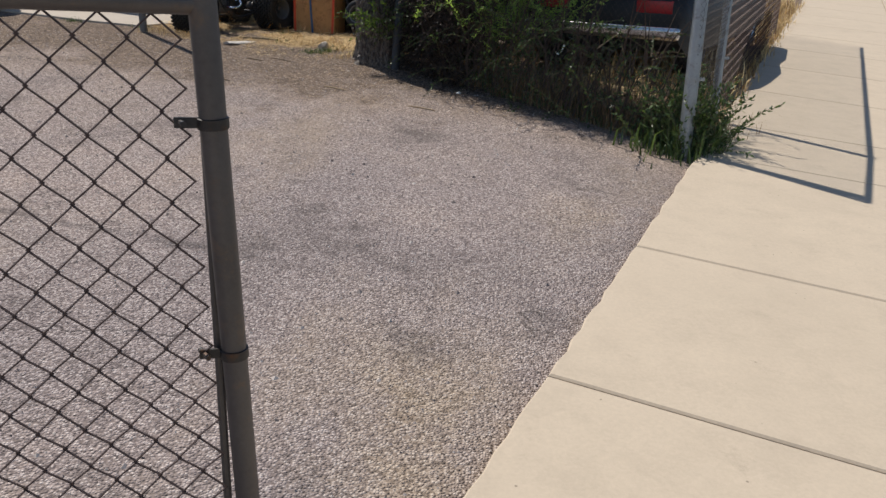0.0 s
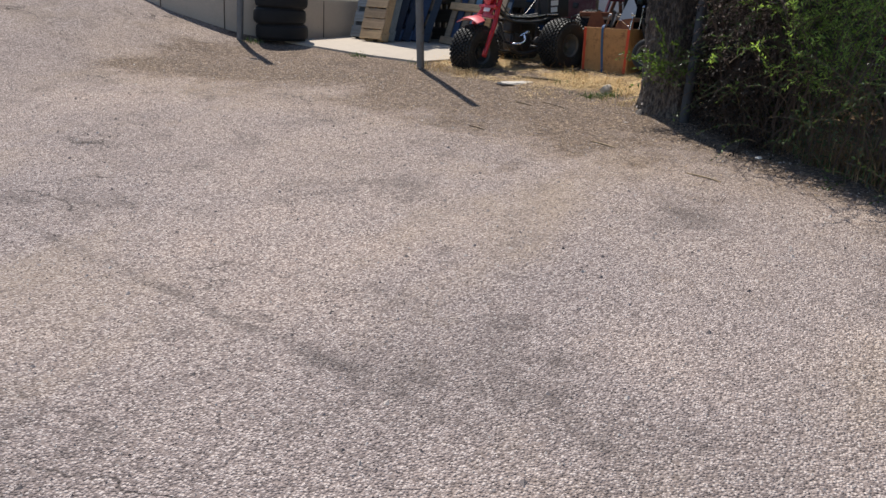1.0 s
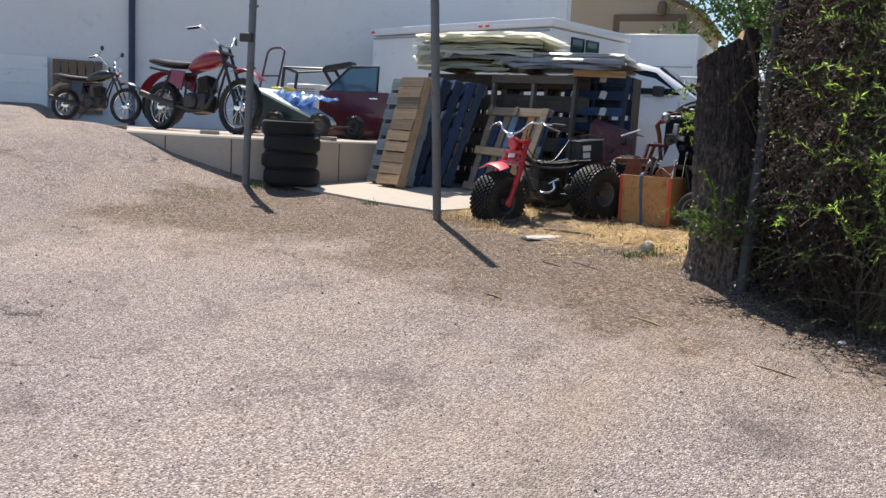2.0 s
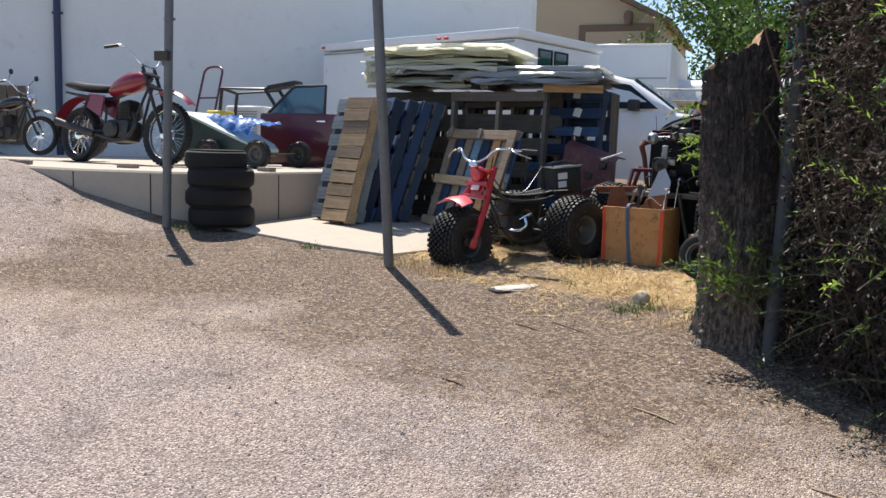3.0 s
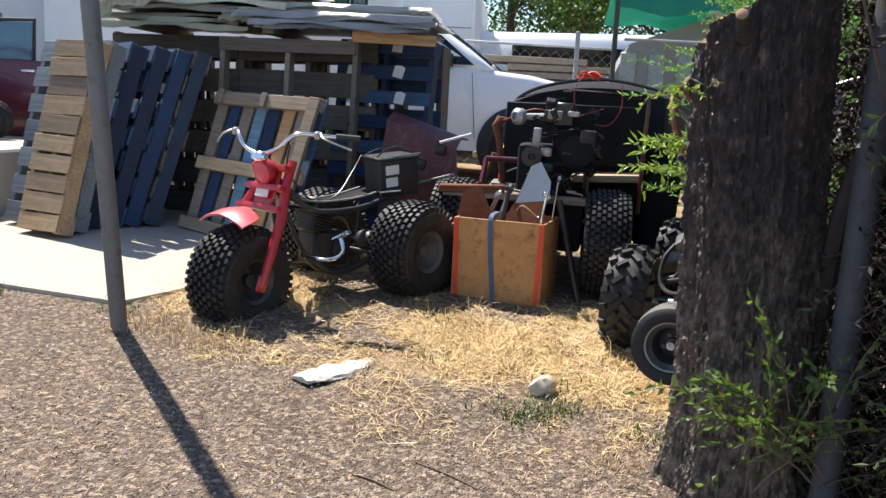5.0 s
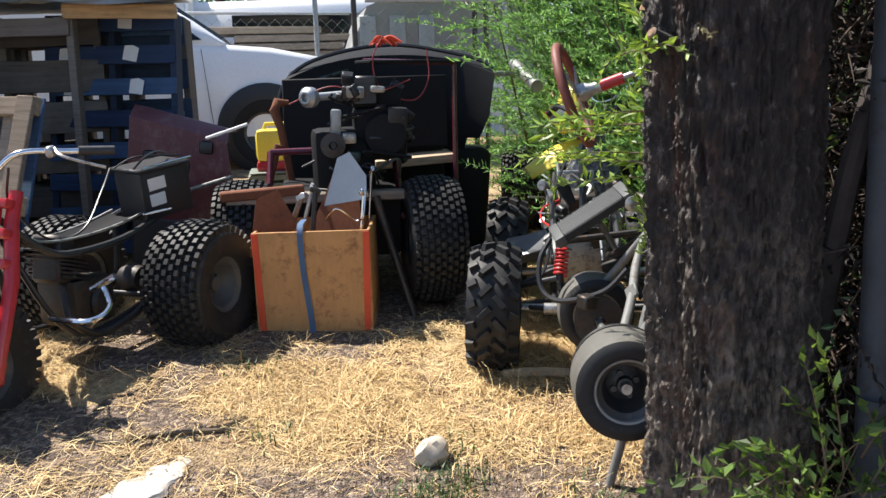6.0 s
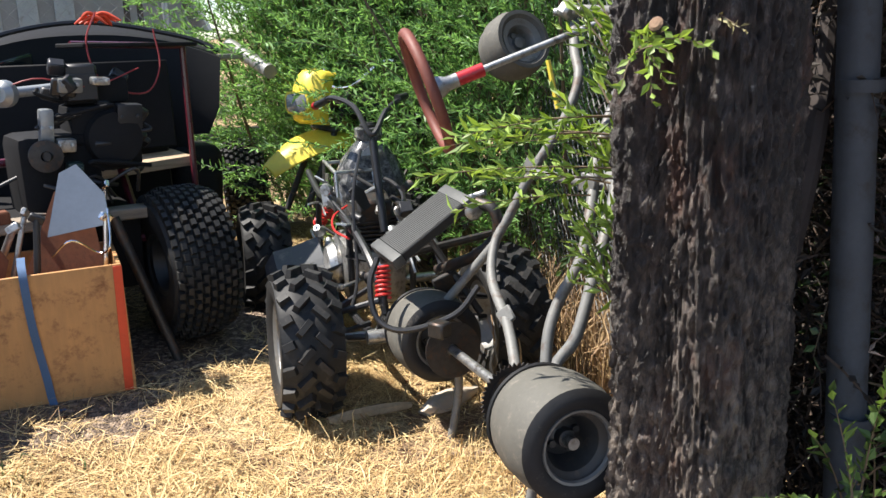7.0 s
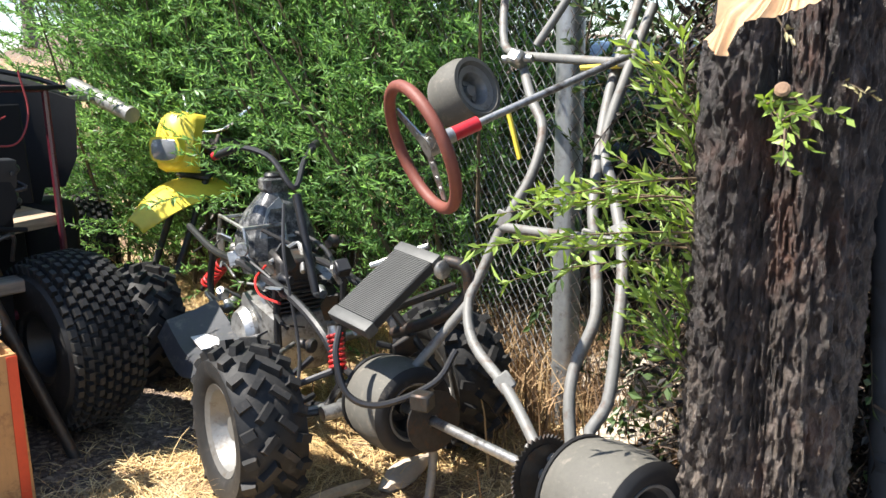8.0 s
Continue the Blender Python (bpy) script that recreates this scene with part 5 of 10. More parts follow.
# ---- stripped quad bike ----
def quad():
    m = Matrix.Translation((-0.297, 11.257, ground_z(-0.5, 10.7) - 0.02)) @ pose(0, 0, 0, 0, 1.0, -108)
    q = thing("quad_bike", m, "stripped quad bike with muddy tyres, bare frame and tilted radiator", "quad bike")
    for x, s, R, W in ((1.2, -1, 0.265, 0.21), (1.2, 1, 0.265, 0.21), (0, -1, 0.26, 0.22), (0, 1, 0.26, 0.22)):
        wheel(q, (x, 0.37 * s, R - 0.005), (0.0, s, 0.04), R, W, 0.135, "bar", M_RUBBERD, M_RIM if x else M_RIMD)
    bm = bmesh.new()
    for s in (-1, 1):
        tube(bm, curved([(1.3, 0.1 * s, 0.36), (1.25, 0.12 * s, 0.5), (1.0, 0.13 * s, 0.58), (0.6, 0.13 * s, 0.60), (0.2, 0.12 * s, 0.58), (-0.15, 0.11 * s, 0.62)]), 0.015, 8)
        tube(bm, curved([(1.3, 0.1 * s, 0.36), (1.15, 0.12 * s, 0.24), (0.6, 0.13 * s, 0.21), (0.25, 0.13 * s, 0.22), (0.12, 0.12 * s, 0.4), (0.2, 0.12 * s, 0.58)]), 0.015, 8)
        rod(bm, (0.85, 0.12 * s, 0.22), (0.88, 0.13 * s, 0.59), 0.013, 8)
        for z in (0.27, 0.40):
            rod(bm, (1.13, 0.12 * s, z), (1.2, 0.30 * s, 0.26 + (z - 0.27) * 0.6), 0.011, 8)
            rod(bm, (1.27, 0.11 * s, z), (1.2, 0.30 * s, 0.26 + (z - 0.27) * 0.6), 0.011, 8)
    rod(bm, (1.3, -0.1, 0.36), (1.3, 0.1, 0.36), 0.014)
    rod(bm, (0.0, -0.34, 0.26), (0.0, 0.34, 0.26), 0.02)
    rod(bm, (0.05, -0.09, 0.26), (0.4, -0.09, 0.28), 0.022)
    rod(bm, (0.05, 0.09, 0.26), (0.4, 0.09, 0.28), 0.022)
    part("frame", bm, M_BLACK, q, "black tube frame and swing arm")
    for pa, pb, r in (((1.22, -0.26, 0.26), (1.22, 0.26, 0.26), 0.017), ((0.66, -0.30, 0.27), (0.66, 0.30, 0.27), 0.02), ((1.3, -0.17, 0.28), (1.3, 0.05, 0.28), 0.024)):
        bm = bmesh.new()
        rod(bm, pa, pb, r, 10)
        part("cross_tube", bm, M_ALU, q, "bare steel cross tube")
    bm = bmesh.new()
    box(bm, (0.34, 0.24, 0.24), (0.62, 0, 0.34), (0, 5, 0), 0.04, 2)
    lathe(bm, [(0, 0), (0.09, 0), (0.1, 0.02), (0.08, 0.05), (0, 0.055)], frame_to((0.58, -0.12, 0.34), (0.58, -1, 0.34)), 22)
    lathe(bm, [(0, 0), (0.085, 0), (0.09, 0.02), (0.07, 0.04), (0, 0.045)], frame_to((0.6, 0.12, 0.33), (0.6, 1, 0.33)), 22)
    part("engine", bm, M_ALU, q, "oily aluminium engine block")
    bm = bmesh.new()
    box(bm, (0.13, 0.14, 0.22), (0.71, 0, 0.55), (0, 12, 0), 0.012)
    cyl = part("cylinder", bm, M_IRON, q, "finned cylinder")
    for k in range(8):
        bm = bmesh.new()
        box(bm, (0.17, 0.18, 0.008), (0.70, 0, 0.47 + k * 0.017), (0, 12, 0), 0.002)
        part("fin", bm, M_IRON, cyl)
    bm = bmesh.new()
    lathe(bm, [(0, -0.05), (0.028, -0.05), (0.034, -0.02), (0.034, 0.03), (0.02, 0.06), (0, 0.065)], frame_to((0.45, -0.06, 0.58), (0.45, -0.06, 1)), 14)
    rod(bm, (0.45, -0.06, 0.56), (0.28, -0.06, 0.6), 0.022, 12)
    part("carburettor", bm, M_ALU, q)
    # tank and air box
    inv = m.inverted()
    tm = inv @ Matrix.Translation((-0.36, 10.84, 1.50)) @ Matrix.Rotation(radians(-108), 4, "Z")
    bm = bmesh.new()
    sec = []
    for z, wx, wy, ox in ((-0.02, 0.11, 0.135, 0.0), (0.0, 0.12, 0.15, 0.0), (0.07, 0.12, 0.145, 0.0), (0.15, 0.10, 0.115, 0.01), (0.205, 0.07, 0.075, 0.02), (0.235, 0.045, 0.048, 0.02), (0.25, 0.05, 0.055, 0.02), (0.285, 0.05, 0.055, 0.02), (0.29, 0.04, 0.045, 0.02)):
        sec.append([Vector((ox + wx * c, wy * s, z)) for c, s in ((1, -0.55), (1, 0.55), (0.8, 0.85), (0.5, 1), (-0.5, 1), (-0.8, 0.85), (-1, 0.55), (-1, -0.55), (-0.8, -0.85), (-0.5, -1), (0.5, -1), (0.8, -0.85))])
    loft(bm, sec)
    tk = part("fuel_tank", bm, plain("scuffed_tank_plastic", (0.05, 0.052, 0.056), 0.28, 0, 0.4, 12, 60, 0.15, dirt=(0.24, 0.24, 0.24), dirt_at=0.56), q, "scuffed black plastic tank", m=tm, angle=24)
    # pale plate that paints the tank's reflection of the sky
    bm = bmesh.new()
    plate(bm, [(-0.08, 0.0), (0.07, -0.01), (0.055, 0.07), (0.02, 0.15), (-0.035, 0.11)], 0.003, pose(0.118, -0.03, 0.075, 90 - 11, 0, 90))
    part("scuff_patch", bm, plain("scuffed_grey_plastic", (0.33, 0.34, 0.35), 0.4, 0, 0.4, 14, 70, 0.1), tk, "pale scuffed patch")
    bm = bmesh.new()
    lathe(bm, [(0, 0), (0.035, 0), (0.037, 0.012), (0.03, 0.022), (0, 0.024)], Matrix.Translation((0.02, 0, 0.288)), 16)
    part("cap", bm, M_BLACK, tk)
    # handlebar, fallen forward
    bm = bmesh.new()
    rod(bm, (0.92, 0, 0.55), (0.80, 0, 0.88), 0.016, 10)
    tube(bm, curved([(0.45, -0.12, 1.0), (0.55, -0.1, 1.03), (0.68, -0.04, 1.0), (0.78, 0, 0.90), (0.70, 0.08, 0.98), (0.58, 0.18, 1.02)]), 0.011, 8)
    hb = part("handlebar", bm, M_BLACK, q)
    for s in (-1, 1):
        bm = bmesh.new()
        rod(bm, (0.50 if s < 0 else 0.62, -0.11 if s < 0 else 0.15, 1.02), (0.40 if s < 0 else 0.53, -0.14 if s < 0 else 0.21, 0.99 if s < 0 else 1.02), 0.015, 10)
        part("grip", bm, M_BLACK, hb)
    bm = bmesh.new()
    rod(bm, (0.40, -0.14, 0.99), (0.38, -0.145, 0.985), 0.017, 10)
    part("switch", bm, M_RED, hb, "small red switch")
    # springs
    for wa, wb, r in (((-0.40, 11.27, 1.30), (-0.41, 11.12, 1.42), 0.026), ((-0.80, 10.05, 1.30), (-0.78, 10.08, 1.40), 0.024)):
        bm = bmesh.new()
        sa, sb = inv @ Vector(wa), inv @ Vector(wb)
        spring(bm, sa, sb, r, 7, 0.006)
        sp = part("spring", bm, M_SPRING, q, "red coil spring")
        bm = bmesh.new()
        rod(bm, sa - (sb - sa) * 0.25, sb + (sb - sa) * 0.2, 0.012, 10)
        part("damper", bm, M_IRON, sp)
        bm = bmesh.new()
        rod(bm, sb, sb + (sb - sa) * 0.25, 0.02, 12)
        part("spring_seat", bm, M_ALU, sp)
    # grey plastic inner guard with a label between the near wheels
    bm = bmesh.new()
    sec = []
    for i in range(9):
        u = i / 8
        x = 0.30 + 0.56 * u
        z = 0.33 + 0.06 * abs(u - 0.45) ** 1.5 * 4 - 0.03
        sec.append([Vector((x, -0.16, z + 0.03)), Vector((x, -0.26, z)), Vector((x, -0.36, z - 0.02)), Vector((x, -0.40, z - 0.08)), Vector((x, -0.395, z - 0.085)), Vector((x, -0.355, z - 0.028)), Vector((x, -0.26, z - 0.008)), Vector((x, -0.16, z + 0.022))])
    loft(bm, sec)
    gd = part("foot_guard", bm, plain("grey_plastic_guard", (0.06, 0.063, 0.07), 0.45, 0, 0.2, 5, 50, 0.1, dirt=(0.2, 0.18, 0.15)), q, "dusty grey plastic foot guard")
    bm = bmesh.new()
    box(bm, (0.13, 0.09, 0.003), (0.52, -0.27, 0.312), (0, 5, 0))
    part("warning_label", bm, M_PAPER, gd, "white warning label, unreadable")
    # tilted radiator at the front
    top, low = Vector((-0.60, 9.87, 1.65)), Vector((-0.86, 9.93, 1.48))
    d = (top - low)
    zax = d.normalized()
    yax = Vector((0.04, 0.2, 0.02))
    yax = (yax - zax * yax.dot(zax)).normalized()
    xax = yax.cross(zax)
    rm = Matrix((xax, yax, zax)).transposed().to_4x4()
    rm.translation = (top + low) / 2
    rm = inv @ rm
    L = d.length * 1.04
    bm = bmesh.new()
    box(bm, (0.028, 0.175, L * 0.76), (0, 0, 0), bev=0.002)
    rad = part("radiator", bm, M_RAD, q, "grey finned radiator lying askew", m=rm)
    for s in (-1, 1):
        bm = bmesh.new()
        box(bm, (0.04, 0.19, L * 0.12), (0, 0, s * L * 0.44), bev=0.008, seg=2)
        part("end_tank", bm, M_FIN, rad)
    fin = bmesh.new()
    box(fin, (0.005, 0.17, 0.0026), (0, 0, 0))
    fme = mesh_of("fin", fin, M_FIN)
    for k in range(44):
        for s in (-1,):
            shared("fin", fme, rad, Matrix.Translation((0.0165, 0, (k - 21.5) * L * 0.76 / 44)))
            shared("fin", fme, rad, Matrix.Translation((-0.0165, 0, (k - 21.5) * L * 0.76 / 44)))
    bm = bmesh.new()
    lathe(bm, [(0, 0), (0.028, 0), (0.03, 0.012), (0.02, 0.02), (0, 0.022)], rm @ frame_to((0.02, -0.095, L * 0.43), (0.02, -1, L * 0.43)), 14)
    part("filler_cap", bm, M_ALU, q)
    bm = bmesh.new()
    tube(bm, curved([tuple(inv @ Vector(p_)) for p_ in ((-0.60, 9.78, 1.64), (-0.58, 9.72, 1.62), (-0.57, 9.72, 1.54), (-0.60, 9.80, 1.46), (-0.62, 9.98, 1.38))]), 0.019, 10)
    part("radiator_hose", bm, M_IRON, q, "grey rubber coolant hose")
    bm = bmesh.new()
    tube(bm, curved([tuple(inv @ Vector(p_)) for p_ in ((-0.87, 9.96, 1.47), (-0.92, 9.93, 1.40), (-0.93, 9.88, 1.30), (-0.88, 9.80, 1.27), (-0.76, 9.70, 1.32), (-0.68, 9.68, 1.40))]), 0.010, 8)
    tube(bm, curved([(0.8, -0.05, 0.85), (0.95, -0.12, 0.7), (1.1, -0.15, 0.45), (1.2, -0.2, 0.35)]), 0.006, 6)
    tube(bm, curved([(0.5, -0.1, 0.62), (0.62, -0.16, 0.66), (0.8, -0.14, 0.62), (0.95, -0.1, 0.56)]), 0.006, 6)
    tube(bm, curved([(0.3, 0.0, 0.64), (0.5, 0.1, 0.68), (0.75, 0.12, 0.66), (1.0, 0.05, 0.62)]), 0.009, 6)
    part("hose", bm, M_BLACK, q, "drooping black hose and cables")
    bm = bmesh.new()
    tube(bm, curved([(0.72, -0.1, 0.62), (0.8, -0.17, 0.6), (0.86, -0.18, 0.56), (0.94, -0.14, 0.54)]), 0.0045, 6)
    part("red_wire", bm, M_SPRING, q, "red wiring")
    for y in (-0.1, 0.06):
        bm = bmesh.new()
        tube(bm, [(0.55, y, 0.62), (0.52, y, 0.72), (0.25, y, 0.73), (0.22, y, 0.63)], 0.008, 6)
        part("rack_hoop", bm, M_ALU, q, "bare metal hoop")
    for x, z in ((0.52, 0.72), (0.3, 0.73)):
        bm = bmesh.new()
        rod(bm, (x, -0.1, z), (x, 0.06, z), 0.008, 6)
        part("rack_rod", bm, M_ALU, q)
    for i in range(10):
        rng = random.Random(i)
        bm = bmesh.new()
        box(bm, (rng.uniform(0.02, 0.07), rng.uniform(0.02, 0.06), rng.uniform(0.02, 0.05)), (rng.uniform(0.3, 1.05), rng.uniform(-0.13, 0.13), rng.uniform(0.5, 0.66)), (rng.uniform(0, 90), rng.uniform(0, 90), 0), 0.004)
        part("fitting", bm, (M_ALU, M_IRON, M_BLACK)[i % 3], q)
    for i in range(40):
        rng = random.Random(200 + i)
        bm = bmesh.new()
        c = Vector((rng.uniform(0.15, 1.15), rng.uniform(-0.19, 0.19), rng.uniform(0.34, 0.70)))
        kind = i % 4
        if kind == 0:
            tube(bm, curved([c, c + Vector((rng.uniform(-0.15, 0.15), rng.uniform(-0.1, 0.1), rng.uniform(0, 0.1))), c + Vector((rng.uniform(-0.25, 0.25), rng.uniform(-0.12, 0.12), rng.uniform(-0.1, 0.08)))], 5), rng.uniform(0.004, 0.011), 7)
        elif kind == 1:
            lathe(bm, [(0, 0), (0.022, 0), (0.026, 0.012), (0.016, 0.03), (0.016, 0.05), (0, 0.05)], frame_to(c, c + Vector((rng.uniform(-1, 1), rng.uniform(-1, 1), rng.uniform(-0.3, 1)))), 14)
        elif kind == 2:
            plate(bm, [(-0.06, -0.02), (0.05, -0.03), (0.07, 0.01), (0.0, 0.035), (-0.05, 0.02)], 0.006, Matrix.Translation(c) @ pose(0, 0, 0, rng.uniform(0, 90), rng.uniform(0, 90), rng.uniform(0, 180)))
        else:
            rod(bm, c, c + Vector((rng.uniform(-0.2, 0.2), rng.uniform(-0.15, 0.15), rng.uniform(-0.05, 0.12))), rng.uniform(0.006, 0.012), 8)
        part(("cable", "fitting", "bracket", "rod")[kind], bm, (M_BLACK, M_ALU, M_IRON, M_GALV, M_ALU)[i % 5], q)
    bm = bmesh.new()
    rod(bm, (1.34, -0.12, 0.56), (1.28, 0.34, 0.6), 0.014, 8)
    tube(bm, [(1.3, 0.05, 0.62), (1.36, 0.12, 0.5), (1.42, 0.2, 0.36)], 0.013, 8)
    box(bm, (0.02, 0.09, 0.07), (1.36, 0.1, 0.46), (20, 10, 0), 0.004)
    part("bumper_bar", bm, M_IRON, q, "bent dark bumper bar")


quad()


# ---- bare kart chassis stood on end against the fence ----
def kart():
    base = Vector((-0.8, 9.4, ground_z(-0.8, 9.4)))
    k = thing("go_kart_chassis", Matrix.Translation(base + Vector((0.018, -0.008, 0))), "bare grey go-kart chassis with slick tyres stood on end", "go-kart")

    def P(x, y, z):
        return Vector((x, y, z)) - base

    near, far = P(-1.02, 8.93, 1.262), P(-0.70, 10.02, 1.19)
    d = (far - near).normalized()
    bm = bmesh.new()
    rod(bm, near + d * 0.02, far, 0.0145, 14)
    part("rear_axle", bm, M_ALU, k, "scratched steel axle")
    wheel(k, near + d * 0.105, -d, 0.142, 0.215, 0.078, "", M_SLICK, M_RIMD, key="kslick")
    wheel(k, far - d * 0.13, -d, 0.142, 0.215, 0.078, "", M_SLICK, M_RIMD, key="kslick")
    for c in (near + d * 0.105, far - d * 0.13):
        for s in (-1, 1):
            fmx = frame_to(c, c + d * s)
            bm = bmesh.new()
            lathe(bm, [(0.089, 0.107), (0.104, 0.1145), (0.122, 0.1125), (0.136, 0.101), (0.132, 0.096), (0.089, 0.1), (0.089, 0.107)], fmx, 40)
            part("sidewall", bm, M_RUBBER, k, "black sidewall")
            bm = bmesh.new()
            lathe(bm, [(0.079, 0.100), (0.082, 0.108), (0.088, 0.110), (0.090, 0.100), (0.079, 0.100)], fmx, 40)
            part("rim_ring", bm, M_RIM, k, "pale worn rim edge")
    bm = bmesh.new()
    c = near + d * 0.335
    n, R = 46, 0.098
    out = []
    for i in range(n * 2):
        a = i * math.tau / (n * 2)
        r = R if i % 2 else R - 0.010
        out.append((r * math.cos(a), r * math.sin(a)))
    plate(bm, out, 0.005, frame_to(c, c + d))
    lathe(bm, [(0.015, -0.02), (0.04, -0.02), (0.045, 0.005), (0.075, 0.006), (0.075, -0.006), (0.05, -0.012), (0.015, -0.02)], frame_to(c, c - d), 20)
    part("sprocket", bm, M_IRON, k, "toothed dark sprocket")
    bm = bmesh.new()
    c2 = near + d * 0.80
    lathe(bm, [(0.02, 0), (0.09, 0), (0.09, 0.006), (0.02, 0.012), (0.02, 0)], frame_to(c2, c2 + d), 26)
    box(bm, (0.05, 0.06, 0.05), tuple(c2 + Vector((-0.05, 0, 0.08))), (0, 0, 15), 0.006)
    part("brake_disc", bm, M_IRON, k, "dark brake disc and caliper")
    rails = {
        "rail": [(-0.93, 9.02, 1.27), (-0.88, 9.15, 1.34), (-0.83, 9.13, 1.42), (-0.75, 9.15, 1.56), (-0.67, 9.18, 1.67), (-0.60, 9.22, 1.76), (-0.50, 9.30, 1.88), (-0.42, 9.37, 1.99), (-0.32, 9.35, 2.19), (-0.22, 9.33, 2.36)],
        "inner_rail": [(-0.86, 9.21, 1.30), (-0.82, 9.24, 1.40), (-0.77, 9.25, 1.48), (-0.71, 9.23, 1.59), (-0.61, 9.29, 1.74), (-0.53, 9.34, 1.86), (-0.3, 9.42, 2.12), (-0.1, 9.42, 2.42)],
        "outer_rail": [(-0.90, 9.27, 1.27), (-0.79, 9.44, 1.36), (-0.69, 9.63, 1.43), (-0.62, 9.70, 1.52), (-0.57, 9.69, 1.60), (-0.50, 9.66, 1.735), (-0.42, 9.61, 1.88), (-0.34, 9.62, 2.01), (-0.28, 9.70, 2.10), (-0.16, 9.82, 2.23)],
    }
    for pts in rails.values():
        bm = bmesh.new()
        tube(bm, curved([P(*p) for p in pts], 4), 0.0155, 12)
        part("chassis_rail", bm, M_KART, k)
    for pts, r in ((((-0.505, 9.66, 1.735), (-0.60, 9.20, 1.755)), 0.0145), (((-0.16, 9.82, 2.23), (-0.30, 9.36, 2.2)), 0.0145), (((-0.95, 9.0, 1.28), (-0.88, 9.32, 1.27)), 0.016), (((-0.62, 9.70, 1.52), (-0.74, 9.86, 1.28)), 0.015),
                   (((-0.16, 9.82, 2.23), (-0.09, 9.93, 2.27), (0.02, 10.0, 2.44), (0.1, 10.0, 2.62)), 0.0145), (((-0.14, 9.77, 2.26), (-0.08, 9.68, 2.42), (0.0, 9.6, 2.62)), 0.0145)):
        bm = bmesh.new()
        line = [P(*p) for p in pts]
        tube(bm, curved(line, 4) if len(line) > 2 else line, r, 12)
        part("cross_tube", bm, M_KART, k)
    for p, a in (((-0.51, 9.65, 1.76), 20), ((-0.59, 9.23, 1.78), 60), ((-0.62, 9.30, 1.76), 10), ((-0.9, 9.15, 1.3), 0), ((-0.78, 9.46, 1.38), 45)):
        bm = bmesh.new()
        box(bm, (0.012, 0.05, 0.05), tuple(P(*p)), (a, a * 0.5, 15), 0.004)
        part("bracket", bm, M_KART, k)
    # legs of the rear bumper down to the ground
    for q_ in ((-0.74, 9.78, -0.01), (-0.93, 9.22, 0.0)):
        bm = bmesh.new()
        top = near + d * (0.24 if q_[1] < 9.5 else 0.84)
        tube(bm, curved([top, (top + (Vector((q_[0], q_[1], ground_z(q_[0], q_[1]))) - base)) / 2 + Vector((0.03, 0, 0.02)), Vector((q_[0] - 0.03, q_[1] - 0.02, ground_z(q_[0], q_[1]) - 0.01)) - base], 4), 0.014, 10)
        part("bumper_leg", bm, M_KART, k, "bent tube leg standing in the grass")
    # steering
    hub = P(-0.90, 9.59, 2.02)
    ax = Vector((0.77, -0.40, 0.30)).normalized()
    fm = frame_to(hub, hub + ax)
    bm = bmesh.new()
    ring = [fm @ Vector((0.163 * math.cos(i * math.tau / 40), 0.163 * math.sin(i * math.tau / 40), -0.03)) for i in range(40)]
    tube(bm, ring, 0.0155, 10, closed=True)
    sw = part("steering_wheel", bm, M_STEER, k, "worn brown steering wheel rim")
    for i in range(3):
        a = i * math.tau / 3 + 0.6
        bm = bmesh.new()
        plate(bm, [(0.0, -0.022), (0.15, -0.012), (0.15, 0.012), (0.0, 0.022)], 0.004, fm @ Matrix.Rotation(a, 4, "Z") @ Matrix.Translation((0, 0, -0.015)))
        for r in (0.05, 0.09, 0.12):
            lathe(bm, [(0.0, 0.004), (0.008, 0.004), (0.008, -0.004), (0, -0.004)], fm @ Matrix.Rotation(a, 4, "Z") @ Matrix.Translation((r, 0, -0.015)), 8)
        part("spoke", bm, M_ALU, sw, "drilled aluminium spoke")
    bm = bmesh.new()
    lathe(bm, [(0, -0.02), (0.03, -0.02), (0.03, 0.01), (0.02, 0.03), (0.02, 0.06), (0, 0.06)], fm, 14)
    part("hub", bm, M_ALU, sw)
    bm = bmesh.new()
    rod(bm, hub + ax * 0.05, hub + ax * 0.62, 0.010, 10)
    sc = part("steering_column", bm, M_ALU, k)
    bm = bmesh.new()
    rod(bm, hub + ax * 0.06, hub + ax * 0.135, 0.019, 12)
    part("red_collar", bm, M_RED, sc, "bright red column collar")
    # front slick at the top and yellow tie rod
    wheel(k, P(-0.36, 9.90, 2.115), Vector((-0.1, -0.93, 0.36)), 0.11, 0.13, 0.066, "", M_SLICK, M_RIM, key="kfront")
    for pa, pb in (((-0.36, 9.69, 1.92), (-0.365, 9.73, 2.07)), ((-0.33, 9.5, 2.19), (-0.25, 9.28, 2.2))):
        bm = bmesh.new()
        rod(bm, P(*pa), P(*pb), 0.008, 8)
        part("tie_rod", bm, M_YELLOW, k, "yellow steering tie rod")
    for pa, turn in (((-0.22, 9.79, 2.22), 0), ((-0.26, 9.37, 2.26), 50)):
        bm = bmesh.new()
        box(bm, (0.06, 0.055, 0.05), tuple(P(*pa)), (20, 30, turn), 0.01)
        lathe(bm, [(0, -0.05), (0.014, -0.05), (0.014, 0.05), (0, 0.05)], frame_to(P(*pa), P(pa[0] + 0.2, pa[1] - 1, pa[2])), 10)
        part("spindle", bm, M_ALU, k, "grey stub axle spindle")


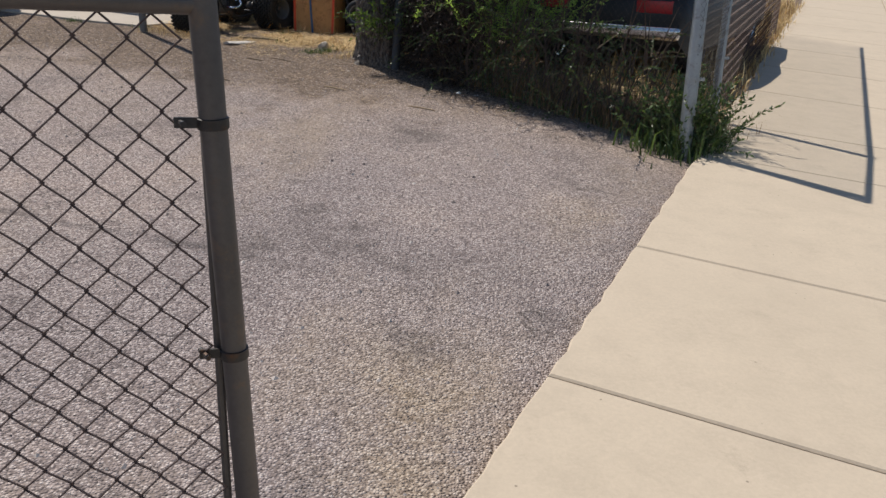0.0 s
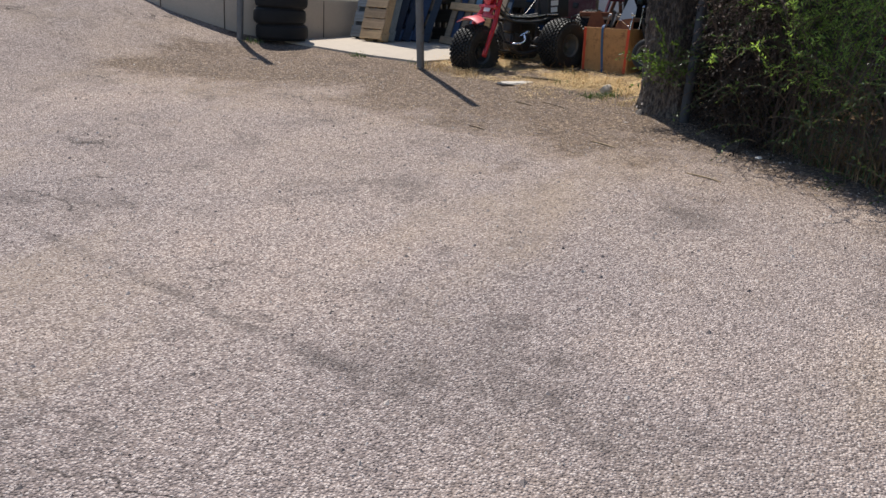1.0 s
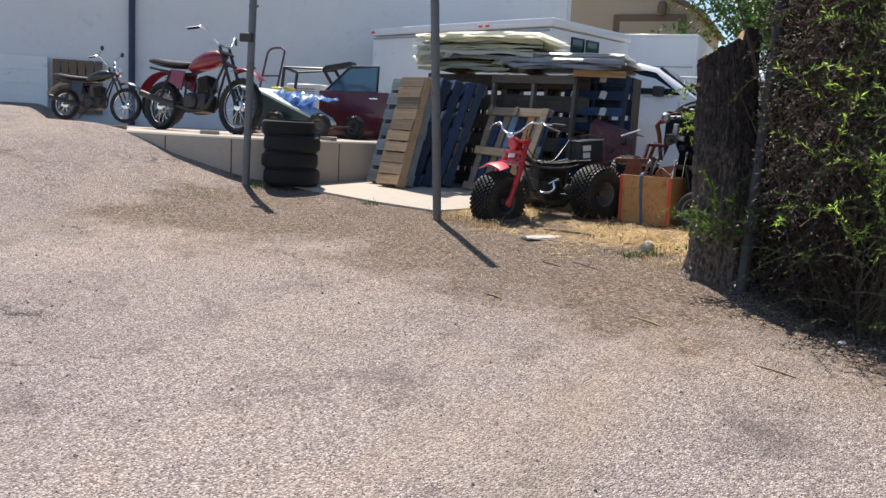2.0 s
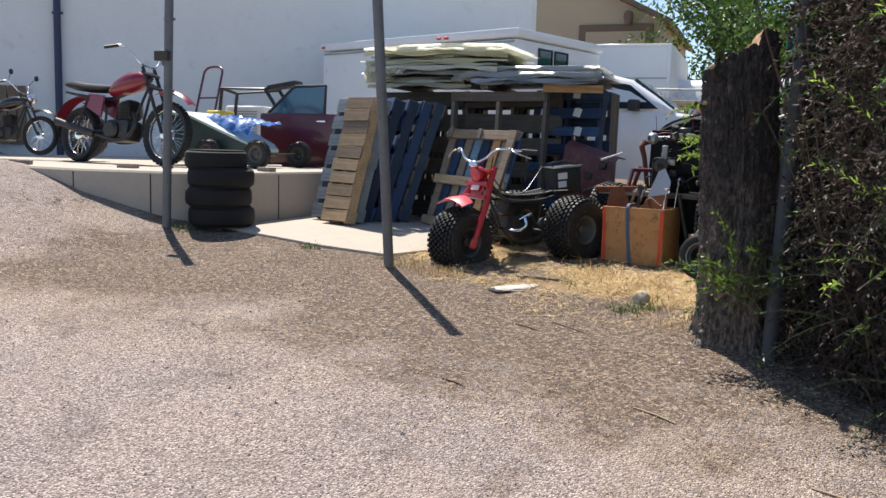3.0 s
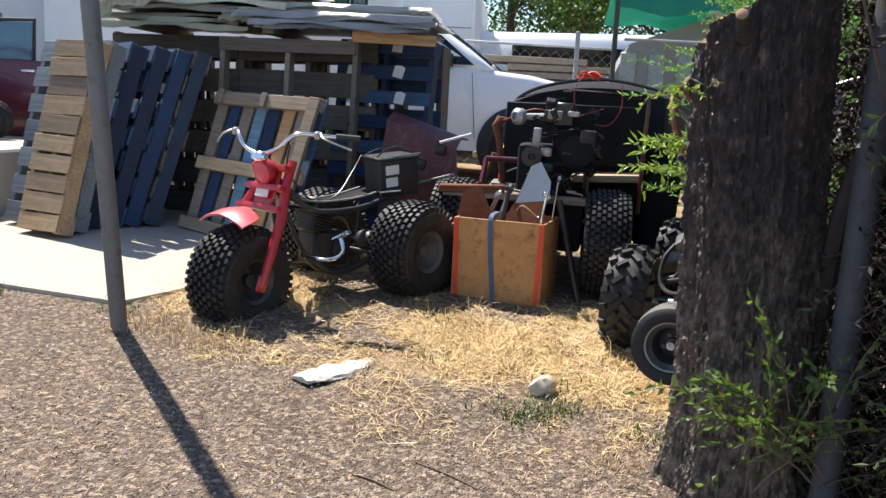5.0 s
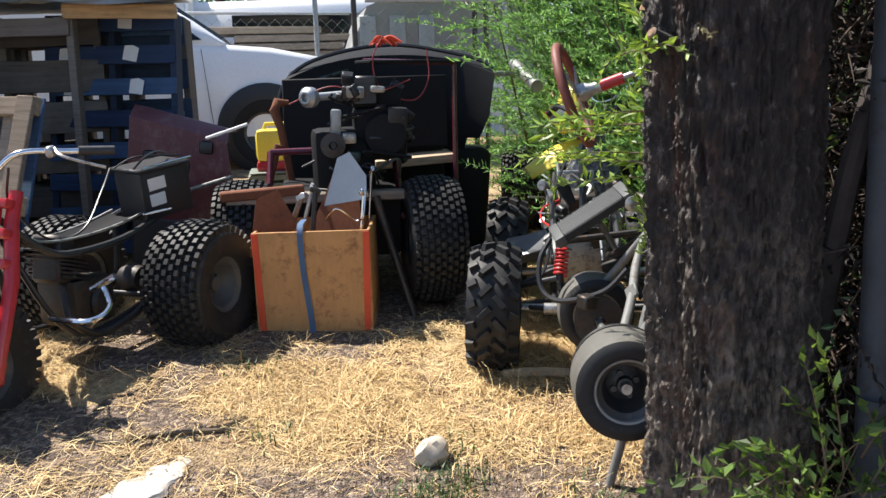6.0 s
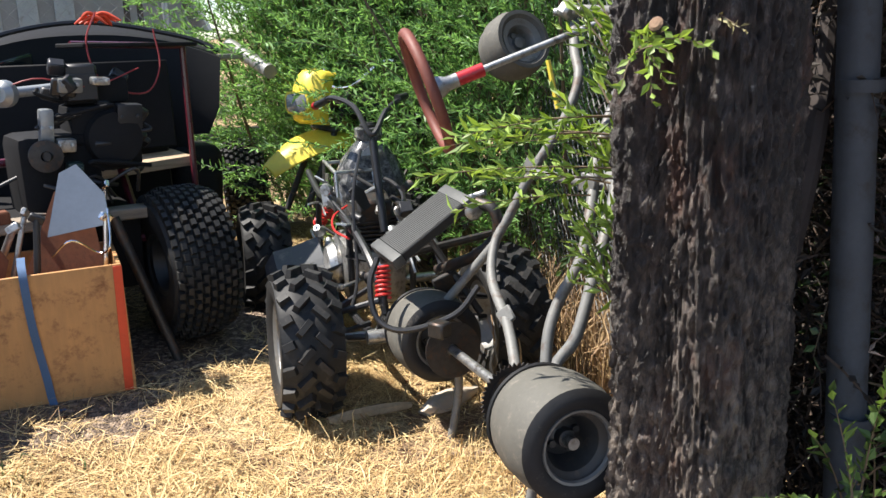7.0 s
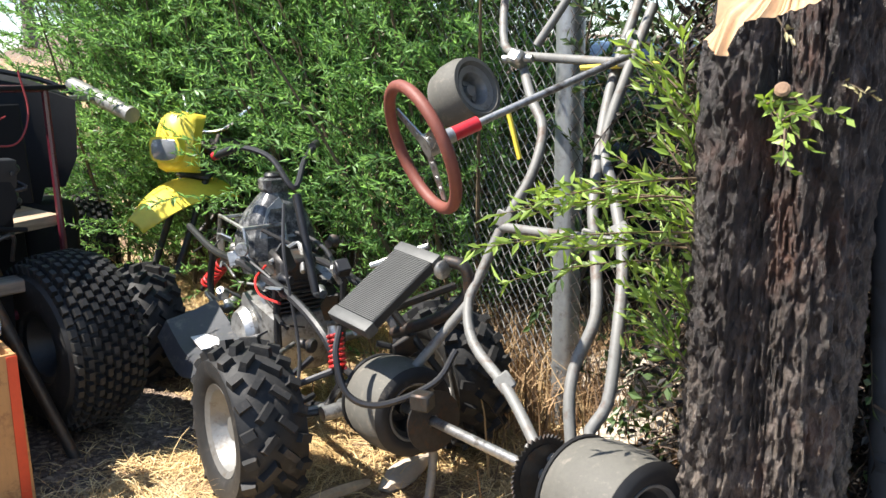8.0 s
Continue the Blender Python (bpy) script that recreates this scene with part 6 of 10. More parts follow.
M_KART = plain("grey_painted_kart_tube", (0.19, 0.19, 0.18), 0.6, 0.2, 0.25, 9, 60, 0.15, dirt=(0.12, 0.08, 0.06), dirt_at=0.6)
kart()

# ---- home-made buggy behind the crate ----
def buggy():
    b = thing("engine_buggy", Matrix.Translation((-1.58, 11.32, ground_z(-1.6, 11.2) - 0.01)) @ pose(0, 0, 0, 0, 0, -3), "home-made off-road buggy with an exposed black engine", "buggy")
    R = 0.315
    wheel(b, (-0.46, -0.04, R), (-1, 0.05, 0), R, 0.27, 0.12, "block", M_RUBBERD, M_RIMD, key="bug")
    wheel(b, (0.47, -0.22, R), (1, 0.05, 0), R, 0.27, 0.12, "block", M_RUBBERD, M_RIMD, key="bug")
    bm = bmesh.new()
    rod(bm, (-0.55, 0, R), (0.55, 0, R), 0.02, 12)
    part("rear_axle", bm, M_IRON, b)
    bm = bmesh.new()
    for s in (-1, 1):
        tube(bm, [(0.34 * s, -0.12, 0.42), (0.34 * s, 0.5, 0.42), (0.34 * s, 1.2, 0.40)], 0.02, 8)
        tube(bm, [(0.34 * s, -0.1, 0.42), (0.32 * s, 0.12, 0.75)], 0.018, 8)
    rod(bm, (-0.34, -0.12, 0.42), (0.34, -0.12, 0.42), 0.02, 8)
    rod(bm, (-0.32, 0.12, 0.75), (0.32, 0.12, 0.75), 0.018, 8)
    part("frame", bm, M_MAROON, b, "dark red tube frame")
    bm = bmesh.new()
    box(bm, (0.95, 0.10, 0.045), (-0.05, -0.20, 0.55), (0, 1, 2), 0.006)
    part("plank", bm, M_WOODG, b, "grey wooden plank across the tail")
    bm = bmesh.new()
    box(bm, (0.40, 0.06, 0.05), (-0.35, -0.24, 0.585), (0, -2, 4), 0.008)
    part("rusty_bracket", bm, M_RUST, b)
    # engine block with fins, pulley, recoil
    bm = bmesh.new()
    box(bm, (0.26, 0.26, 0.26), (0.14, -0.02, 0.80), bev=0.03, seg=2)
    box(bm, (0.24, 0.2, 0.10), (0.13, -0.02, 0.98), bev=0.02, seg=2)
    lathe(bm, [(0, 0), (0.1, 0), (0.11, 0.02), (0.1, 0.06), (0.03, 0.07), (0, 0.07)], frame_to((0.16, -0.15, 0.80), (0.16, -1, 0.80)), 24)
    eng = part("engine", bm, M_HOOD, b, "black small engine", m=Matrix.Translation((0.10, 0, 0.04)))
    bm = bmesh.new()
    for i in range(6):
        box(bm, (0.11, 0.014, 0.10), (0.07, -0.16 + i * 0.02, 1.0), bev=0.003)
    box(bm, (0.12, 0.13, 0.05), (0.07, -0.1, 1.06), bev=0.01)
    part("cylinder_head", bm, M_BLACK, eng, "finned black cylinder head")
    bm = bmesh.new()
    lathe(bm, [(0, 0), (0.035, 0), (0.05, 0.015), (0.05, 0.05), (0.03, 0.07), (0.02, 0.07), (0.02, 0.05), (0, 0.05)], frame_to((-0.18, -0.12, 0.99), (-0.24, -0.2, 0.99)), 18)
    rod(bm, (-0.18, -0.12, 0.99), (0.02, -0.08, 1.0), 0.02, 10)
    part("exhaust_elbow", bm, M_GALV, eng, "bare exhaust elbow")
    bm = bmesh.new()
    for r, y in ((0.06, -0.22), (0.05, -0.19)):
        lathe(bm, [(0.02, 0), (r, 0.004), (r * 0.85, 0.014), (r, 0.024), (0.02, 0.028), (0.02, 0)], frame_to((-0.10, y, 0.76), (-0.10, y - 1, 0.76)), 24)
    rod(bm, (-0.1, -0.25, 0.76), (0.05, -0.05, 0.76), 0.018, 10)
    part("clutch_pulley", bm, M_IRON, eng, "dark clutch pulley")
    bm = bmesh.new()
    rng = random.Random(3)
    for i in range(22):
        c = Vector((rng.uniform(-0.12, 0.3), rng.uniform(-0.2, 0.0), rng.uniform(0.55, 1.08)))
        box(bm, (rng.uniform(0.03, 0.09), rng.uniform(0.02, 0.05), rng.uniform(0.03, 0.08)), tuple(c), (rng.uniform(0, 60), rng.uniform(0, 60), 0), 0.006)
    part("fitting", bm, M_BLACK, eng)["kind"] = "stuff"
    for px, pz, sx, sz, mt in ((0.02, 1.01, 0.09, 0.055, M_RIM), (0.13, 1.02, 0.07, 0.03, M_ALU), (-0.08, 0.86, 0.05, 0.14, M_GALV), (-0.02, 0.79, 0.07, 0.05, M_ALU), (0.0, 0.70, 0.06, 0.05, M_GREEND), (0.22, 0.88, 0.1, 0.1, M_BLACK)):
        bm = bmesh.new()
        box(bm, (sx, 0.05, sz), (px, -0.19, pz), (6, 4, 5), 0.012, 2)
        for k in (-1, 1):
            lathe(bm, [(0, 0), (0.008, 0), (0.008, 0.01), (0, 0.012)], frame_to((px + k * sx * 0.3, -0.215, pz), (px + k * sx * 0.3, -1, pz)), 8)
        part("cover", bm, mt, eng, "small bolted cover")
    for i in range(16):
        rr = random.Random(300 + i)
        bm = bmesh.new()
        c = Vector((rr.uniform(-0.15, 0.3), rr.uniform(-0.24, -0.1), rr.uniform(0.55, 1.08)))
        tube(bm, curved([c, c + Vector((rr.uniform(-0.1, 0.1), -0.04, rr.uniform(-0.05, 0.1))), c + Vector((rr.uniform(-0.25, 0.25), 0.02, rr.uniform(-0.12, 0.1)))], 5), rr.uniform(0.004, 0.01), 7)
        part("hose", bm, (M_BLACK, M_HOOD, M_IRON)[i % 3], eng)
    # added black blocks that keep the space under the buggy dark
    bm = bmesh.new()
    box(bm, (0.62, 0.62, 0.34), (0.02, 0.14, 0.40), (0, 2, 0), 0.05, 2)
    box(bm, (0.30, 0.30, 0.34), (0.05, -0.02, 0.70), (0, 0, 4), 0.04, 2)
    part("belly_pan", bm, M_HOOD, b, "greasy black belly and engine bed")
    # black upright plates, rack bar and rags
    bm = bmesh.new()
    box(bm, (0.92, 0.03, 0.40), (0.20, 0.47, 0.92), (-4, 0, -7), 0.006)
    part("back_plate", bm, M_HOOD, b, "black back plate")
    bm = bmesh.new()
    rod(bm, (0.18, 0.03, 1.20), (0.67, 0.20, 1.18), 0.013, 8)
    rod(bm, (0.66, 0.18, 0.45), (0.67, 0.20, 1.18), 0.014, 8)
    part("rack_bar", bm, M_MAROON, b, "dark red rack upright and bar")
    bm = bmesh.new()
    box(bm, (0.52, 0.22, 0.018), (0.42, 0.10, 1.19), (0, 1, 18), 0.004)
    part("rack_shelf", bm, M_HOOD, b, "black rack shelf")
    bm = bmesh.new()
    box(bm, (0.92, 0.3, 0.6), (0.20, 0.66, 0.60), (0, 0, -7), 0.05, 2)
    part("body_tub", bm, M_HOOD, b, "black body tub")
    bm = bmesh.new()
    box(bm, (0.45, 0.35, 0.05), (0.45, 0.38, 0.66), (0, -3, 0), 0.02, 2)
    part("seat_board", bm, M_WOOD, b, "pale worn seat board")
    bm = bmesh.new()
    tube(bm, curved([(0.28, -0.02, 1.32), (0.22, -0.08, 1.2), (0.26, -0.1, 1.05), (0.42, -0.08, 1.0), (0.5, -0.04, 1.1), (0.5, 0, 1.25)]), 0.0035, 6)
    tube(bm, curved([(-0.2, -0.1, 1.0), (0.0, -0.18, 1.08), (0.2, -0.16, 1.04), (0.4, -0.1, 1.1)]), 0.003, 6)
    part("wiring", bm, plain("faded_red_wire", (0.28, 0.03, 0.03), 0.5), b, "loose red and dark wiring")


buggy()

# orange rag on the rack
bm = bmesh.new()
rng = random.Random(5)
for i in range(9):
    c = Vector((-1.27 + rng.uniform(-0.07, 0.05), 11.36 + rng.uniform(-0.03, 0.03), 2.26 + rng.uniform(0, 0.018)))
    tube(bm, curved([c + Vector((rng.uniform(-0.06, -0.03), 0, -0.015)), c + Vector((0, rng.uniform(-0.03, 0.03), 0.012)), c + Vector((rng.uniform(0.02, 0.06), rng.uniform(-0.03, 0.03), -0.02))], 4), [0.003, 0.006, 0.008, 0.008, 0.007, 0.008, 0.006, 0.005, 0.003], 7)
solo("orange_rag", bm, M_ORANGER, I4, "crumpled orange-red rag and wire on the rack", "rag")


# ---- black car hood standing behind the buggy ----
def hood():
    base = Vector((-1.13, 12.02, ground_z(-1.0, 12.2)))
    h = thing("car_hood", Matrix.Translation(base) @ pose(0, 0, 0, 0, 0, -6), "large black car body shell standing on the yard soil", "car body")
    bm = bmesh.new()
    sec = []
    for i in range(17):
        u = -1 + i / 8
        top = 1.27 - 0.13 * abs(u) ** 2.4 - 0.05 * (u + 1) * 0.0
        x = u * 0.63 - 0.04
        yb = 0.25 - 0.2 * u * u
        ring = [(x * 0.86 - 0.05, yb - 0.10, 0.16), (x * 0.88 - 0.05, yb - 0.16, 0.5), (x * 0.94 - 0.03, yb - 0.19, 0.85), (x * 0.97, yb - 0.12, top - 0.05), (x * 0.95, yb + 0.05, top), (x * 0.95, yb + 0.12, top - 0.02), (x * 0.95, yb + 0.12, top - 0.05), (x * 0.94, yb + 0.05, top - 0.03), (x * 0.95, yb - 0.08, top - 0.09), (x * 0.92 - 0.03, yb - 0.14, 0.85), (x * 0.86 - 0.05, yb - 0.11, 0.5), (x * 0.84 - 0.05, yb - 0.06, 0.16)]
        if u > 0.8:
            ring = [(px, py, max(pz, 0.72)) for px, py, pz in ring]
        sec.append([Vector(p) for p in ring])
    loft(bm, sec)
    part("shell", bm, M_HOOD, h, angle=50)
    bm = bmesh.new()
    tube(bm, curved([(-0.70, 0.0, 0.8), (-0.68, 0.0, 1.04), (-0.49, 0.05, 1.20), (-0.04, 0.12, 1.28), (0.42, 0.05, 1.20), (0.59, -0.02, 1.12)]), 0.013, 6)
    part("edge_seal", bm, M_BLACK, h)
    # added black block that keeps the shaded gap under the shell dark
    bm = bmesh.new()
    box(bm, (0.26, 0.34, 0.62), (0.40, 0.10, 0.35), (0, 4, 0), 0.07, 3)
    part("lower_body", bm, M_HOOD, h, "black lower body side")
    bm = bmesh.new()
    box(bm, (0.3, 0.02, 0.12), (-0.42, -0.03, 1.06), (30, -14, 12), 0.01)
    part("windscreen_strip", bm, M_DARKGL, h, "strip of dusty glass")
    for x in (-0.40, 0.16):
        bm = bmesh.new()
        box(bm, (0.12, 0.3, 0.20), (x, 0.12, 0.10), bev=0.01)
        part("stand_block", bm, M_BLACK, h)
    bm = bmesh.new()
    rod(bm, (0.78, 0.46, 1.15), (0.82, -0.09, 1.01), 0.038, 14)
    box(bm, (0.4, 0.04, 0.03), (0.60, 0.2, 1.09), (0, 0, 0), 0.006)
    part("pale_tube", bm, M_RIM, h, "pale grey metal tube lying on the edge")


hood()


def loose_wheel():
    at = (-0.15, 12.72)
    w = thing("off_road_wheel", Matrix.Translation((at[0], at[1], ground_z(*at) + 0.29)), "knobby off-road wheel standing behind the black body shell", "wheel")
    wheel(w, (0, 0, 0), (0.92, -0.38, 0.05), 0.30, 0.27, 0.12, "block", M_RUBBERD, M_RIMD, key="bugl")


loose_wheel()

# yellow and red fuel can, white bar, bits between
M_CRATEG = plain("dull_green_plastic", (0.16, 0.19, 0.15), 0.6, 0, 0.3, 8, 60, 0.1)


def clutter():
    c = thing("fuel_can", Matrix.Translation((-1.86, 14.9, 0.575)) @ Matrix.Scale(1.48, 4), "yellow plastic fuel can with a red base", "fuel can")
    bm = bmesh.new()
    box(bm, (0.25, 0.17, 0.20), (0, 0, 0.63), bev=0.04, seg=2)
    part("body", bm, M_YELLOW, c)
    bm = bmesh.new()
    box(bm, (0.255, 0.175, 0.08), (0, 0, 0.50), bev=0.03, seg=2)
    part("base", bm, M_RED, c)
    bm = bmesh.new()
    tube(bm, [(-0.08, 0, 0.70), (-0.06, 0, 0.76), (0.06, 0, 0.76), (0.08, 0, 0.70)], 0.014, 8)
    part("handle", bm, M_YELLOW, c)
    k = thing("plastic_crate", Matrix.Translation((-1.86, 14.91, ground_z(-1.86, 14.9) - 0.01)) @ Matrix.Diagonal((1.4, 1.4, (1.29 - ground_z(-1.86, 14.9)) / 0.42, 1)), "dirty grey-green plastic crate under the fuel can", "crate")
    for sx, sy, w, d in ((-0.18, 0, 0.02, 0.32), (0.18, 0, 0.02, 0.32), (0, -0.15, 0.34, 0.02), (0, 0.15, 0.34, 0.02)):
        for z in (0.05, 0.18, 0.31):
            bm = bmesh.new()
            box(bm, (w, d, 0.09), (sx, sy, z + 0.02), bev=0.006)
            part("slat", bm, M_CRATEG, k)
    bm = bmesh.new()
    box(bm, (0.36, 0.32, 0.03), (0, 0, 0.405), bev=0.008)
    part("lid", bm, M_CRATEG, k)
    # rusty bent exhaust pipe standing in front of the can
    bm = bmesh.new()
    tube(bm, [(-1.80, 11.66, 1.08), (-1.79, 11.66, 1.55), (-1.83, 11.66, 1.83), (-1.86, 11.66, 1.93), (-1.84, 11.67, 1.97), (-1.78, 11.68, 1.97)], [0.02, 0.02, 0.022, 0.026, 0.03, 0.012], 10)
    solo("pipe", bm, M_RUST, I4, "rusty bent pipe standing beside the fuel can", "pipe")
    for a, b, r, mt, lb in (((-2.22, 11.6, 1.80), (-2.0, 11.5, 1.87), 0.009, M_PAPER, "pale pipe sticking out of the scrap"), ((-2.4, 11.75, 1.5), (-2.1, 11.5, 1.6), 0.012, M_ALU, "thin bare pipe among scrap"), ((-2.05, 11.6, 1.1), (-1.85, 11.6, 1.75), 0.02, M_RUST, "rusty upright pipe behind the buggy")):
        bm = bmesh.new()
        rod(bm, a, b, r, 10)
        solo("pipe", bm, mt, I4, lb, "pipe")
    bm = bmesh.new()
    for i in range(6):
        box(bm, (0.34, 0.3, 0.05), (-2.12 + 0.02 * i, 11.85 - 0.01 * i, 1.0 + 0.07 * i), (0, 3 - i, i * 9), 0.006)
    solo("board_pile", bm, M_WOOD, I4, "low pile of pale board offcuts", "boards")
    # maroon fender panel behind the trike
    bm = bmesh.new()
    sec = []
    for i in range(9):
        u = i / 8
        x = -0.36 + 0.72 * u
        top = 0.62 - 0.10 * u
        wide = 1.0 + 0.34 * u
        sec.append([Vector((x * wide, 0, 0.0)), Vector((x * (0.5 + 0.5 * wide), -0.05, top * 0.5)), Vector((x, -0.02, top - 0.06)), Vector((x, 0.08, top)), Vector((x, 0.3, top - 0.02)), Vector((x, 0.3, top - 0.03)), Vector((x, 0.08, top - 0.02)), Vector((x, 0.0, top - 0.08)), Vector((x * (0.5 + 0.5 * wide), -0.03, top * 0.5)), Vector((x * wide, 0.02, 0.0))])
    loft(bm, sec)
    m = Matrix.Translation((-2.43, 11.82, ground_z(-2.4, 11.75) + 0.33)) @ pose(0, 0, 0, 0, 6, -8) @ Matrix.Diagonal((0.72, 1, 1.0, 1))
    f = thing("car_fender", m, "dusty maroon car panel behind the trike", "car panel")
    part("panel", bm, M_MAROOND, f)
    for x, z in ((-0.2, 0.35), (0.05, 0.3), (0.22, 0.42)):
        bm = bmesh.new()
        box(bm, (0.10, 0.03, 0.07), (x, -0.045, z), bev=0.02, seg=2)
        part("opening", bm, M_BLACK, f, "dark opening")
    bm = bmesh.new()
    box(bm, (0.7, 0.3, 0.30), (0, 0.14, -0.14), bev=0.02)
    part("support", bm, M_BLACK, f)


clutter()


# ---- pallets ----
def pallet(m, label, deck, stringer, boards=7, W=1.02, L=1.2, mixed=None, back=True, group="leaning pallets", fill=0.78):
    """A stringer pallet: x along its boards (W), y along its stringers (L), z out of its deck."""
    p = thing("pallet", m, label, "pallet", group)
    rng = random.Random(label + str(round(m.translation.x, 2)))
    bw = L / boards * fill
    shape = bmesh.new()
    box(shape, (W, bw, 0.018), bev=0.003)
    me_main = mesh_of("board", shape, deck)
    shape = bmesh.new()
    box(shape, (W, bw, 0.018), bev=0.003)
    me_alt = mesh_of("board", shape, mixed or deck)
    for i in range(boards):
        y = -L / 2 + bw / 2 + i * (L - bw) / (boards - 1)
        uneven = Matrix.Diagonal((rng.uniform(0.975, 1.015), rng.uniform(0.86, 1.03), rng.uniform(0.8, 1.3), 1))
        shared("board", me_alt if mixed and rng.random() < 0.5 else me_main, p, pose(rng.uniform(-0.012, 0.012), y, 0.06 + rng.uniform(-0.004, 0.004), rng.uniform(-2, 2), rng.uniform(-0.5, 0.5), rng.uniform(-1.3, 1.3)) @ uneven)
    if back:
        for i in (0, boards // 2, boards - 1):
            y = -L / 2 + bw / 2 + i * (L - bw) / (boards - 1)
            shared("board", me_main, p, pose(0, y, -0.06, 0, 0, rng.uniform(-0.6, 0.6)))
    shape = bmesh.new()
    box(shape, (0.04, L, 0.10), bev=0.003)
    me = mesh_of("stringer", shape, stringer)
    for x in (-W / 2 + 0.02, 0, W / 2 - 0.02):
        shared("stringer", me, p, pose(x, 0, 0))
    return p


def lean(at, face, tilt, spin=0.0, L=1.2):
    """A pose for a pallet that stands at a point, its deck looking the way `face` (degrees), tilted back."""
    return Matrix.Translation(at) @ Matrix.Rotation(radians(face), 4, "Z") @ Matrix.Rotation(radians(90 - tilt), 4, "X") @ Matrix.Rotation(radians(spin), 4, "Z") @ Matrix.Translation((0, L / 2, 0.06))


PZ = 1.075
pallet(lean((-4.73, 11.14, PZ), -21, 16, L=1.3), "narrow weathered natural wood pallet leaning on a row of pallets", M_WOODN, M_WOODN, 10, W=0.40, L=1.3, fill=0.95)
pallet(lean((-4.86, 11.35, PZ), -21, 16, L=1.3), "faded blue-grey pallet behind the narrow bare one", M_WOODB, M_WOODB, 7, W=0.70, L=1.3, fill=0.8)
ROW = (("blue painted pallet leaning in a row", M_BLUEP, M_BLUED, -4.90, 11.74, 16), ("blue painted pallet leaning in a row", M_BLUEP, M_BLUED, -4.80, 11.84, 17),
       ("dark blue pallet leaning in a row", M_BLUED, M_BLUEP, -4.71, 11.93, 18), ("dark grey-brown pallet leaning in a row", M_WOODD, M_BLUED, -4.61, 12.03, 18))
for lab, deck, bars, x, y, tilt in ROW:
    pallet(lean((x, y, PZ), -43, tilt, L=1.3), lab, deck, bars, 7, W=0.98, L=1.3, fill=0.8)


def open_pallet():
    """A pallet seen from its underside: three bare rails over upright mixed boards."""
    p = thing("pallet", Matrix.Translation((-3.66, 11.45, PZ - 0.04)) @ pose(0, 0, 0, 0, 0, -29) @ pose(0, 0, 0, -18, 2, 0) @ Matrix.Diagonal((1.1, 1, 1.03, 1)), "natural pallet with mixed blue and bare boards facing the drive", "pallet", "leaning pallets")
    rng = random.Random(21)
    for i in range(8):
        bm = bmesh.new()
        box(bm, (0.095, 0.018, 1.06), bev=0.003)
        part("board", bm, (M_WOODG, M_BLUEP, M_WOODG, M_LBLUE, M_BLUEP, M_WOODO, M_WOODG, M_BLUEP)[i], p, m=pose(-0.44 + i * 0.126, 0.06, 0.53, 0, rng.uniform(-1, 1), 0))
    for z in (0.08, 0.52, 1.0):
        bm = bmesh.new()
        box(bm, (0.98, 0.04, 0.09), bev=0.004)
        part("rail", bm, M_WOOD, p, m=pose(0, 0.02, z, 0, rng.uniform(-1.2, 1.2), 0))
    bm = bmesh.new()
    box(bm, (0.09, 0.03, 1.04), bev=0.004)
    part("upright", bm, M_WOOD, p, m=pose(0.44, -0.018, 0.53, 0, 1.5, 0))
    for x in (-0.42, 0.0):
        bm = bmesh.new()
        box(bm, (0.05, 0.02, 0.1), bev=0.004)
        part("block", bm, M_WOODG, p, m=pose(x, -0.012, 1.0))


open_pallet()
pallet(lean((-3.50, 12.26, PZ - 0.02), -4, 5, 0, 1.42), "open old pallet frame standing upright", M_WOODG, M_WOODG, 2, W=1.1, L=1.42, back=False, fill=0.16)
BLUE = lean((-2.83, 12.42, PZ - 0.02), -14, 10, 0, 1.46)
pallet(BLUE, "blue pallet standing upright with torn white papers", M_BLUEP, M_BLUED, 8, W=0.80, L=1.46, fill=0.6)
for i, y in enumerate((12.60, 12.76, 12.92, 13.08)):
    pallet(lean((-3.42, y, PZ - 0.02), 2, 1, 0, 1.44), "dark old pallet standing in a packed row", M_WOODD, M_WOODD, 6, W=1.1, L=1.44, back=False)
    pallet(lean((-4.52 + 0.02 * i, y + 0.05, PZ - 0.02), 2, 1, 0, 1.44), "dark old pallet standing in a packed row", M_WOODD, M_WOODD, 6, W=1.05, L=1.44, back=False)
for y in (12.78, 12.92, 13.06):
    pallet(lean((-2.73, y, PZ - 0.02), -4, 1, 0, 1.44), "dark blue pallet standing in a packed row", M_BLUED, M_WOODD, 6, W=0.72, L=1.44, back=False)
rng = random.Random(8)
for u, v in ((-0.30, 0.67), (-0.27, 0.48), (-0.25, 0.29), (0.10, 0.68), (0.13, 0.485), (0.16, 0.285)):
    bm = bmesh.new()
    plate(bm, [(-0.045, -0.042), (0.04, -0.05), (0.048, 0.035), (0.01, 0.05), (-0.04, 0.042)], 0.002)
    solo("paper_scrap", bm, M_PAPER, BLUE @ pose(u, v, 0.079, rng.uniform(-4, 4), rng.uniform(-4, 4), rng.uniform(-9, 9)), "torn white paper label stuck on the blue pallet", "paper", "paper labels")


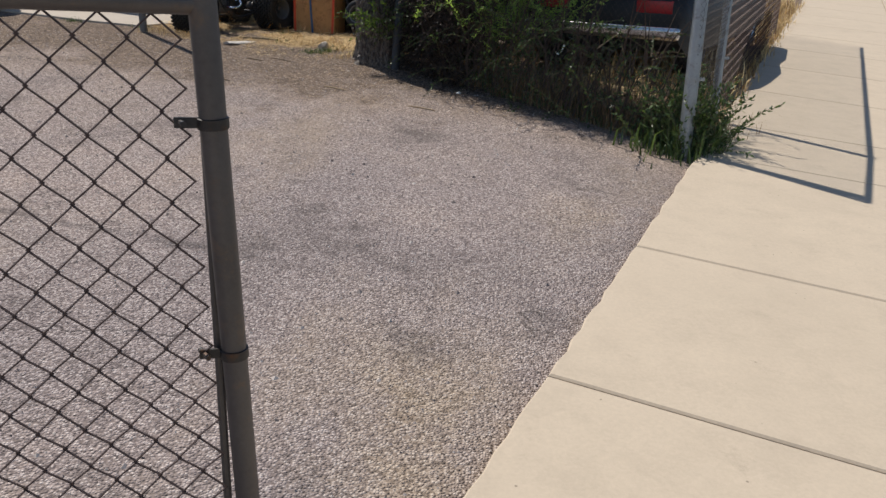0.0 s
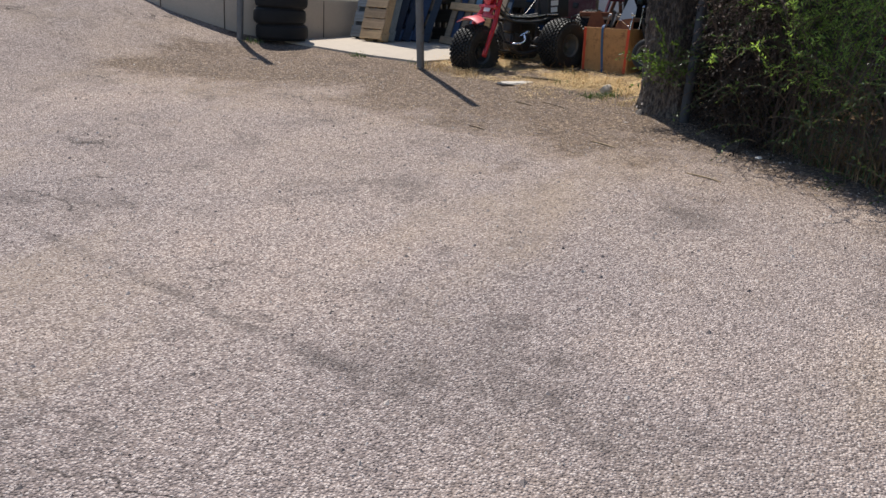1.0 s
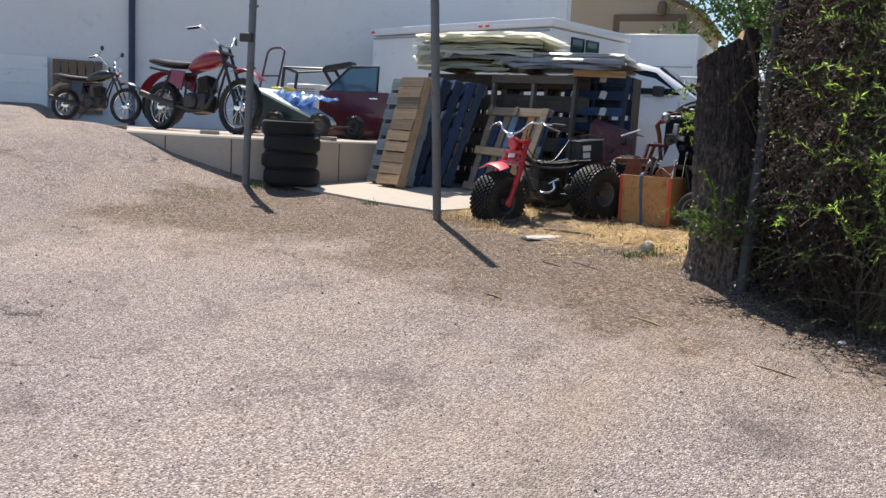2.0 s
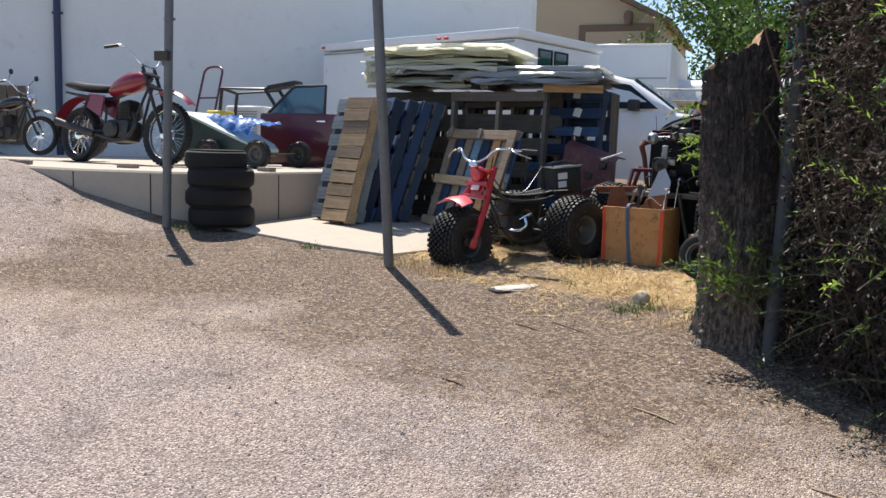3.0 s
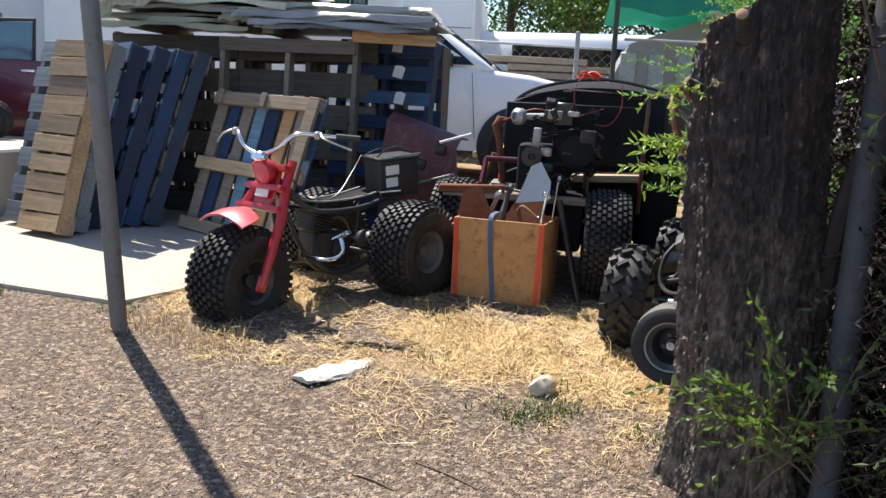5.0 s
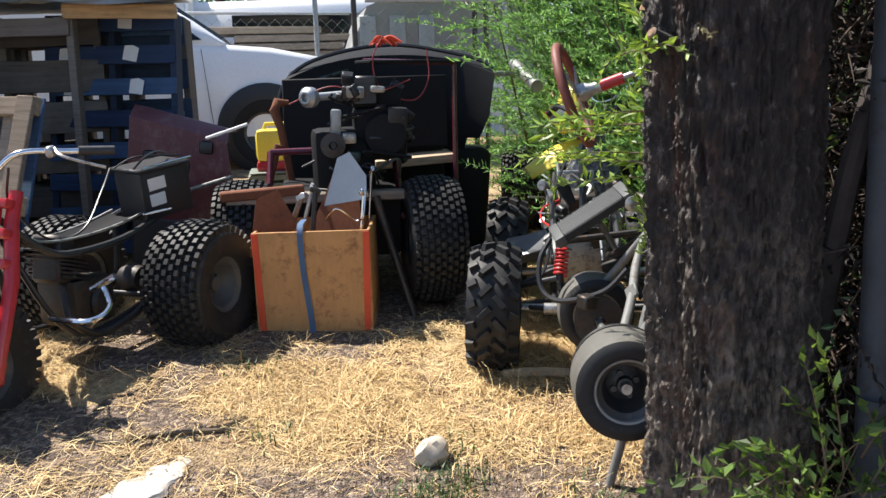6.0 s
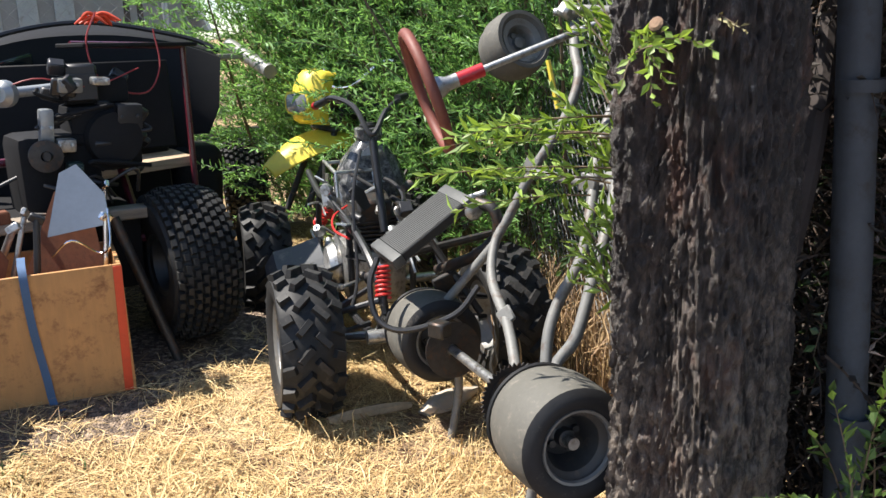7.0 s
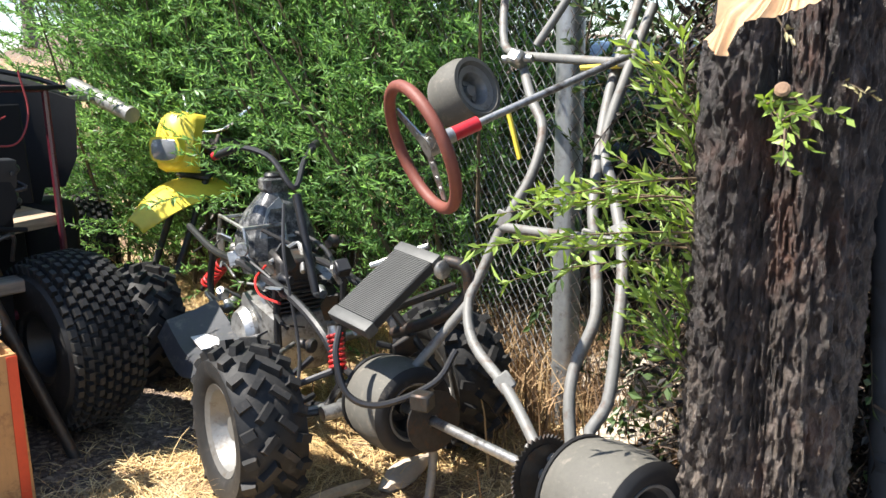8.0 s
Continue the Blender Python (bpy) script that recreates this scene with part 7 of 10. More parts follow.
# ---- stack of milky sheets on top of the pallets ----
def sheet_stack():
    s = thing("sheet_stack", Matrix.Translation((-3.66, 12.75, 2.53)) @ pose(0, 0, 0, 0, 0, 1), "loose stack of milky plastic and dull metal sheets on the pallets", "sheets")
    rng = random.Random(11)
    for x in (-1.05, 0, 1.05):
        bm = bmesh.new()
        box(bm, (0.09, 1.0, 0.05), (x, 0, 0.0), bev=0.005)
        part("bearer", bm, M_WOODG, s, "wooden bearer")
    z = 0.032
    for i in range(27):
        right = i > 18
        L, D = (rng.uniform(1.25, 1.5) if right else rng.uniform(1.15, 1.3) if i < 8 else rng.uniform(1.45, 1.75)), rng.uniform(0.9, 1.15)
        ox = rng.uniform(-0.06, 0.06) + (0.56 if right else -0.80 if i < 8 else -0.58)
        bm = bmesh.new()
        n = int(L / 0.06)
        sag = rng.uniform(0.0, 0.012 if right else 0.03)
        amp = rng.choice((0.0008, 0.0015, 0.004))
        rows = []
        droop = rng.uniform(0.026, 0.055)
        for y, dr in ((-D / 2 - 0.006, 1.0), (-D / 2 + 0.008, 0.1), (-D / 2 + 0.04, 0.0), (-D / 4, 0.0), (0.0, 0.0), (D / 2, 0.0)):
            rows.append([Vector((-L / 2 + L * k / n, y + 0.01 * math.sin(k * 0.7 + i), amp * math.sin(k * 1.9) - sag * (2 * k / n - 1) ** 2 - dr * droop * (0.8 + 0.3 * math.sin(k * 0.5 + i)))) for k in range(n + 1)])
        loft(bm, rows, cap=False, closed_ring=False)
        bmesh.ops.solidify(bm, geom=list(bm.faces), thickness=0.004)
        part("sheet", bm, M_METAL if (right and i % 3) or i % 8 == 5 else M_SHEET, s, m=pose(ox, rng.uniform(-0.08, 0.05) - (0.06 if right else 0), z, rng.uniform(-1.2, 0.4), rng.uniform(-0.6, 0.6), rng.uniform(-2.5, 2.5)), angle=60)
        z += rng.uniform(0.017, 0.031) if not right else 0.024
        if i == 18:
            z = 0.04
    bm = bmesh.new()
    box(bm, (0.62, 0.03, 0.08), (0.97, -0.56, -0.03), (0, 1, 0), 0.004)
    part("edge_board", bm, M_WOODO, s, "tan board along the edge")
    # clear film hanging down from the end of the stack
    for fx, fw, fd, z0 in ((-1.38, 0.2, 0.24, 0.24), (-1.2, 0.3, 0.12, 0.22), (-0.35, 0.5, 0.09, 0.12), (0.25, 0.5, 0.07, 0.07)):
        rows = []
        for j in range(9):
            rows.append([Vector((fx + fw * k / 16 + 0.012 * math.sin(j * 0.8 + k * 0.7), -0.56 - 0.022 * math.sin(k * 1.3 + j * 0.4 + fx * 9) - 0.004 * j, z0 - fd * j / 8 * (0.75 + 0.25 * noise.noise(Vector((k * 0.4, fx * 5, 0)))))) for k in range(17)])
        bm = bmesh.new()
        loft(bm, rows, cap=False, closed_ring=False)
        bmesh.ops.solidify(bm, geom=list(bm.faces), thickness=0.002)
        part("plastic_film", bm, M_SHEET, s, "hanging milky plastic film", angle=60)


sheet_stack()

# ---- white pickup ----
def body_loft(bm, secs, half, round_=0.06):
    """A body from side stations: (x, z_low, z_high, half width low, half width high)."""
    out = []
    for x, zl, zh, wl, wh in secs:
        r = min(round_, (zh - zl) * 0.3)
        ring = [(-wl, zl), (-wl * 1.0, zl + r), (-max(wl, wh) * 1.0, (zl + zh) / 2), (-wh, zh - r), (-wh + r, zh), (0, zh + 0.015), (wh - r, zh), (wh, zh - r), (max(wl, wh), (zl + zh) / 2), (wl, zl + r), (wl, zl)]
        out.append([Vector((x, y, z)) for y, z in ring])
    return loft(bm, out)


def pickup():
    m = Matrix.Translation((-2.224, 18.2, 1.05)) @ Matrix.Diagonal((1.2, 1.05, 1.14, 1))
    p = thing("pickup_truck", m, "clean white pickup truck parked behind the pallets", "pickup truck")
    bm = bmesh.new()
    body_loft(bm, [(0.95, 0.45, 0.95, 0.85, 0.8), (0.85, 0.35, 1.12, 0.92, 0.85), (0.3, 0.35, 1.24, 0.94, 0.88), (-0.35, 0.35, 1.30, 0.95, 0.9), (-0.45, 0.35, 1.32, 0.95, 0.92), (-2.85, 0.4, 1.28, 0.95, 0.93), (-2.95, 0.5, 1.2, 0.93, 0.9)], 0)
    body = part("body", bm, M_WHITEP, p, angle=50)
    bm = bmesh.new()
    body_loft(bm, [(-0.12, 1.27, 1.30, 0.86, 0.84), (-0.40, 1.27, 1.52, 0.87, 0.80), (-0.72, 1.27, 1.74, 0.87, 0.73), (-1.0, 1.27, 1.81, 0.87, 0.70), (-1.9, 1.27, 1.80, 0.87, 0.70), (-2.3, 1.27, 1.74, 0.87, 0.70), (-2.5, 1.27, 1.32, 0.87, 0.80)], 0, 0.05)
    cab = part("cab", bm, M_WHITEP, p, angle=50)
    bm = bmesh.new()
    plate(bm, [(-0.33, 1.33), (-0.72, 1.66), (-0.95, 1.71), (-1.30, 1.71), (-1.30, 1.33)], 0.02, Matrix(((1, 0, 0, 0), (0, 0.10, 1, -0.915), (0, 1, 0, 0), (0, 0, 0, 1))) @ I4)
    for v in bm.verts:
        v.co.y = -0.90 + (v.co.z - 1.3) * 0.34 - (0.012 if v.index % 2 else 0.0)
    part("side_window", bm, M_DARKGL, cab, "dark side window")
    bm = bmesh.new()
    plate(bm, [(-1.36, 1.33), (-1.36, 1.70), (-1.95, 1.69), (-2.05, 1.33)], 0.02, Matrix(((1, 0, 0, 0), (0, 0, 1, -0.91), (0, 1, 0, 0), (0, 0, 0, 1))))
    for v in bm.verts:
        v.co.y = -0.90 + (v.co.z - 1.3) * 0.34
    part("side_window", bm, M_DARKGL, cab, "dark side window")
    bm = bmesh.new()
    vs = [Vector((-0.16, -0.78, 1.31)), Vector((-0.16, 0.78, 1.31)), Vector((-0.70, 0.66, 1.72)), Vector((-0.70, -0.66, 1.72))]
    up = Vector((0.03, 0, 0.045))
    loft(bm, [[v + up * 0.2 for v in vs], [v + up for v in vs]])
    part("windscreen", bm, M_DARKGL, cab, "dark windscreen")
    bm = bmesh.new()
    box(bm, (0.12, 0.2, 0.16), (-0.62, -1.04, 1.37), (0, 0, -12), 0.035, 2)
    rod(bm, (-0.62, -0.9, 1.33), (-0.62, -1.0, 1.35), 0.02, 8)
    part("wing_mirror", bm, M_BLACK, cab, "black wing mirror")
    for x in (0.22, -2.3):
        bm = bmesh.new()
        lathe(bm, [(0.30, 0), (0.46, 0), (0.47, 0.012), (0.455, 0.02), (0.30, 0.02), (0.30, 0)], frame_to((x, -0.955, 0.42), (x, -2, 0.42)), 40)
        part("wheel_arch", bm, M_BLACK, body, "dark wheel arch lip")
        for s in (-1, 1):
            wheel(p, (x, 0.86 * s, 0.38), (0, s, 0), 0.38, 0.25, 0.21, "road", M_TYRE, M_RIMD, key="pick")
    bm = bmesh.new()
    box(bm, (0.16, 1.8, 0.2), (0.98, 0, 0.55), bev=0.04, seg=2)
    part("bumper", bm, M_CHROME, p)
    for s in (-1, 1):
        bm = bmesh.new()
        box(bm, (0.12, 0.25, 0.18), (0.88, 0.72 * s, 0.95), (0, 0, 12 * s), 0.04, 2)
        part("headlight", bm, M_GLASS, p, "clear headlight")
    for x0, x1 in ((-0.28, -0.34), (-1.33, -1.33)):
        bm = bmesh.new()
        rod(bm, (x0, -0.958, 0.5), (x1, -0.962, 1.24), 0.004, 4)
        part("door_gap", bm, M_BLACK, body)
    bm = bmesh.new()
    box(bm, (0.16, 0.03, 0.035), (-1.18, -0.965, 1.12), bev=0.01)
    part("door_handle", bm, M_BLACK, body)


pickup()


# ---- white slide-in camper and white box truck farther back ----
def camper():
    a, b = Vector((-8.3, 16.65, 0)), Vector((-4.35, 15.4, 0))
    d = (b - a).normalized()
    m = Matrix.Translation((*a.xy, 1.15)) @ Matrix.Rotation(math.atan2(d.y, d.x), 4, "Z")
    c = thing("camper_trailer", m, "white camper trailer with a raised roof edge and small window", "camper")
    L, D, H = (b - a).length, 2.3, 2.4
    bm = bmesh.new()
    box(bm, (L, D, H - 0.75), (L / 2, D / 2, 0.65 + (H - 0.75) / 2), bev=0.04, seg=2)
    body = part("body", bm, M_WHITEC, c)
    bm = bmesh.new()
    box(bm, (L + 0.08, D + 0.08, 0.14), (L / 2, D / 2, H - 0.02), bev=0.05, seg=2)
    part("roof", bm, M_WHITEP, c, "bright white rounded roof")
    bm = bmesh.new()
    box(bm, (L - 0.1, 0.02, 0.03), (L / 2, -0.012, H - 0.14))
    part("trim_strip", bm, M_GALV, body)
    for y0, lab in ((0.55, "dark window"), (0.98, "dark window")):
        bm = bmesh.new()
        box(bm, (0.02, 0.32, 0.30), (L + 0.006, y0 + 0.16, H - 0.36), bev=0.004)
        w = part("window", bm, M_DARKGL, body, lab)
        bm = bmesh.new()
        for z in (-0.16, 0.16):
            box(bm, (0.03, 0.36, 0.025), (L + 0.012, y0 + 0.16, H - 0.36 + z))
        for y in (-0.17, 0.17):
            box(bm, (0.03, 0.025, 0.3), (L + 0.012, y0 + 0.16 + y, H - 0.36))
        part("window_frame", bm, M_BLACK, w)
    for x in (0.06, 2.7, 2.85):
        bm = bmesh.new()
        box(bm, (0.08, 0.03, 0.04), (x, -0.05, H - 0.03), bev=0.01)
        part("marker_light", bm, M_ORANGER, c, "small orange marker light")
    for x in (1.0, 2.6):
        wheel(c, (x, 0.1, 0.32), (0, -1, 0), 0.32, 0.2, 0.18, "road", M_RUBBER, M_RIM, key="camp")
        wheel(c, (x, D - 0.1, 0.32), (0, 1, 0), 0.32, 0.2, 0.18, "road", M_RUBBER, M_RIM, key="camp")
    bm = bmesh.new()
    box(bm, (L - 0.3, D - 0.3, 0.3), (L / 2, D / 2, 0.52))
    part("chassis", bm, M_IRON, c)


camper()


def box_truck():
    m = Matrix.Translation((-4.9, 21.4, 1.2)) @ pose(0, 0, 0, 0, 0, 2)
    t = thing("box_truck", m, "white box truck parked behind the pickup", "truck")
    bm = bmesh.new()
    box(bm, (1.75, 3.6, 2.1), (0.95, 1.8, 1.85), bev=0.05, seg=2)
    body = part("cargo_box", bm, M_WHITEC, t)
    bm = bmesh.new()
    for x in (0.12, 1.78):
        box(bm, (0.06, 0.05, 2.0), (x, -0.01, 1.85), bev=0.01)
    box(bm, (1.7, 0.05, 0.06), (0.95, -0.01, 2.86), bev=0.01)
    part("corner_trim", bm, M_WHITEP, body)
    bm = bmesh.new()
    for z in (1.5, 2.2):
        box(bm, (1.6, 0.02, 0.02), (0.95, -0.012, z))
    part("door_line", bm, M_GALV, body)
    bm = bmesh.new()
    box(bm, (1.5, 3.2, 0.3), (0.95, 1.8, 0.65))
    part("chassis", bm, M_IRON, t)
    for x in (0.2, 1.7):
        for y in (0.6, 3.0):
            wheel(t, (x, y, 0.4), (-1 if x < 1 else 1, 0, 0), 0.4, 0.24, 0.22, "road", M_RUBBER, M_RIM, key="bxt")


box_truck()


# ---- far buildings, storage fence and trees ----
def tan_house():
    h = thing("tan_building", Matrix.Translation((-9.45, 34, 1.2)) @ pose(0, 0, 0, 0, 0, 2), "tan stucco building with brown trim and a gable", "building")
    bm = bmesh.new()
    prof = [(-7, 0), (4.2, 0), (4.2, 5.2), (0.4, 7.1), (-7, 7.1)]
    lo = [Vector((x, 0, z)) for x, z in prof]
    hi = [Vector((x, 8, z)) for x, z in prof]
    loft(bm, [lo, hi])
    part("wall", bm, M_TAN, h, angle=30)
    bm = bmesh.new()
    box(bm, (4.5, 8.6, 0.18), (2.42, 4, 6.2), (0, 26.6, 0))
    box(bm, (7.8, 8.6, 0.18), (-3.3, 4, 7.2))
    part("roof", bm, M_BROWN, h)
    for x in (2.55,):
        bm = bmesh.new()
        box(bm, (2.6, 0.14, 2.4), (x, -0.05, 3.95), bev=0.02)
        f = part("window_frame", bm, M_BROWN, h, "brown window surround")
        bm = bmesh.new()
        box(bm, (2.1, 0.1, 1.9), (x, -0.10, 3.95), bev=0.01)
        part("panel", bm, M_TAN, f)
    bm = bmesh.new()
    lathe(bm, [(0, 0), (0.12, 0), (0.18, 0.3), (0.14, 0.45), (0, 0.5)], pose(3.0, -0.25, 5.1), 12)
    part("wall_lamp", bm, M_BROWN, h)


tan_house()


def storage():
    """The neighbouring storage yard: stacks, an old tent trailer, a tarp, all behind a fence."""
    s = thing("lumber_stack", Matrix.Translation((-1.6, 20.5, 1.2)), "grey stacked lumber and panels under an old tarp", "lumber")
    rng = random.Random(4)
    bm = bmesh.new()
    box(bm, (0.1, 0.1, 0.1), (0, 0, 0.02))
    for i in range(14):
        me = bmesh.new()
        box(me, (rng.uniform(1.6, 2.6), 1.0, 0.10), bev=0.01)
        part("board", me, M_WOODG, s, m=pose(rng.uniform(-0.4, 0.4), rng.uniform(-0.1, 0.1), 0.05 + i * 0.12, 0, rng.uniform(-1, 1), rng.uniform(-3, 3)))
    bm.free()
    t = thing("tent_trailer", Matrix.Translation((0.05, 18.6, 0.92)), "old tent trailer with grey canvas sides and pale roof", "trailer")
    bm = bmesh.new()
    box(bm, (3.0, 1.8, 0.9), (0.4, 0.9, 0.75), bev=0.05, seg=2)
    part("tub", bm, M_WHITEC, t)
    bm = bmesh.new()
    prof = [(-1.0, 1.15), (1.8, 1.15), (1.5, 2.1), (0.6, 2.55), (-0.6, 2.1)]
    loft(bm, [[Vector((x, 0.05, z)) for x, z in prof], [Vector((x, 1.75, z)) for x, z in prof]])
    part("canvas", bm, M_CANVAS, t, "sagging grey canvas", angle=20)
    bm = bmesh.new()
    prof = [(0.5, 2.62), (1.65, 2.1), (1.95, 1.4), (1.90, 1.4), (1.6, 2.05), (0.5, 2.55)]
    loft(bm, [[Vector((x, -0.05, z)) for x, z in prof], [Vector((x, 1.85, z)) for x, z in prof]])
    part("roof_panel", bm, M_WHITEC, t, "cream folding roof", angle=20)
    bm = bmesh.new()
    for x in (-0.6, -0.2, 0.2):
        box(bm, (0.22, 0.02, 0.75), (x, 0.03, 1.6), bev=0.005)
    part("plastic_window", bm, M_GALV, t)
    wheel(t, (0.4, -0.02, 0.3), (0, -1, 0), 0.3, 0.2, 0.17, "road", M_RUBBER, M_RIM, key="tent")
    wheel(t, (0.4, 1.8, 0.3), (0, 1, 0), 0.3, 0.2, 0.17, "road", M_RUBBER, M_RIM, key="tent")
    g = thing("green_tarp", Matrix.Translation((0.45, 17.9, 1.08)), "bright green shade cloth slung between posts", "tarp")
    bm = bmesh.new()
    rows = []
    for j in range(5):
        rows.append([Vector((-1.3 + 3.6 * i / 16, j * 0.7, 2.62 - 0.10 * math.sin(i / 16 * math.pi) + 0.05 * math.sin(i * 1.3 + j) - 0.05 * j)) for i in range(17)])
    rows.insert(0, [p + Vector((0, -0.02, -0.26 - 0.05 * math.sin(i * 0.9))) for i, p in enumerate(rows[0])])
    loft(bm, rows, cap=False, closed_ring=False)
    bmesh.ops.solidify(bm, geom=list(bm.faces), thickness=0.004)
    part("cloth", bm, M_GTARP, g)
    for x in (-1.25, 0.3, 0.45, 2.2):
        bm = bmesh.new()
        rod(bm, (x, 0, -0.1), (x, 0, 2.9), 0.035, 8)
        part("post", bm, M_IRON, g, "dark steel post")
    f = fence_panel((-0.7, 17.5), (3.4, 17.2), 1.9, "chain-link fence of the neighbouring storage yard", M_WIREG, pitch=0.16, wire=0.003)
    fence_panel((-3.6, 19.7), (-0.7, 19.6), 1.9, "chain-link fence behind the pickup", M_WIREG, pitch=0.16, wire=0.003)
    for i in range(4):
        fence_post((-3.6 + i * 2.3, 17.6 - i * 0.13), 2.0, 0.03, "thin galvanised post of the storage yard fence", band=False)
    v = thing("white_van", Matrix.Translation((-0.9, 24, 0.98)) @ Matrix.Scale(1.22, 4), "white van roof seen over the storage yard", "van")
    bm = bmesh.new()
    body_loft(bm, [(-2.4, 0.4, 1.5, 0.9, 0.85), (-2.2, 0.35, 2.05, 0.95, 0.85), (1.2, 0.35, 2.1, 0.95, 0.85), (1.9, 0.35, 1.5, 0.95, 0.8), (2.6, 0.4, 1.1, 0.9, 0.8)], 0, 0.12)
    part("body", bm, M_WHITEP, v, angle=50)
    bm = bmesh.new()
    box(bm, (2.2, 0.03, 0.4), (-0.2, -0.93, 1.65), (12, 0, 0), 0.01)
    part("side_window", bm, M_DARKGL, v)
    for x in (-1.6, 1.7):
        for sgn in (-1, 1):
            wheel(v, (x, 0.85 * sgn, 0.34), (0, sgn, 0), 0.34, 0.22, 0.19, "road", M_RUBBER, M_RIM, key="van")


storage()


# ---- dark car beyond the vine-grown fence ----
def dark_car():
    m = Matrix.Translation((1.99, 9.79, ground_z(1.99, 9.79))) @ pose(0, 0, 0, 0, -4.5, 62)
    c = thing("parked_car", m, "dark blue-black saloon car parked among weeds behind the fence", "car")
    bm = bmesh.new()
    body_loft(bm, [(-1.1, 0.42, 0.85, 0.78, 0.72), (-1.0, 0.3, 0.95, 0.85, 0.8), (0.2, 0.26, 0.98, 0.87, 0.8), (2.4, 0.26, 0.95, 0.87, 0.8), (3.3, 0.3, 0.85, 0.84, 0.75), (3.4, 0.4, 0.7, 0.78, 0.7)], 0, 0.1)
    part("body", bm, plain("dark_blue_car_paint", (0.005, 0.006, 0.009), 0.42, 0, 0.25, 3, 50, 0.02), c, angle=50)
    bm = bmesh.new()
    body_loft(bm, [(-0.35, 0.93, 0.97, 0.72, 0.7), (0.1, 0.93, 1.3, 0.74, 0.6), (0.5, 0.93, 1.38, 0.74, 0.58), (1.3, 0.93, 1.38, 0.74, 0.58), (1.9, 0.93, 1.0, 0.74, 0.66)], 0, 0.08)
    part("greenhouse", bm, M_DARKGL, c, "dark glasshouse", angle=50)
    bm = bmesh.new()
    box(bm, (0.14, 1.6, 0.13), (-1.12, 0, 0.50), bev=0.04, seg=3)
    part("bumper", bm, M_CHROME, c, "chrome rear bumper")
    for s in (-1, 1):
        bm = bmesh.new()
        box(bm, (0.05, 0.36, 0.12), (-1.08, 0.52 * s, 0.74), bev=0.015, seg=2)
        part("tail_light", bm, M_RED, c, "red tail light")
    for x in (-0.45, 2.5):
        for s in (-1, 1):
            wheel(c, (x, 0.76 * s, 0.3), (0, s, 0), 0.3, 0.19, 0.18, "road", M_RUBBER, M_CHROME, key="dcar")


dark_car()

# ---- things on the slab ----
def tyre_pile():
    x, y = -5.66, 10.40
    st = thing("tyre_stack", Matrix.Translation((x, y, ground_z(x, y) + 0.02)), "stack of four worn black car tyres beside the slab", "tyre stack")
    st.scale = (0.93, 0.93, 0.94)
    rng = random.Random(2)
    for i in range(4):
        R, W = (0.345, 0.205) if i < 3 else (0.325, 0.20)
        key = "road%d" % (i == 3)
        me = tyre_mesh(key, R, W, 0.19, "road", M_TYRE)
        t = shared("tyre", me, st, pose(rng.uniform(-0.012, 0.012) - (0.05 if i == 3 else 0), rng.uniform(-0.012, 0.012), W / 2 + i * (W - 0.008), 0, 0, i * 40))


tyre_pile()


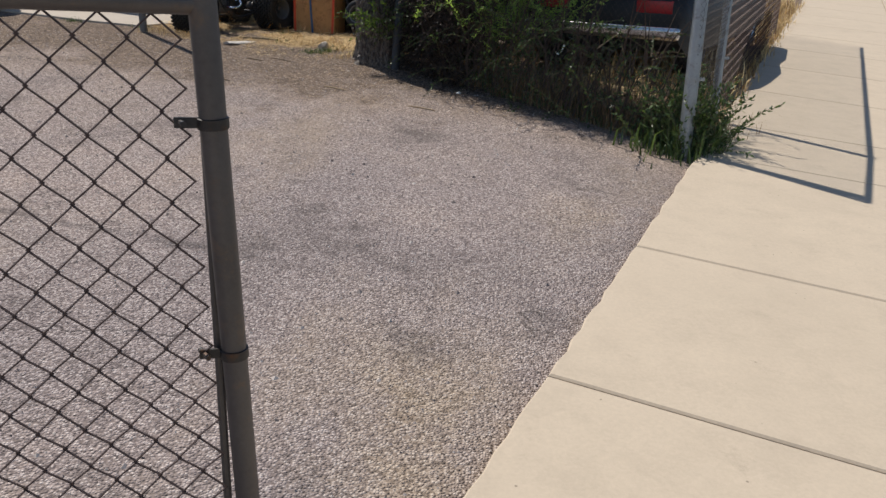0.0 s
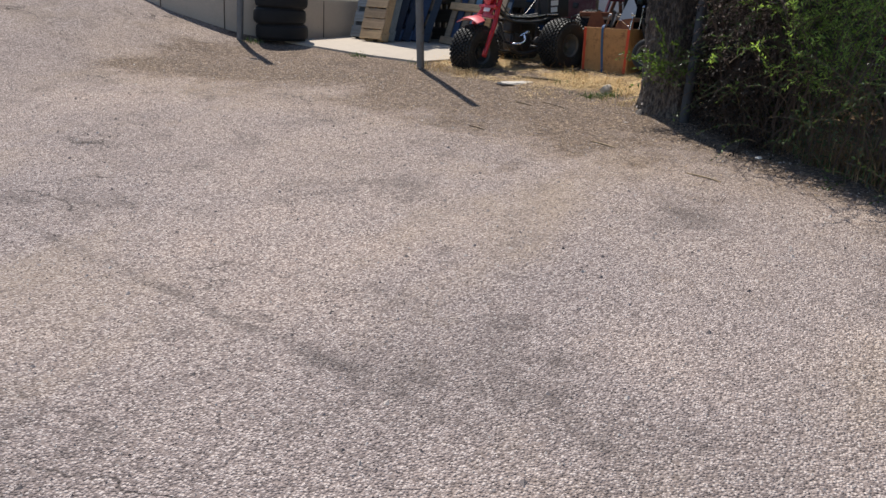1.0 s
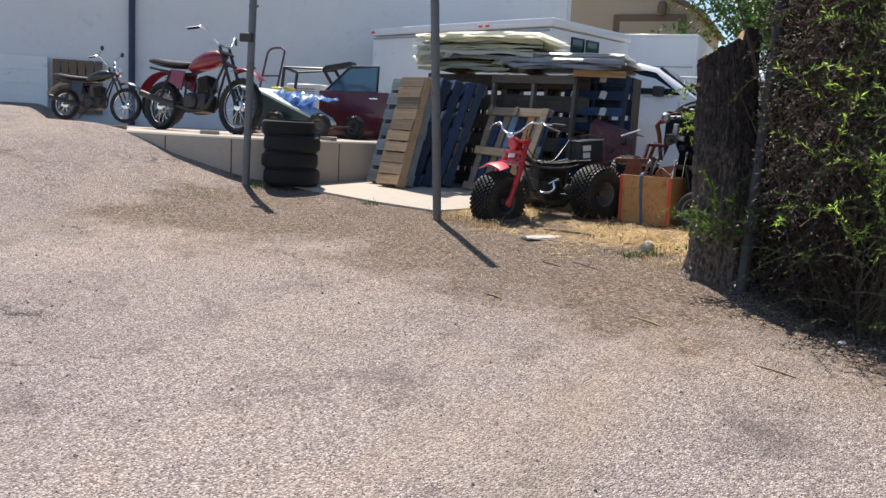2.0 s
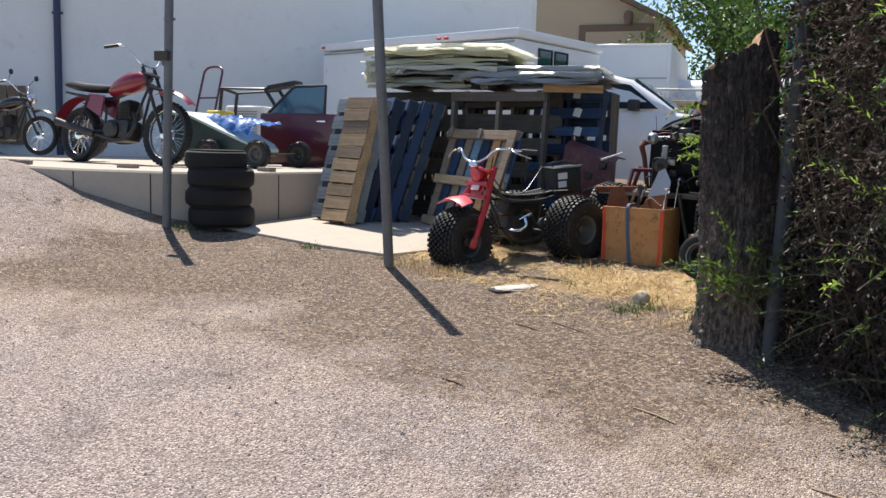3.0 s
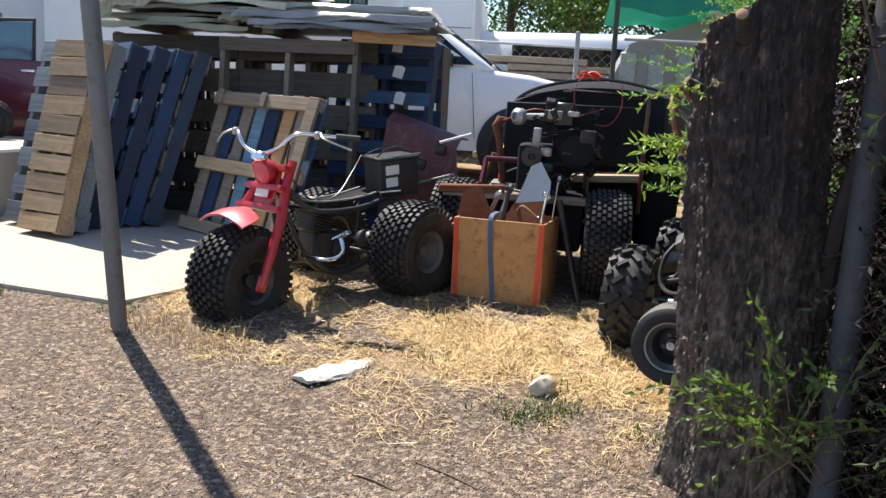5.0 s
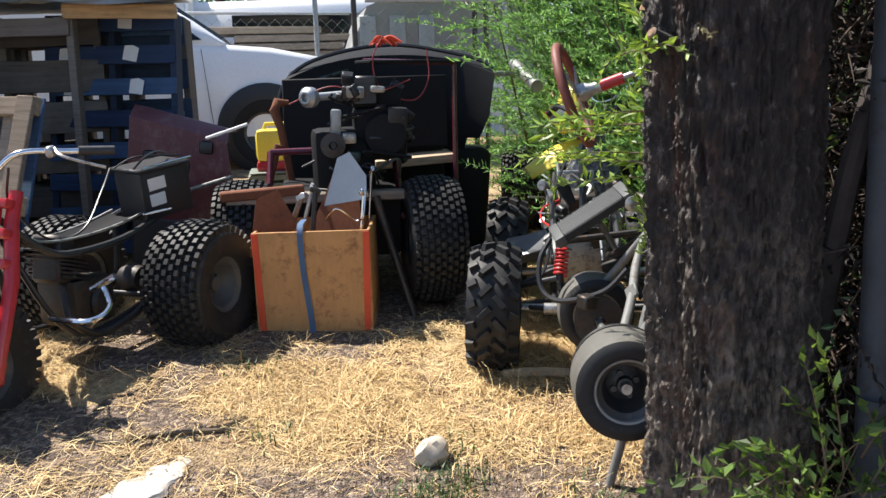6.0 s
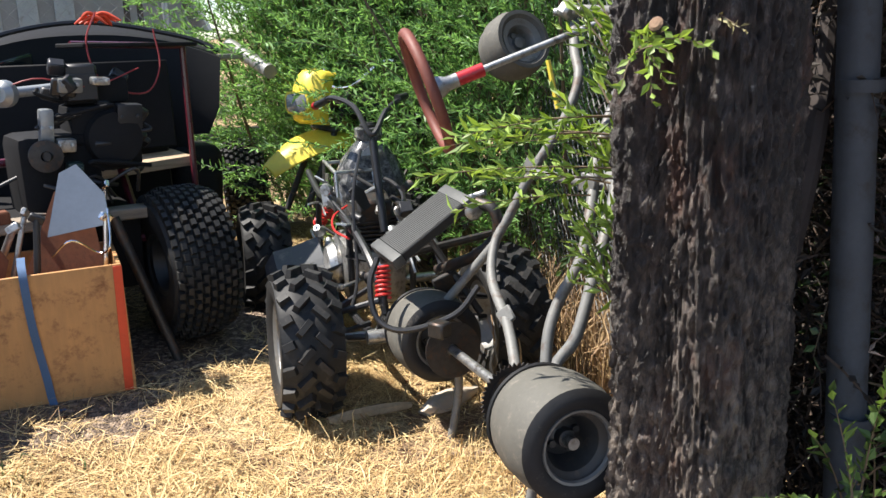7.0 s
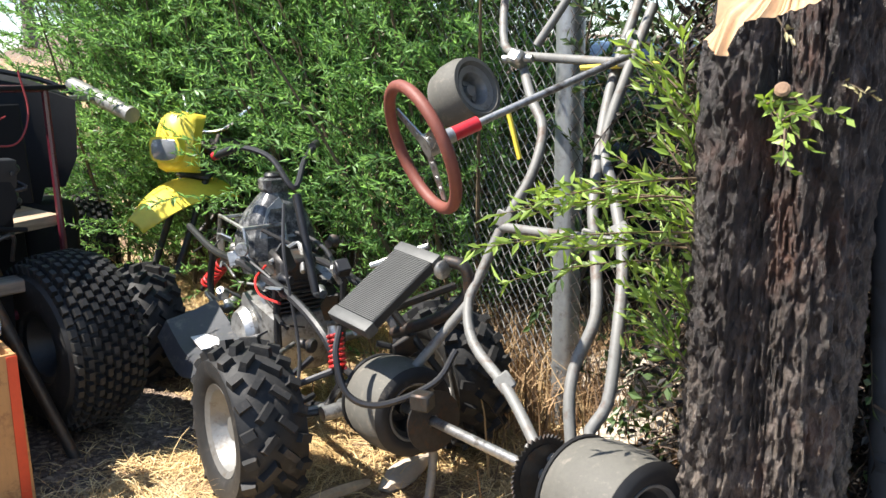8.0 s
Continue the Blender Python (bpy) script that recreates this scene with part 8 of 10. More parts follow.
def motorbike(m, label, paint, name="motorcycle", small=False, headlight=True, tank=None, guard=True):
    """A motorcycle: rear axle at the origin, front to +x."""
    k = 0.74 if small else 1.0
    b = thing(name, m @ Matrix.Scale(k, 4), label, "motorcycle")
    wheel(b, (0, 0, 0.31), (0, -1, 0), 0.315, 0.11, 0.235, "moto", M_RUBBER, M_CHROME, "spoke", key="motor")
    if guard:
        wheel(b, (1.36, 0, 0.34), (0, -1, 0), 0.345, 0.09, 0.275, "moto", M_RUBBER, M_CHROME, "spoke", key="motof")
    bm = bmesh.new()
    for s in (-1, 1):
        rod(bm, (0, 0.07 * s, 0.31), (0.45, 0.06 * s, 0.36), 0.016, 8)
        tube(bm, curved([(0.45, 0.06 * s, 0.36), (0.42, 0.09 * s, 0.66), (-0.2, 0.1 * s, 0.78)]), 0.014, 8)
        tube(bm, curved([(1.06, 0.02 * s, 0.88), (0.92, 0.06 * s, 0.5), (0.85, 0.08 * s, 0.28), (0.5, 0.08 * s, 0.24), (0.45, 0.06 * s, 0.36)]), 0.015, 8)
    tube(bm, curved([(1.06, 0, 0.94), (0.75, 0, 0.8), (0.42, 0, 0.72), (-0.1, 0, 0.76)]), 0.02, 8)
    part("frame", bm, M_BLACK, b)
    bm = bmesh.new()
    for s in (-1, 1):
        rod(bm, (1.36, 0.08 * s, 0.34), (0.99, 0.08 * s, 1.05), 0.019, 10)
    box(bm, (0.08, 0.22, 0.03), (1.03, 0, 0.98), (0, 28, 0), 0.01)
    box(bm, (0.08, 0.22, 0.03), (1.10, 0, 0.84), (0, 28, 0), 0.01)
    part("front_fork", bm, M_IRON, b, "dull steel front fork")
    bm = bmesh.new()
    sec = []
    for x, w, z, h in ((1.02, 0.05, 0.94, 0.05), (0.92, 0.11, 0.92, 0.10), (0.76, 0.13, 0.89, 0.12), (0.6, 0.12, 0.85, 0.10), (0.48, 0.08, 0.80, 0.06)):
        sec.append([Vector((x, w * math.cos(a * math.tau / 14), z + h * math.sin(a * math.tau / 14))) for a in range(14)])
    loft(bm, sec)
    part("fuel_tank", bm, tank or paint, b)
    bm = bmesh.new()
    sec = []
    for x, w, z, h in ((0.5, 0.07, 0.84, 0.03), (0.35, 0.11, 0.83, 0.045), (0.1, 0.12, 0.84, 0.05), (-0.15, 0.11, 0.87, 0.05), (-0.28, 0.07, 0.88, 0.03)):
        sec.append([Vector((x, w * math.cos(a * math.tau / 12), z + h * math.sin(a * math.tau / 12))) for a in range(12)])
    loft(bm, sec)
    part("seat", bm, M_SEAT, b, "black seat")
    bm = bmesh.new()
    for s in (-1, 1):
        plate(bm, [(0.42, 0.5), (0.45, 0.74), (0.2, 0.76), (0.15, 0.62)], 0.02, Matrix(((1, 0, 0, 0), (0, 0, 1, 0.1 * s), (0, 1, 0, 0), (0, 0, 0, 1))))
    part("side_panel", bm, tank or paint, b)
    bm = bmesh.new()
    box(bm, (0.36, 0.22, 0.24), (0.68, 0, 0.36), (0, 0, 0), 0.05, 2)
    lathe(bm, [(0, 0), (0.1, 0), (0.11, 0.02), (0.08, 0.05), (0, 0.05)], frame_to((0.62, -0.11, 0.36), (0.62, -1, 0.36)), 20)
    part("engine", bm, M_IRON, b, "dull oily engine")
    bm = bmesh.new()
    box(bm, (0.15, 0.15, 0.22), (0.76, 0, 0.58), (0, -12, 0), 0.01)
    barrel = part("cylinder", bm, M_IRON, b)
    for i in range(9):
        bm = bmesh.new()
        box(bm, (0.2, 0.2, 0.008), (0.78 - i * 0.004, 0, 0.50 + i * 0.02), (0, -12, 0), 0.002)
        part("fin", bm, M_IRON, barrel)
    for nm, cx, cz, R, a0, a1, w in (("front_mudguard", 1.36, 0.34, 0.44, 0.75, 1.95, 0.07), ("rear_mudguard", 0.0, 0.31, 0.42, 0.9, 2.7, 0.08)):
        if not guard and nm == "front_mudguard":
            continue
        bm = bmesh.new()
        sec = []
        for i in range(11):
            a = a0 + (a1 - a0) * i / 10
            r = R + 0.03
            sec.append([Vector((cx + (r - 0.02 * abs(y)) * math.cos(a), y * w, cz + (r - 0.03 * y * y) * math.sin(a))) for y in (-1, -0.5, 0, 0.5, 1)] + [Vector((cx + (r - 0.006) * math.cos(a), y * w * 0.96, cz + (r - 0.006 - 0.03 * y * y) * math.sin(a))) for y in (1, 0.5, 0, -0.5, -1)])
        loft(bm, sec)
        part(nm, bm, paint, b)
    bm = bmesh.new()
    tube(bm, curved([(0.78, -0.38, 1.20), (0.88, -0.26, 1.24), (0.99, -0.1, 1.08), (0.99, 0.1, 1.08), (0.88, 0.26, 1.24), (0.78, 0.38, 1.20)]), 0.011, 8)
    hb = part("handlebar", bm, M_CHROME, b)
    for s in (-1, 1):
        bm = bmesh.new()
        rod(bm, (0.85, 0.30 * s, 1.235), (0.76, 0.41 * s, 1.19), 0.017, 10)
        part("grip", bm, M_BLACK, hb)
        bm = bmesh.new()
        rod(bm, (0.88, 0.26 * s, 1.24), (0.97, 0.32 * s, 1.38), 0.005, 6)
        lathe(bm, [(0, 0), (0.05, 0), (0.045, 0.015), (0, 0.02)], frame_to((0.99, 0.33 * s, 1.39), (0.5, 0.33 * s, 1.38)), 14)
        if small:
            part("mirror", bm, M_BLACK, hb, "round black mirror")
        else:
            bm.free()
    if headlight:
        bm = bmesh.new()
        lathe(bm, [(0, -0.1), (0.05, -0.09), (0.085, -0.02), (0.085, 0.02), (0.06, 0.035), (0, 0.045)], frame_to((1.18, 0, 0.98), (2, 0, 0.9)), 20)
        part("headlight", bm, M_CHROME if small else M_BLACK, b)
    bm = bmesh.new()
    tube(bm, curved([(0.86, -0.05, 0.56), (0.98, -0.1, 0.42), (0.8, -0.14, 0.25), (0.4, -0.15, 0.3)]), 0.02, 10)
    tube(bm, curved([(0.4, -0.15, 0.3), (0.1, -0.16, 0.36), (-0.25, -0.16, 0.44)]), 0.04, 12)
    part("exhaust", bm, M_IRON, b)
    for s in (-1, 1):
        bm = bmesh.new()
        rod(bm, (0.05, 0.11 * s, 0.36), (0.2, 0.11 * s, 0.74), 0.013, 8)
        spring(bm, (0.08, 0.11 * s, 0.44), (0.18, 0.11 * s, 0.7), 0.028, 7, 0.006)
        part("rear_shock", bm, M_IRON, b)
    bm = bmesh.new()
    rod(bm, (0.6, -0.12, 0.28), (0.55, -0.32, 0.0), 0.011, 8)
    part("side_stand", bm, M_IRON, b)
    return b


motorbike(Matrix.Translation((-8.86, 11.74, SLAB_Z)) @ Matrix.Scale(1.1, 4) @ pose(0, 0, 0, -7, 0, -6), "old dark red trail motorcycle standing on the slab", M_MOTO, headlight=False)
motorbike(Matrix.Translation((-10.55, 11.55, SLAB_Z + 0.06)) @ pose(0, 0, 0, -6, 0, 12), "small black motorcycle with mirrors standing on the slab", M_BLACKP, small=True)
bk = motorbike(Matrix.Translation((0.91, 12.14, ground_z(0.3, 12.2) - 0.02)) @ pose(0, 0, 0, -5, 0, -165) @ Matrix.Scale(0.9, 4), "yellow dirt bike without front wheel standing half in the hedge", M_YELLOW, "dirt_bike", headlight=False, tank=M_BLACK, guard=False)
# its broad yellow headlight cowl and beak
cowl_m = bk.matrix_basis.inverted() @ Matrix.Translation((-0.12, 11.80, 1.86)) @ Matrix.Rotation(radians(-163), 4, "Z") @ Matrix.Rotation(radians(-8), 4, "Y")
bm = bmesh.new()
sec = []
for z, w, x in ((-0.14, 0.08, 0.0), (-0.12, 0.10, 0.03), (-0.05, 0.112, 0.045), (0.05, 0.112, 0.03), (0.11, 0.108, 0.005), (0.132, 0.10, -0.015), (0.14, 0.085, -0.03)):
    front = [Vector((x + 0.055 * (1 - y * y), y * w, z + 0.012 * (1 - y * y))) for y in (-1, -0.8, -0.45, 0, 0.45, 0.8, 1)]
    rear = [Vector((x - 0.07 + 0.05 * (1 - y * y), y * w * 0.93, z)) for y in (1, 0.5, 0, -0.5, -1)]
    sec.append(front + rear)
loft(bm, sec)
cowl = part("headlight_cowl", bm, M_YELLOW, bk, "yellow headlight cowl", m=cowl_m, angle=50)
bm = bmesh.new()
ring_o = [(0.088 * c, 0.062 * s_) for c, s_ in ((1, 0.5), (0.85, 0.9), (0.4, 1), (-0.4, 1), (-0.85, 0.9), (-1, 0.5), (-1, -0.4), (-0.8, -0.85), (-0.35, -1), (0.35, -1), (0.8, -0.85), (1, -0.4))]
lm = Matrix.Translation((0.10, 0, -0.035)) @ Matrix.Rotation(radians(96), 4, "Y") @ Matrix.Rotation(radians(90), 4, "Z")
loft(bm, [[lm @ Vector((x_, y_, -0.04)) for x_, y_ in ring_o], [lm @ Vector((x_, y_, 0.006)) for x_, y_ in ring_o], [lm @ Vector((x_ * 0.88, y_ * 0.85, 0.008)) for x_, y_ in ring_o]])
part("lamp_surround", bm, M_YELLOW, cowl)
bm = bmesh.new()
loft(bm, [[lm @ Vector((x_ * 0.86, y_ * 0.83, 0.006)) for x_, y_ in ring_o], [lm @ Vector((x_ * 0.8, y_ * 0.76, 0.014)) for x_, y_ in ring_o], [lm @ Vector((x_ * 0.4, y_ * 0.4, 0.022)) for x_, y_ in ring_o]])
part("lamp_glass", bm, plain("lamp_lens", (0.42, 0.44, 0.46), 0.12, 0.5, 0.2, 20, 80, 0.1), cowl, "clear rounded headlamp lens")
beak_m = bk.matrix_basis.inverted() @ Matrix.Translation((-0.06, 11.80, 1.66)) @ Matrix.Rotation(radians(-176), 4, "Z") @ Matrix.Rotation(radians(-12), 4, "X")
bm = bmesh.new()
sec = []
for i in range(13):
    u = i / 12
    x = -0.16 + 0.52 * u
    z = 0.055 * math.sin(u * 2.6) - 0.16 * u ** 1.7
    w = 0.16 * (1 - 0.6 * u ** 2.6)
    sec.append([Vector((x - 0.03 * abs(y) * u, y * w, z - 0.045 * y * y)) for y in (-1, -0.6, -0.2, 0.2, 0.6, 1)] + [Vector((x - 0.03 * abs(y) * u, y * w * 0.97, z - 0.008 - 0.045 * y * y)) for y in (1, 0.6, 0.2, -0.2, -0.6, -1)])
loft(bm, sec)
part("beak", bm, M_YELLOW, bk, "long yellow front mudguard", m=beak_m, angle=50)


def cart():
    """A low pale soapbox body on small wheels."""
    m = Matrix.Translation((-6.98, 12.35, SLAB_Z)) @ pose(0, 0, 0, 0, 0, 0)
    c = thing("soapbox_cart", m, "pale green and dark soapbox cart with a blue tarp aboard", "cart")
    bm = bmesh.new()
    sec = []
    for x, w, zl, zh in ((-0.85, 0.3, 0.12, 0.62), (-0.42, 0.32, 0.12, 0.60), (0.05, 0.3, 0.12, 0.42), (0.44, 0.22, 0.14, 0.26), (0.53, 0.16, 0.15, 0.20)):
        sec.append([Vector((x, -w, zl)), Vector((x, w, zl)), Vector((x, w, zh)), Vector((x, 0, zh + 0.03)), Vector((x, -w, zh))])
    loft(bm, sec)
    part("body", bm, M_GREEND, c, angle=25)
    bm = bmesh.new()
    sec = []
    for x, w, z in ((-0.9, 0.33, 0.66), (-0.42, 0.35, 0.63), (0.05, 0.33, 0.45), (0.44, 0.25, 0.29), (0.55, 0.18, 0.22)):
        sec.append([Vector((x, -w, z)), Vector((x, -w * 0.5, z + 0.02)), Vector((x, w * 0.5, z + 0.02)), Vector((x, w, z)), Vector((x, w, z - 0.03)), Vector((x, -w, z - 0.03))])
    loft(bm, sec)
    part("deck", bm, M_PALEG, c, "pale green fibreglass deck", angle=25)
    for x in (-0.03, 0.68):
        for s in (-1, 1):
            wheel(c, (x, 0.44 * s, 0.17), (0, s, 0), 0.17, 0.10, 0.09, "road", M_RUBBER, M_RIMD, key="cart")
        bm = bmesh.new()
        rod(bm, (x, -0.42, 0.17), (x, 0.42, 0.17), 0.012, 8)
        part("axle", bm, M_IRON, c)
    t = thing("blue_tarp", m @ Matrix.Translation((0.14, 0.05, 0.50)), "crumpled shiny blue and white tarp", "tarp")
    bm = bmesh.new()
    rng = random.Random(6)
    rows = []
    for j in range(13):
        rows.append([Vector((-0.42 + 0.72 * i / 20, -0.30 + 0.055 * j, 0.08 * noise.noise(Vector((i * 0.5, j * 0.5, 1))) + 0.11 + 0.03 * noise.noise(Vector((i, j, 5))) - (0.13 if j == 0 else 0.04 if j == 1 else 0) - 0.0035 * i)) for i in range(21)])
    loft(bm, rows, cap=False, closed_ring=False)
    bmesh.ops.solidify(bm, geom=list(bm.faces), thickness=0.006)
    part("cloth", bm, M_TARP, t, angle=30)


cart()


def maroon_door():
    m = Matrix.Translation((-6.72, 13.3, SLAB_Z)) @ pose(0, 0, 0, 0, 0, 3)
    c = thing("salvaged_body_panel", m, "maroon salvaged car door standing upright with its glass", "car panel")
    bm = bmesh.new()
    box(bm, (1.15, 0.12, 0.68), (0.1, 0, 0.36), bev=0.03, seg=2)
    part("panel", bm, M_MAROON, c)
    bm = bmesh.new()
    tube(bm, [(-0.38, 0, 0.70), (-0.02, 0, 1.02), (0.04, 0, 1.05), (0.48, 0, 1.06), (0.46, 0, 0.70)], 0.02, 8)
    part("window_frame", bm, M_BLACK, c)
    bm = bmesh.new()
    plate(bm, [(-0.36, 0.70), (0.0, 1.03), (0.47, 1.04), (0.45, 0.70)], 0.008, Matrix(((1, 0, 0, 0), (0, 0, 1, 0), (0, 1, 0, 0), (0, 0, 0, 1))))
    part("glass", bm, M_BLUEGL, c, "blue-tinted door glass")
    bm = bmesh.new()
    box(bm, (0.14, 0.03, 0.03), (0.45, -0.075, 0.60), bev=0.008)
    part("handle", bm, M_CHROME, c)
    bm = bmesh.new()
    box(bm, (0.5, 0.5, 0.06), (0.1, 0.2, 0.03), bev=0.01)
    part("foot", bm, M_BLACK, c)


maroon_door()


def wall_things():
    h = thing("hand_truck", Matrix.Translation((-8.54, 13.55, SLAB_Z)) @ pose(0, 0, 0, -14, 0, -14) @ Matrix.Scale(1.06, 4), "dark red tubular hand truck leaning by the wall", "hand truck")
    bm = bmesh.new()
    tube(bm, curved([(-0.2, 0, 0.05), (-0.2, 0, 1.1), (-0.17, 0, 1.3), (0, 0, 1.34), (0.17, 0, 1.3), (0.2, 0, 1.1), (0.2, 0, 0.05)], 4), 0.016, 8)
    for z in (0.3, 0.6, 0.9):
        rod(bm, (-0.2, 0, z), (0.2, 0, z), 0.012, 8)
    box(bm, (0.4, 0.25, 0.01), (0, -0.12, 0.03))
    part("frame", bm, M_MAROON, h)
    for s in (-1, 1):
        wheel(h, (0.24 * s, 0.08, 0.12), (s, 0, 0), 0.12, 0.06, 0.06, "road", M_RUBBER, M_RIM, key="hand")
    g = thing("gym_bench", Matrix.Translation((-7.50, 13.6, SLAB_Z + 0.0)) @ pose(0, 0, 0, 0, 0, 8) @ Matrix.Scale(1.1, 4), "black tubular exercise bench against the wall", "bench")
    bm = bmesh.new()
    tube(bm, [(-0.6, 0, 0), (-0.5, 0, 0.95), (0.1, 0, 0.95), (0.75, 0, 0.0)], 0.025, 8)
    tube(bm, [(-0.55, 0.3, 0), (-0.45, 0.3, 0.9), (0.15, 0.3, 0.95), (0.8, 0.3, 0.0)], 0.025, 8)
    rod(bm, (0.1, 0, 0.95), (0.15, 0.3, 0.95), 0.02, 8)
    rod(bm, (-0.5, 0, 0.95), (-0.45, 0.3, 0.9), 0.02, 8)
    part("frame", bm, M_BLACK, g)
    bm = bmesh.new()
    box(bm, (0.4, 0.24, 0.06), (0.3, 0.15, 1.0), (0, -10, 0), 0.02, 2)
    part("pad", bm, M_SEAT, g)
    a = thing("air_conditioner", Matrix.Translation((-8.05, 14.2, SLAB_Z)) @ pose(0, 0, 0, 0, 0, 8), "white window air conditioner standing on a box", "air conditioner")
    bm = bmesh.new()
    box(bm, (0.6, 0.4, 0.42), (0, 0, 0.62), bev=0.02)
    box(bm, (0.5, 0.35, 0.4), (0, 0, 0.2), bev=0.01)
    part("case", bm, M_WHITEC, a)
    for i in range(9):
        bm = bmesh.new()
        box(bm, (0.42, 0.012, 0.014), (0, -0.205, 0.46 + i * 0.036))
        part("louvre", bm, M_GALV, a)
    y = thing("yellow_crate", Matrix.Translation((-7.78, 13.15, SLAB_Z)) @ Matrix.Diagonal((0.5, 1, 0.93, 1)), "low yellow plastic crate by the wall", "crate")
    bm = bmesh.new()
    box(bm, (0.5, 0.3, 0.1), (0, 0, 0.72), bev=0.02)
    part("body", bm, M_YELLOW, y)
    bm = bmesh.new()
    box(bm, (0.5, 0.32, 0.67), (0, 0, 0.335), bev=0.02)
    part("base", bm, M_BLACK, y, "dark box under the yellow tray")
    # car wheel leaning behind the small motorcycle, wood blocks on the slab
    sw_ = thing("spare_wheel", Matrix.Translation((-9.15, 12.1, SLAB_Z + 0.03)), "car wheel standing on edge behind the motorcycles", "wheel")
    wheel(sw_, (0, 0, 0.31), (0.5, -1, 0.1), 0.31, 0.2, 0.18, "road", M_RUBBER, M_RIM, key="spare")
    for x, yy, r in ((-6.0, 10.75, 10), (-5.75, 11.3, -20), (-8.2, 10.3, 30), (-7.0, 10.6, 5)):
        bm = bmesh.new()
        box(bm, (0.22, 0.09, 0.045), (0, 0, 0.0225), bev=0.004)
        solo("wood_block", bm, M_WOODG, pose(x, yy, SLAB_Z, 0, 0, r), "short wood block lying on the slab", "wood block", "wood blocks")


wall_things()

# ---- plants ----
def arch(base, way, length, droop, n=7):
    """Points of a stem that bends over under its weight."""
    p, w, out = Vector(base), Vector(way).normalized(), []
    for i in range(n):
        out.append(p.copy())
        p = p + w * (length / (n - 1))
        w = (w + Vector((0, 0, -droop / (n - 1)))).normalized()
    return out


def leafy(stems, name, parent, leaf_mat_, leaf_len, leaf_w, every, seed, twig_r=0.004, twig_mat=M_TWIG, twig_seg=3):
    """One crown: stems as twigs, and narrow leaves along them."""
    rng = random.Random(seed)
    bm = bmesh.new()
    verts, faces = [], []
    for pts in stems:
        n = len(pts)
        tube(bm, pts, [twig_r * (1 - 0.8 * i / (n - 1)) for i in range(n)], twig_seg)
        total = sum((b - a).length for a, b in zip(pts, pts[1:]))
        k = max(2, int(total / every))
        for i in range(k):
            u = (i + rng.random()) / k
            if u < 0.12:
                continue
            s = u * (n - 1)
            j = min(n - 2, int(s))
            at = pts[j].lerp(pts[j + 1], s - j)
            d = (pts[j + 1] - pts[j]).normalized()
            o = Vector((rng.uniform(-1, 1), rng.uniform(-1, 1), rng.uniform(-0.7, 0.9)))
            leaves(verts, faces, at, d * 0.7 + o * 0.8, leaf_len * rng.uniform(0.6, 1.25), leaf_w * rng.uniform(0.7, 1.2), rng)
    tw = part("twig_mass", bm, twig_mat, parent)
    tw["kind"] = "stuff"
    ob = new(name, raw(name, [tuple(v) for v in verts], faces, leaf_mat_))
    ob.parent = parent
    ob["kind"] = "stuff"
    return ob


def hedge():
    rng = random.Random(31)
    h = thing("willow_hedge", I4, "dense tall hedge of bright narrow-leaved willow", "hedge")
    stems = []
    line = [Vector((0.64, 10.25, 0)), Vector((0.62, 11.1, 0)), Vector((0.60, 12.2, 0)), Vector((0.55, 12.8, 0)), Vector((0.48, 13.3, 0))]
    for i in range(3300):
        u = rng.random() * 3.999
        j = int(u)
        b = line[j].lerp(line[j + 1], u - j)
        if u < 1.3 and rng.random() < 0.2:
            continue
        side = rng.gauss(0, 0.27)
        b = b + Vector((side, rng.gauss(0, 0.1), 0))
        z0 = ground_z(b.x, b.y)
        up = rng.random()
        b.z = z0 + (up * 2.2 if b.y > 10.5 else 0.7 + up * 1.4)
        out = Vector((side * 1.2 + rng.gauss(-0.12, 0.45), rng.gauss(-0.08, 0.45), 0.6 + rng.random() * 0.7))
        stems.append(arch(b, out, rng.uniform(0.4, 0.8), rng.uniform(0.3, 1.3), 6))
    leafy(stems, "crown", h, M_LEAF, 0.044, 0.0108, 0.0082, 32, 0.0025)
    # inner stems with darker leaves: the hedge's own shade put into the colour
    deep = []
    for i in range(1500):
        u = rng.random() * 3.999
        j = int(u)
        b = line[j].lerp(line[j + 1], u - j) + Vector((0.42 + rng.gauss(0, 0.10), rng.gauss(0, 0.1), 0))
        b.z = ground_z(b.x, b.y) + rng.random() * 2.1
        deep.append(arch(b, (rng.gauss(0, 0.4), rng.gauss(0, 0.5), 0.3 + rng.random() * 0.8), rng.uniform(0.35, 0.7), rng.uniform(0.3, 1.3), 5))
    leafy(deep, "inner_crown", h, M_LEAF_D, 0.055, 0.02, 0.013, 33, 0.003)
    bm = bmesh.new()
    for i in range(46):
        u = rng.random() * 3.999
        j = int(u)
        b = line[j].lerp(line[j + 1], u - j) + Vector((rng.gauss(0, 0.2), 0, 0))
        b.z = ground_z(b.x, b.y) - 0.03
        tube(bm, arch(b, (rng.gauss(0, 0.2), rng.gauss(0, 0.2), 1), rng.uniform(1.5, 2.3), rng.uniform(-0.1, 0.3), 7), [0.013 - 0.0015 * k for k in range(7)], 5)
    part("stem_mass", bm, M_TWIG, h)["kind"] = "stuff"


hedge()


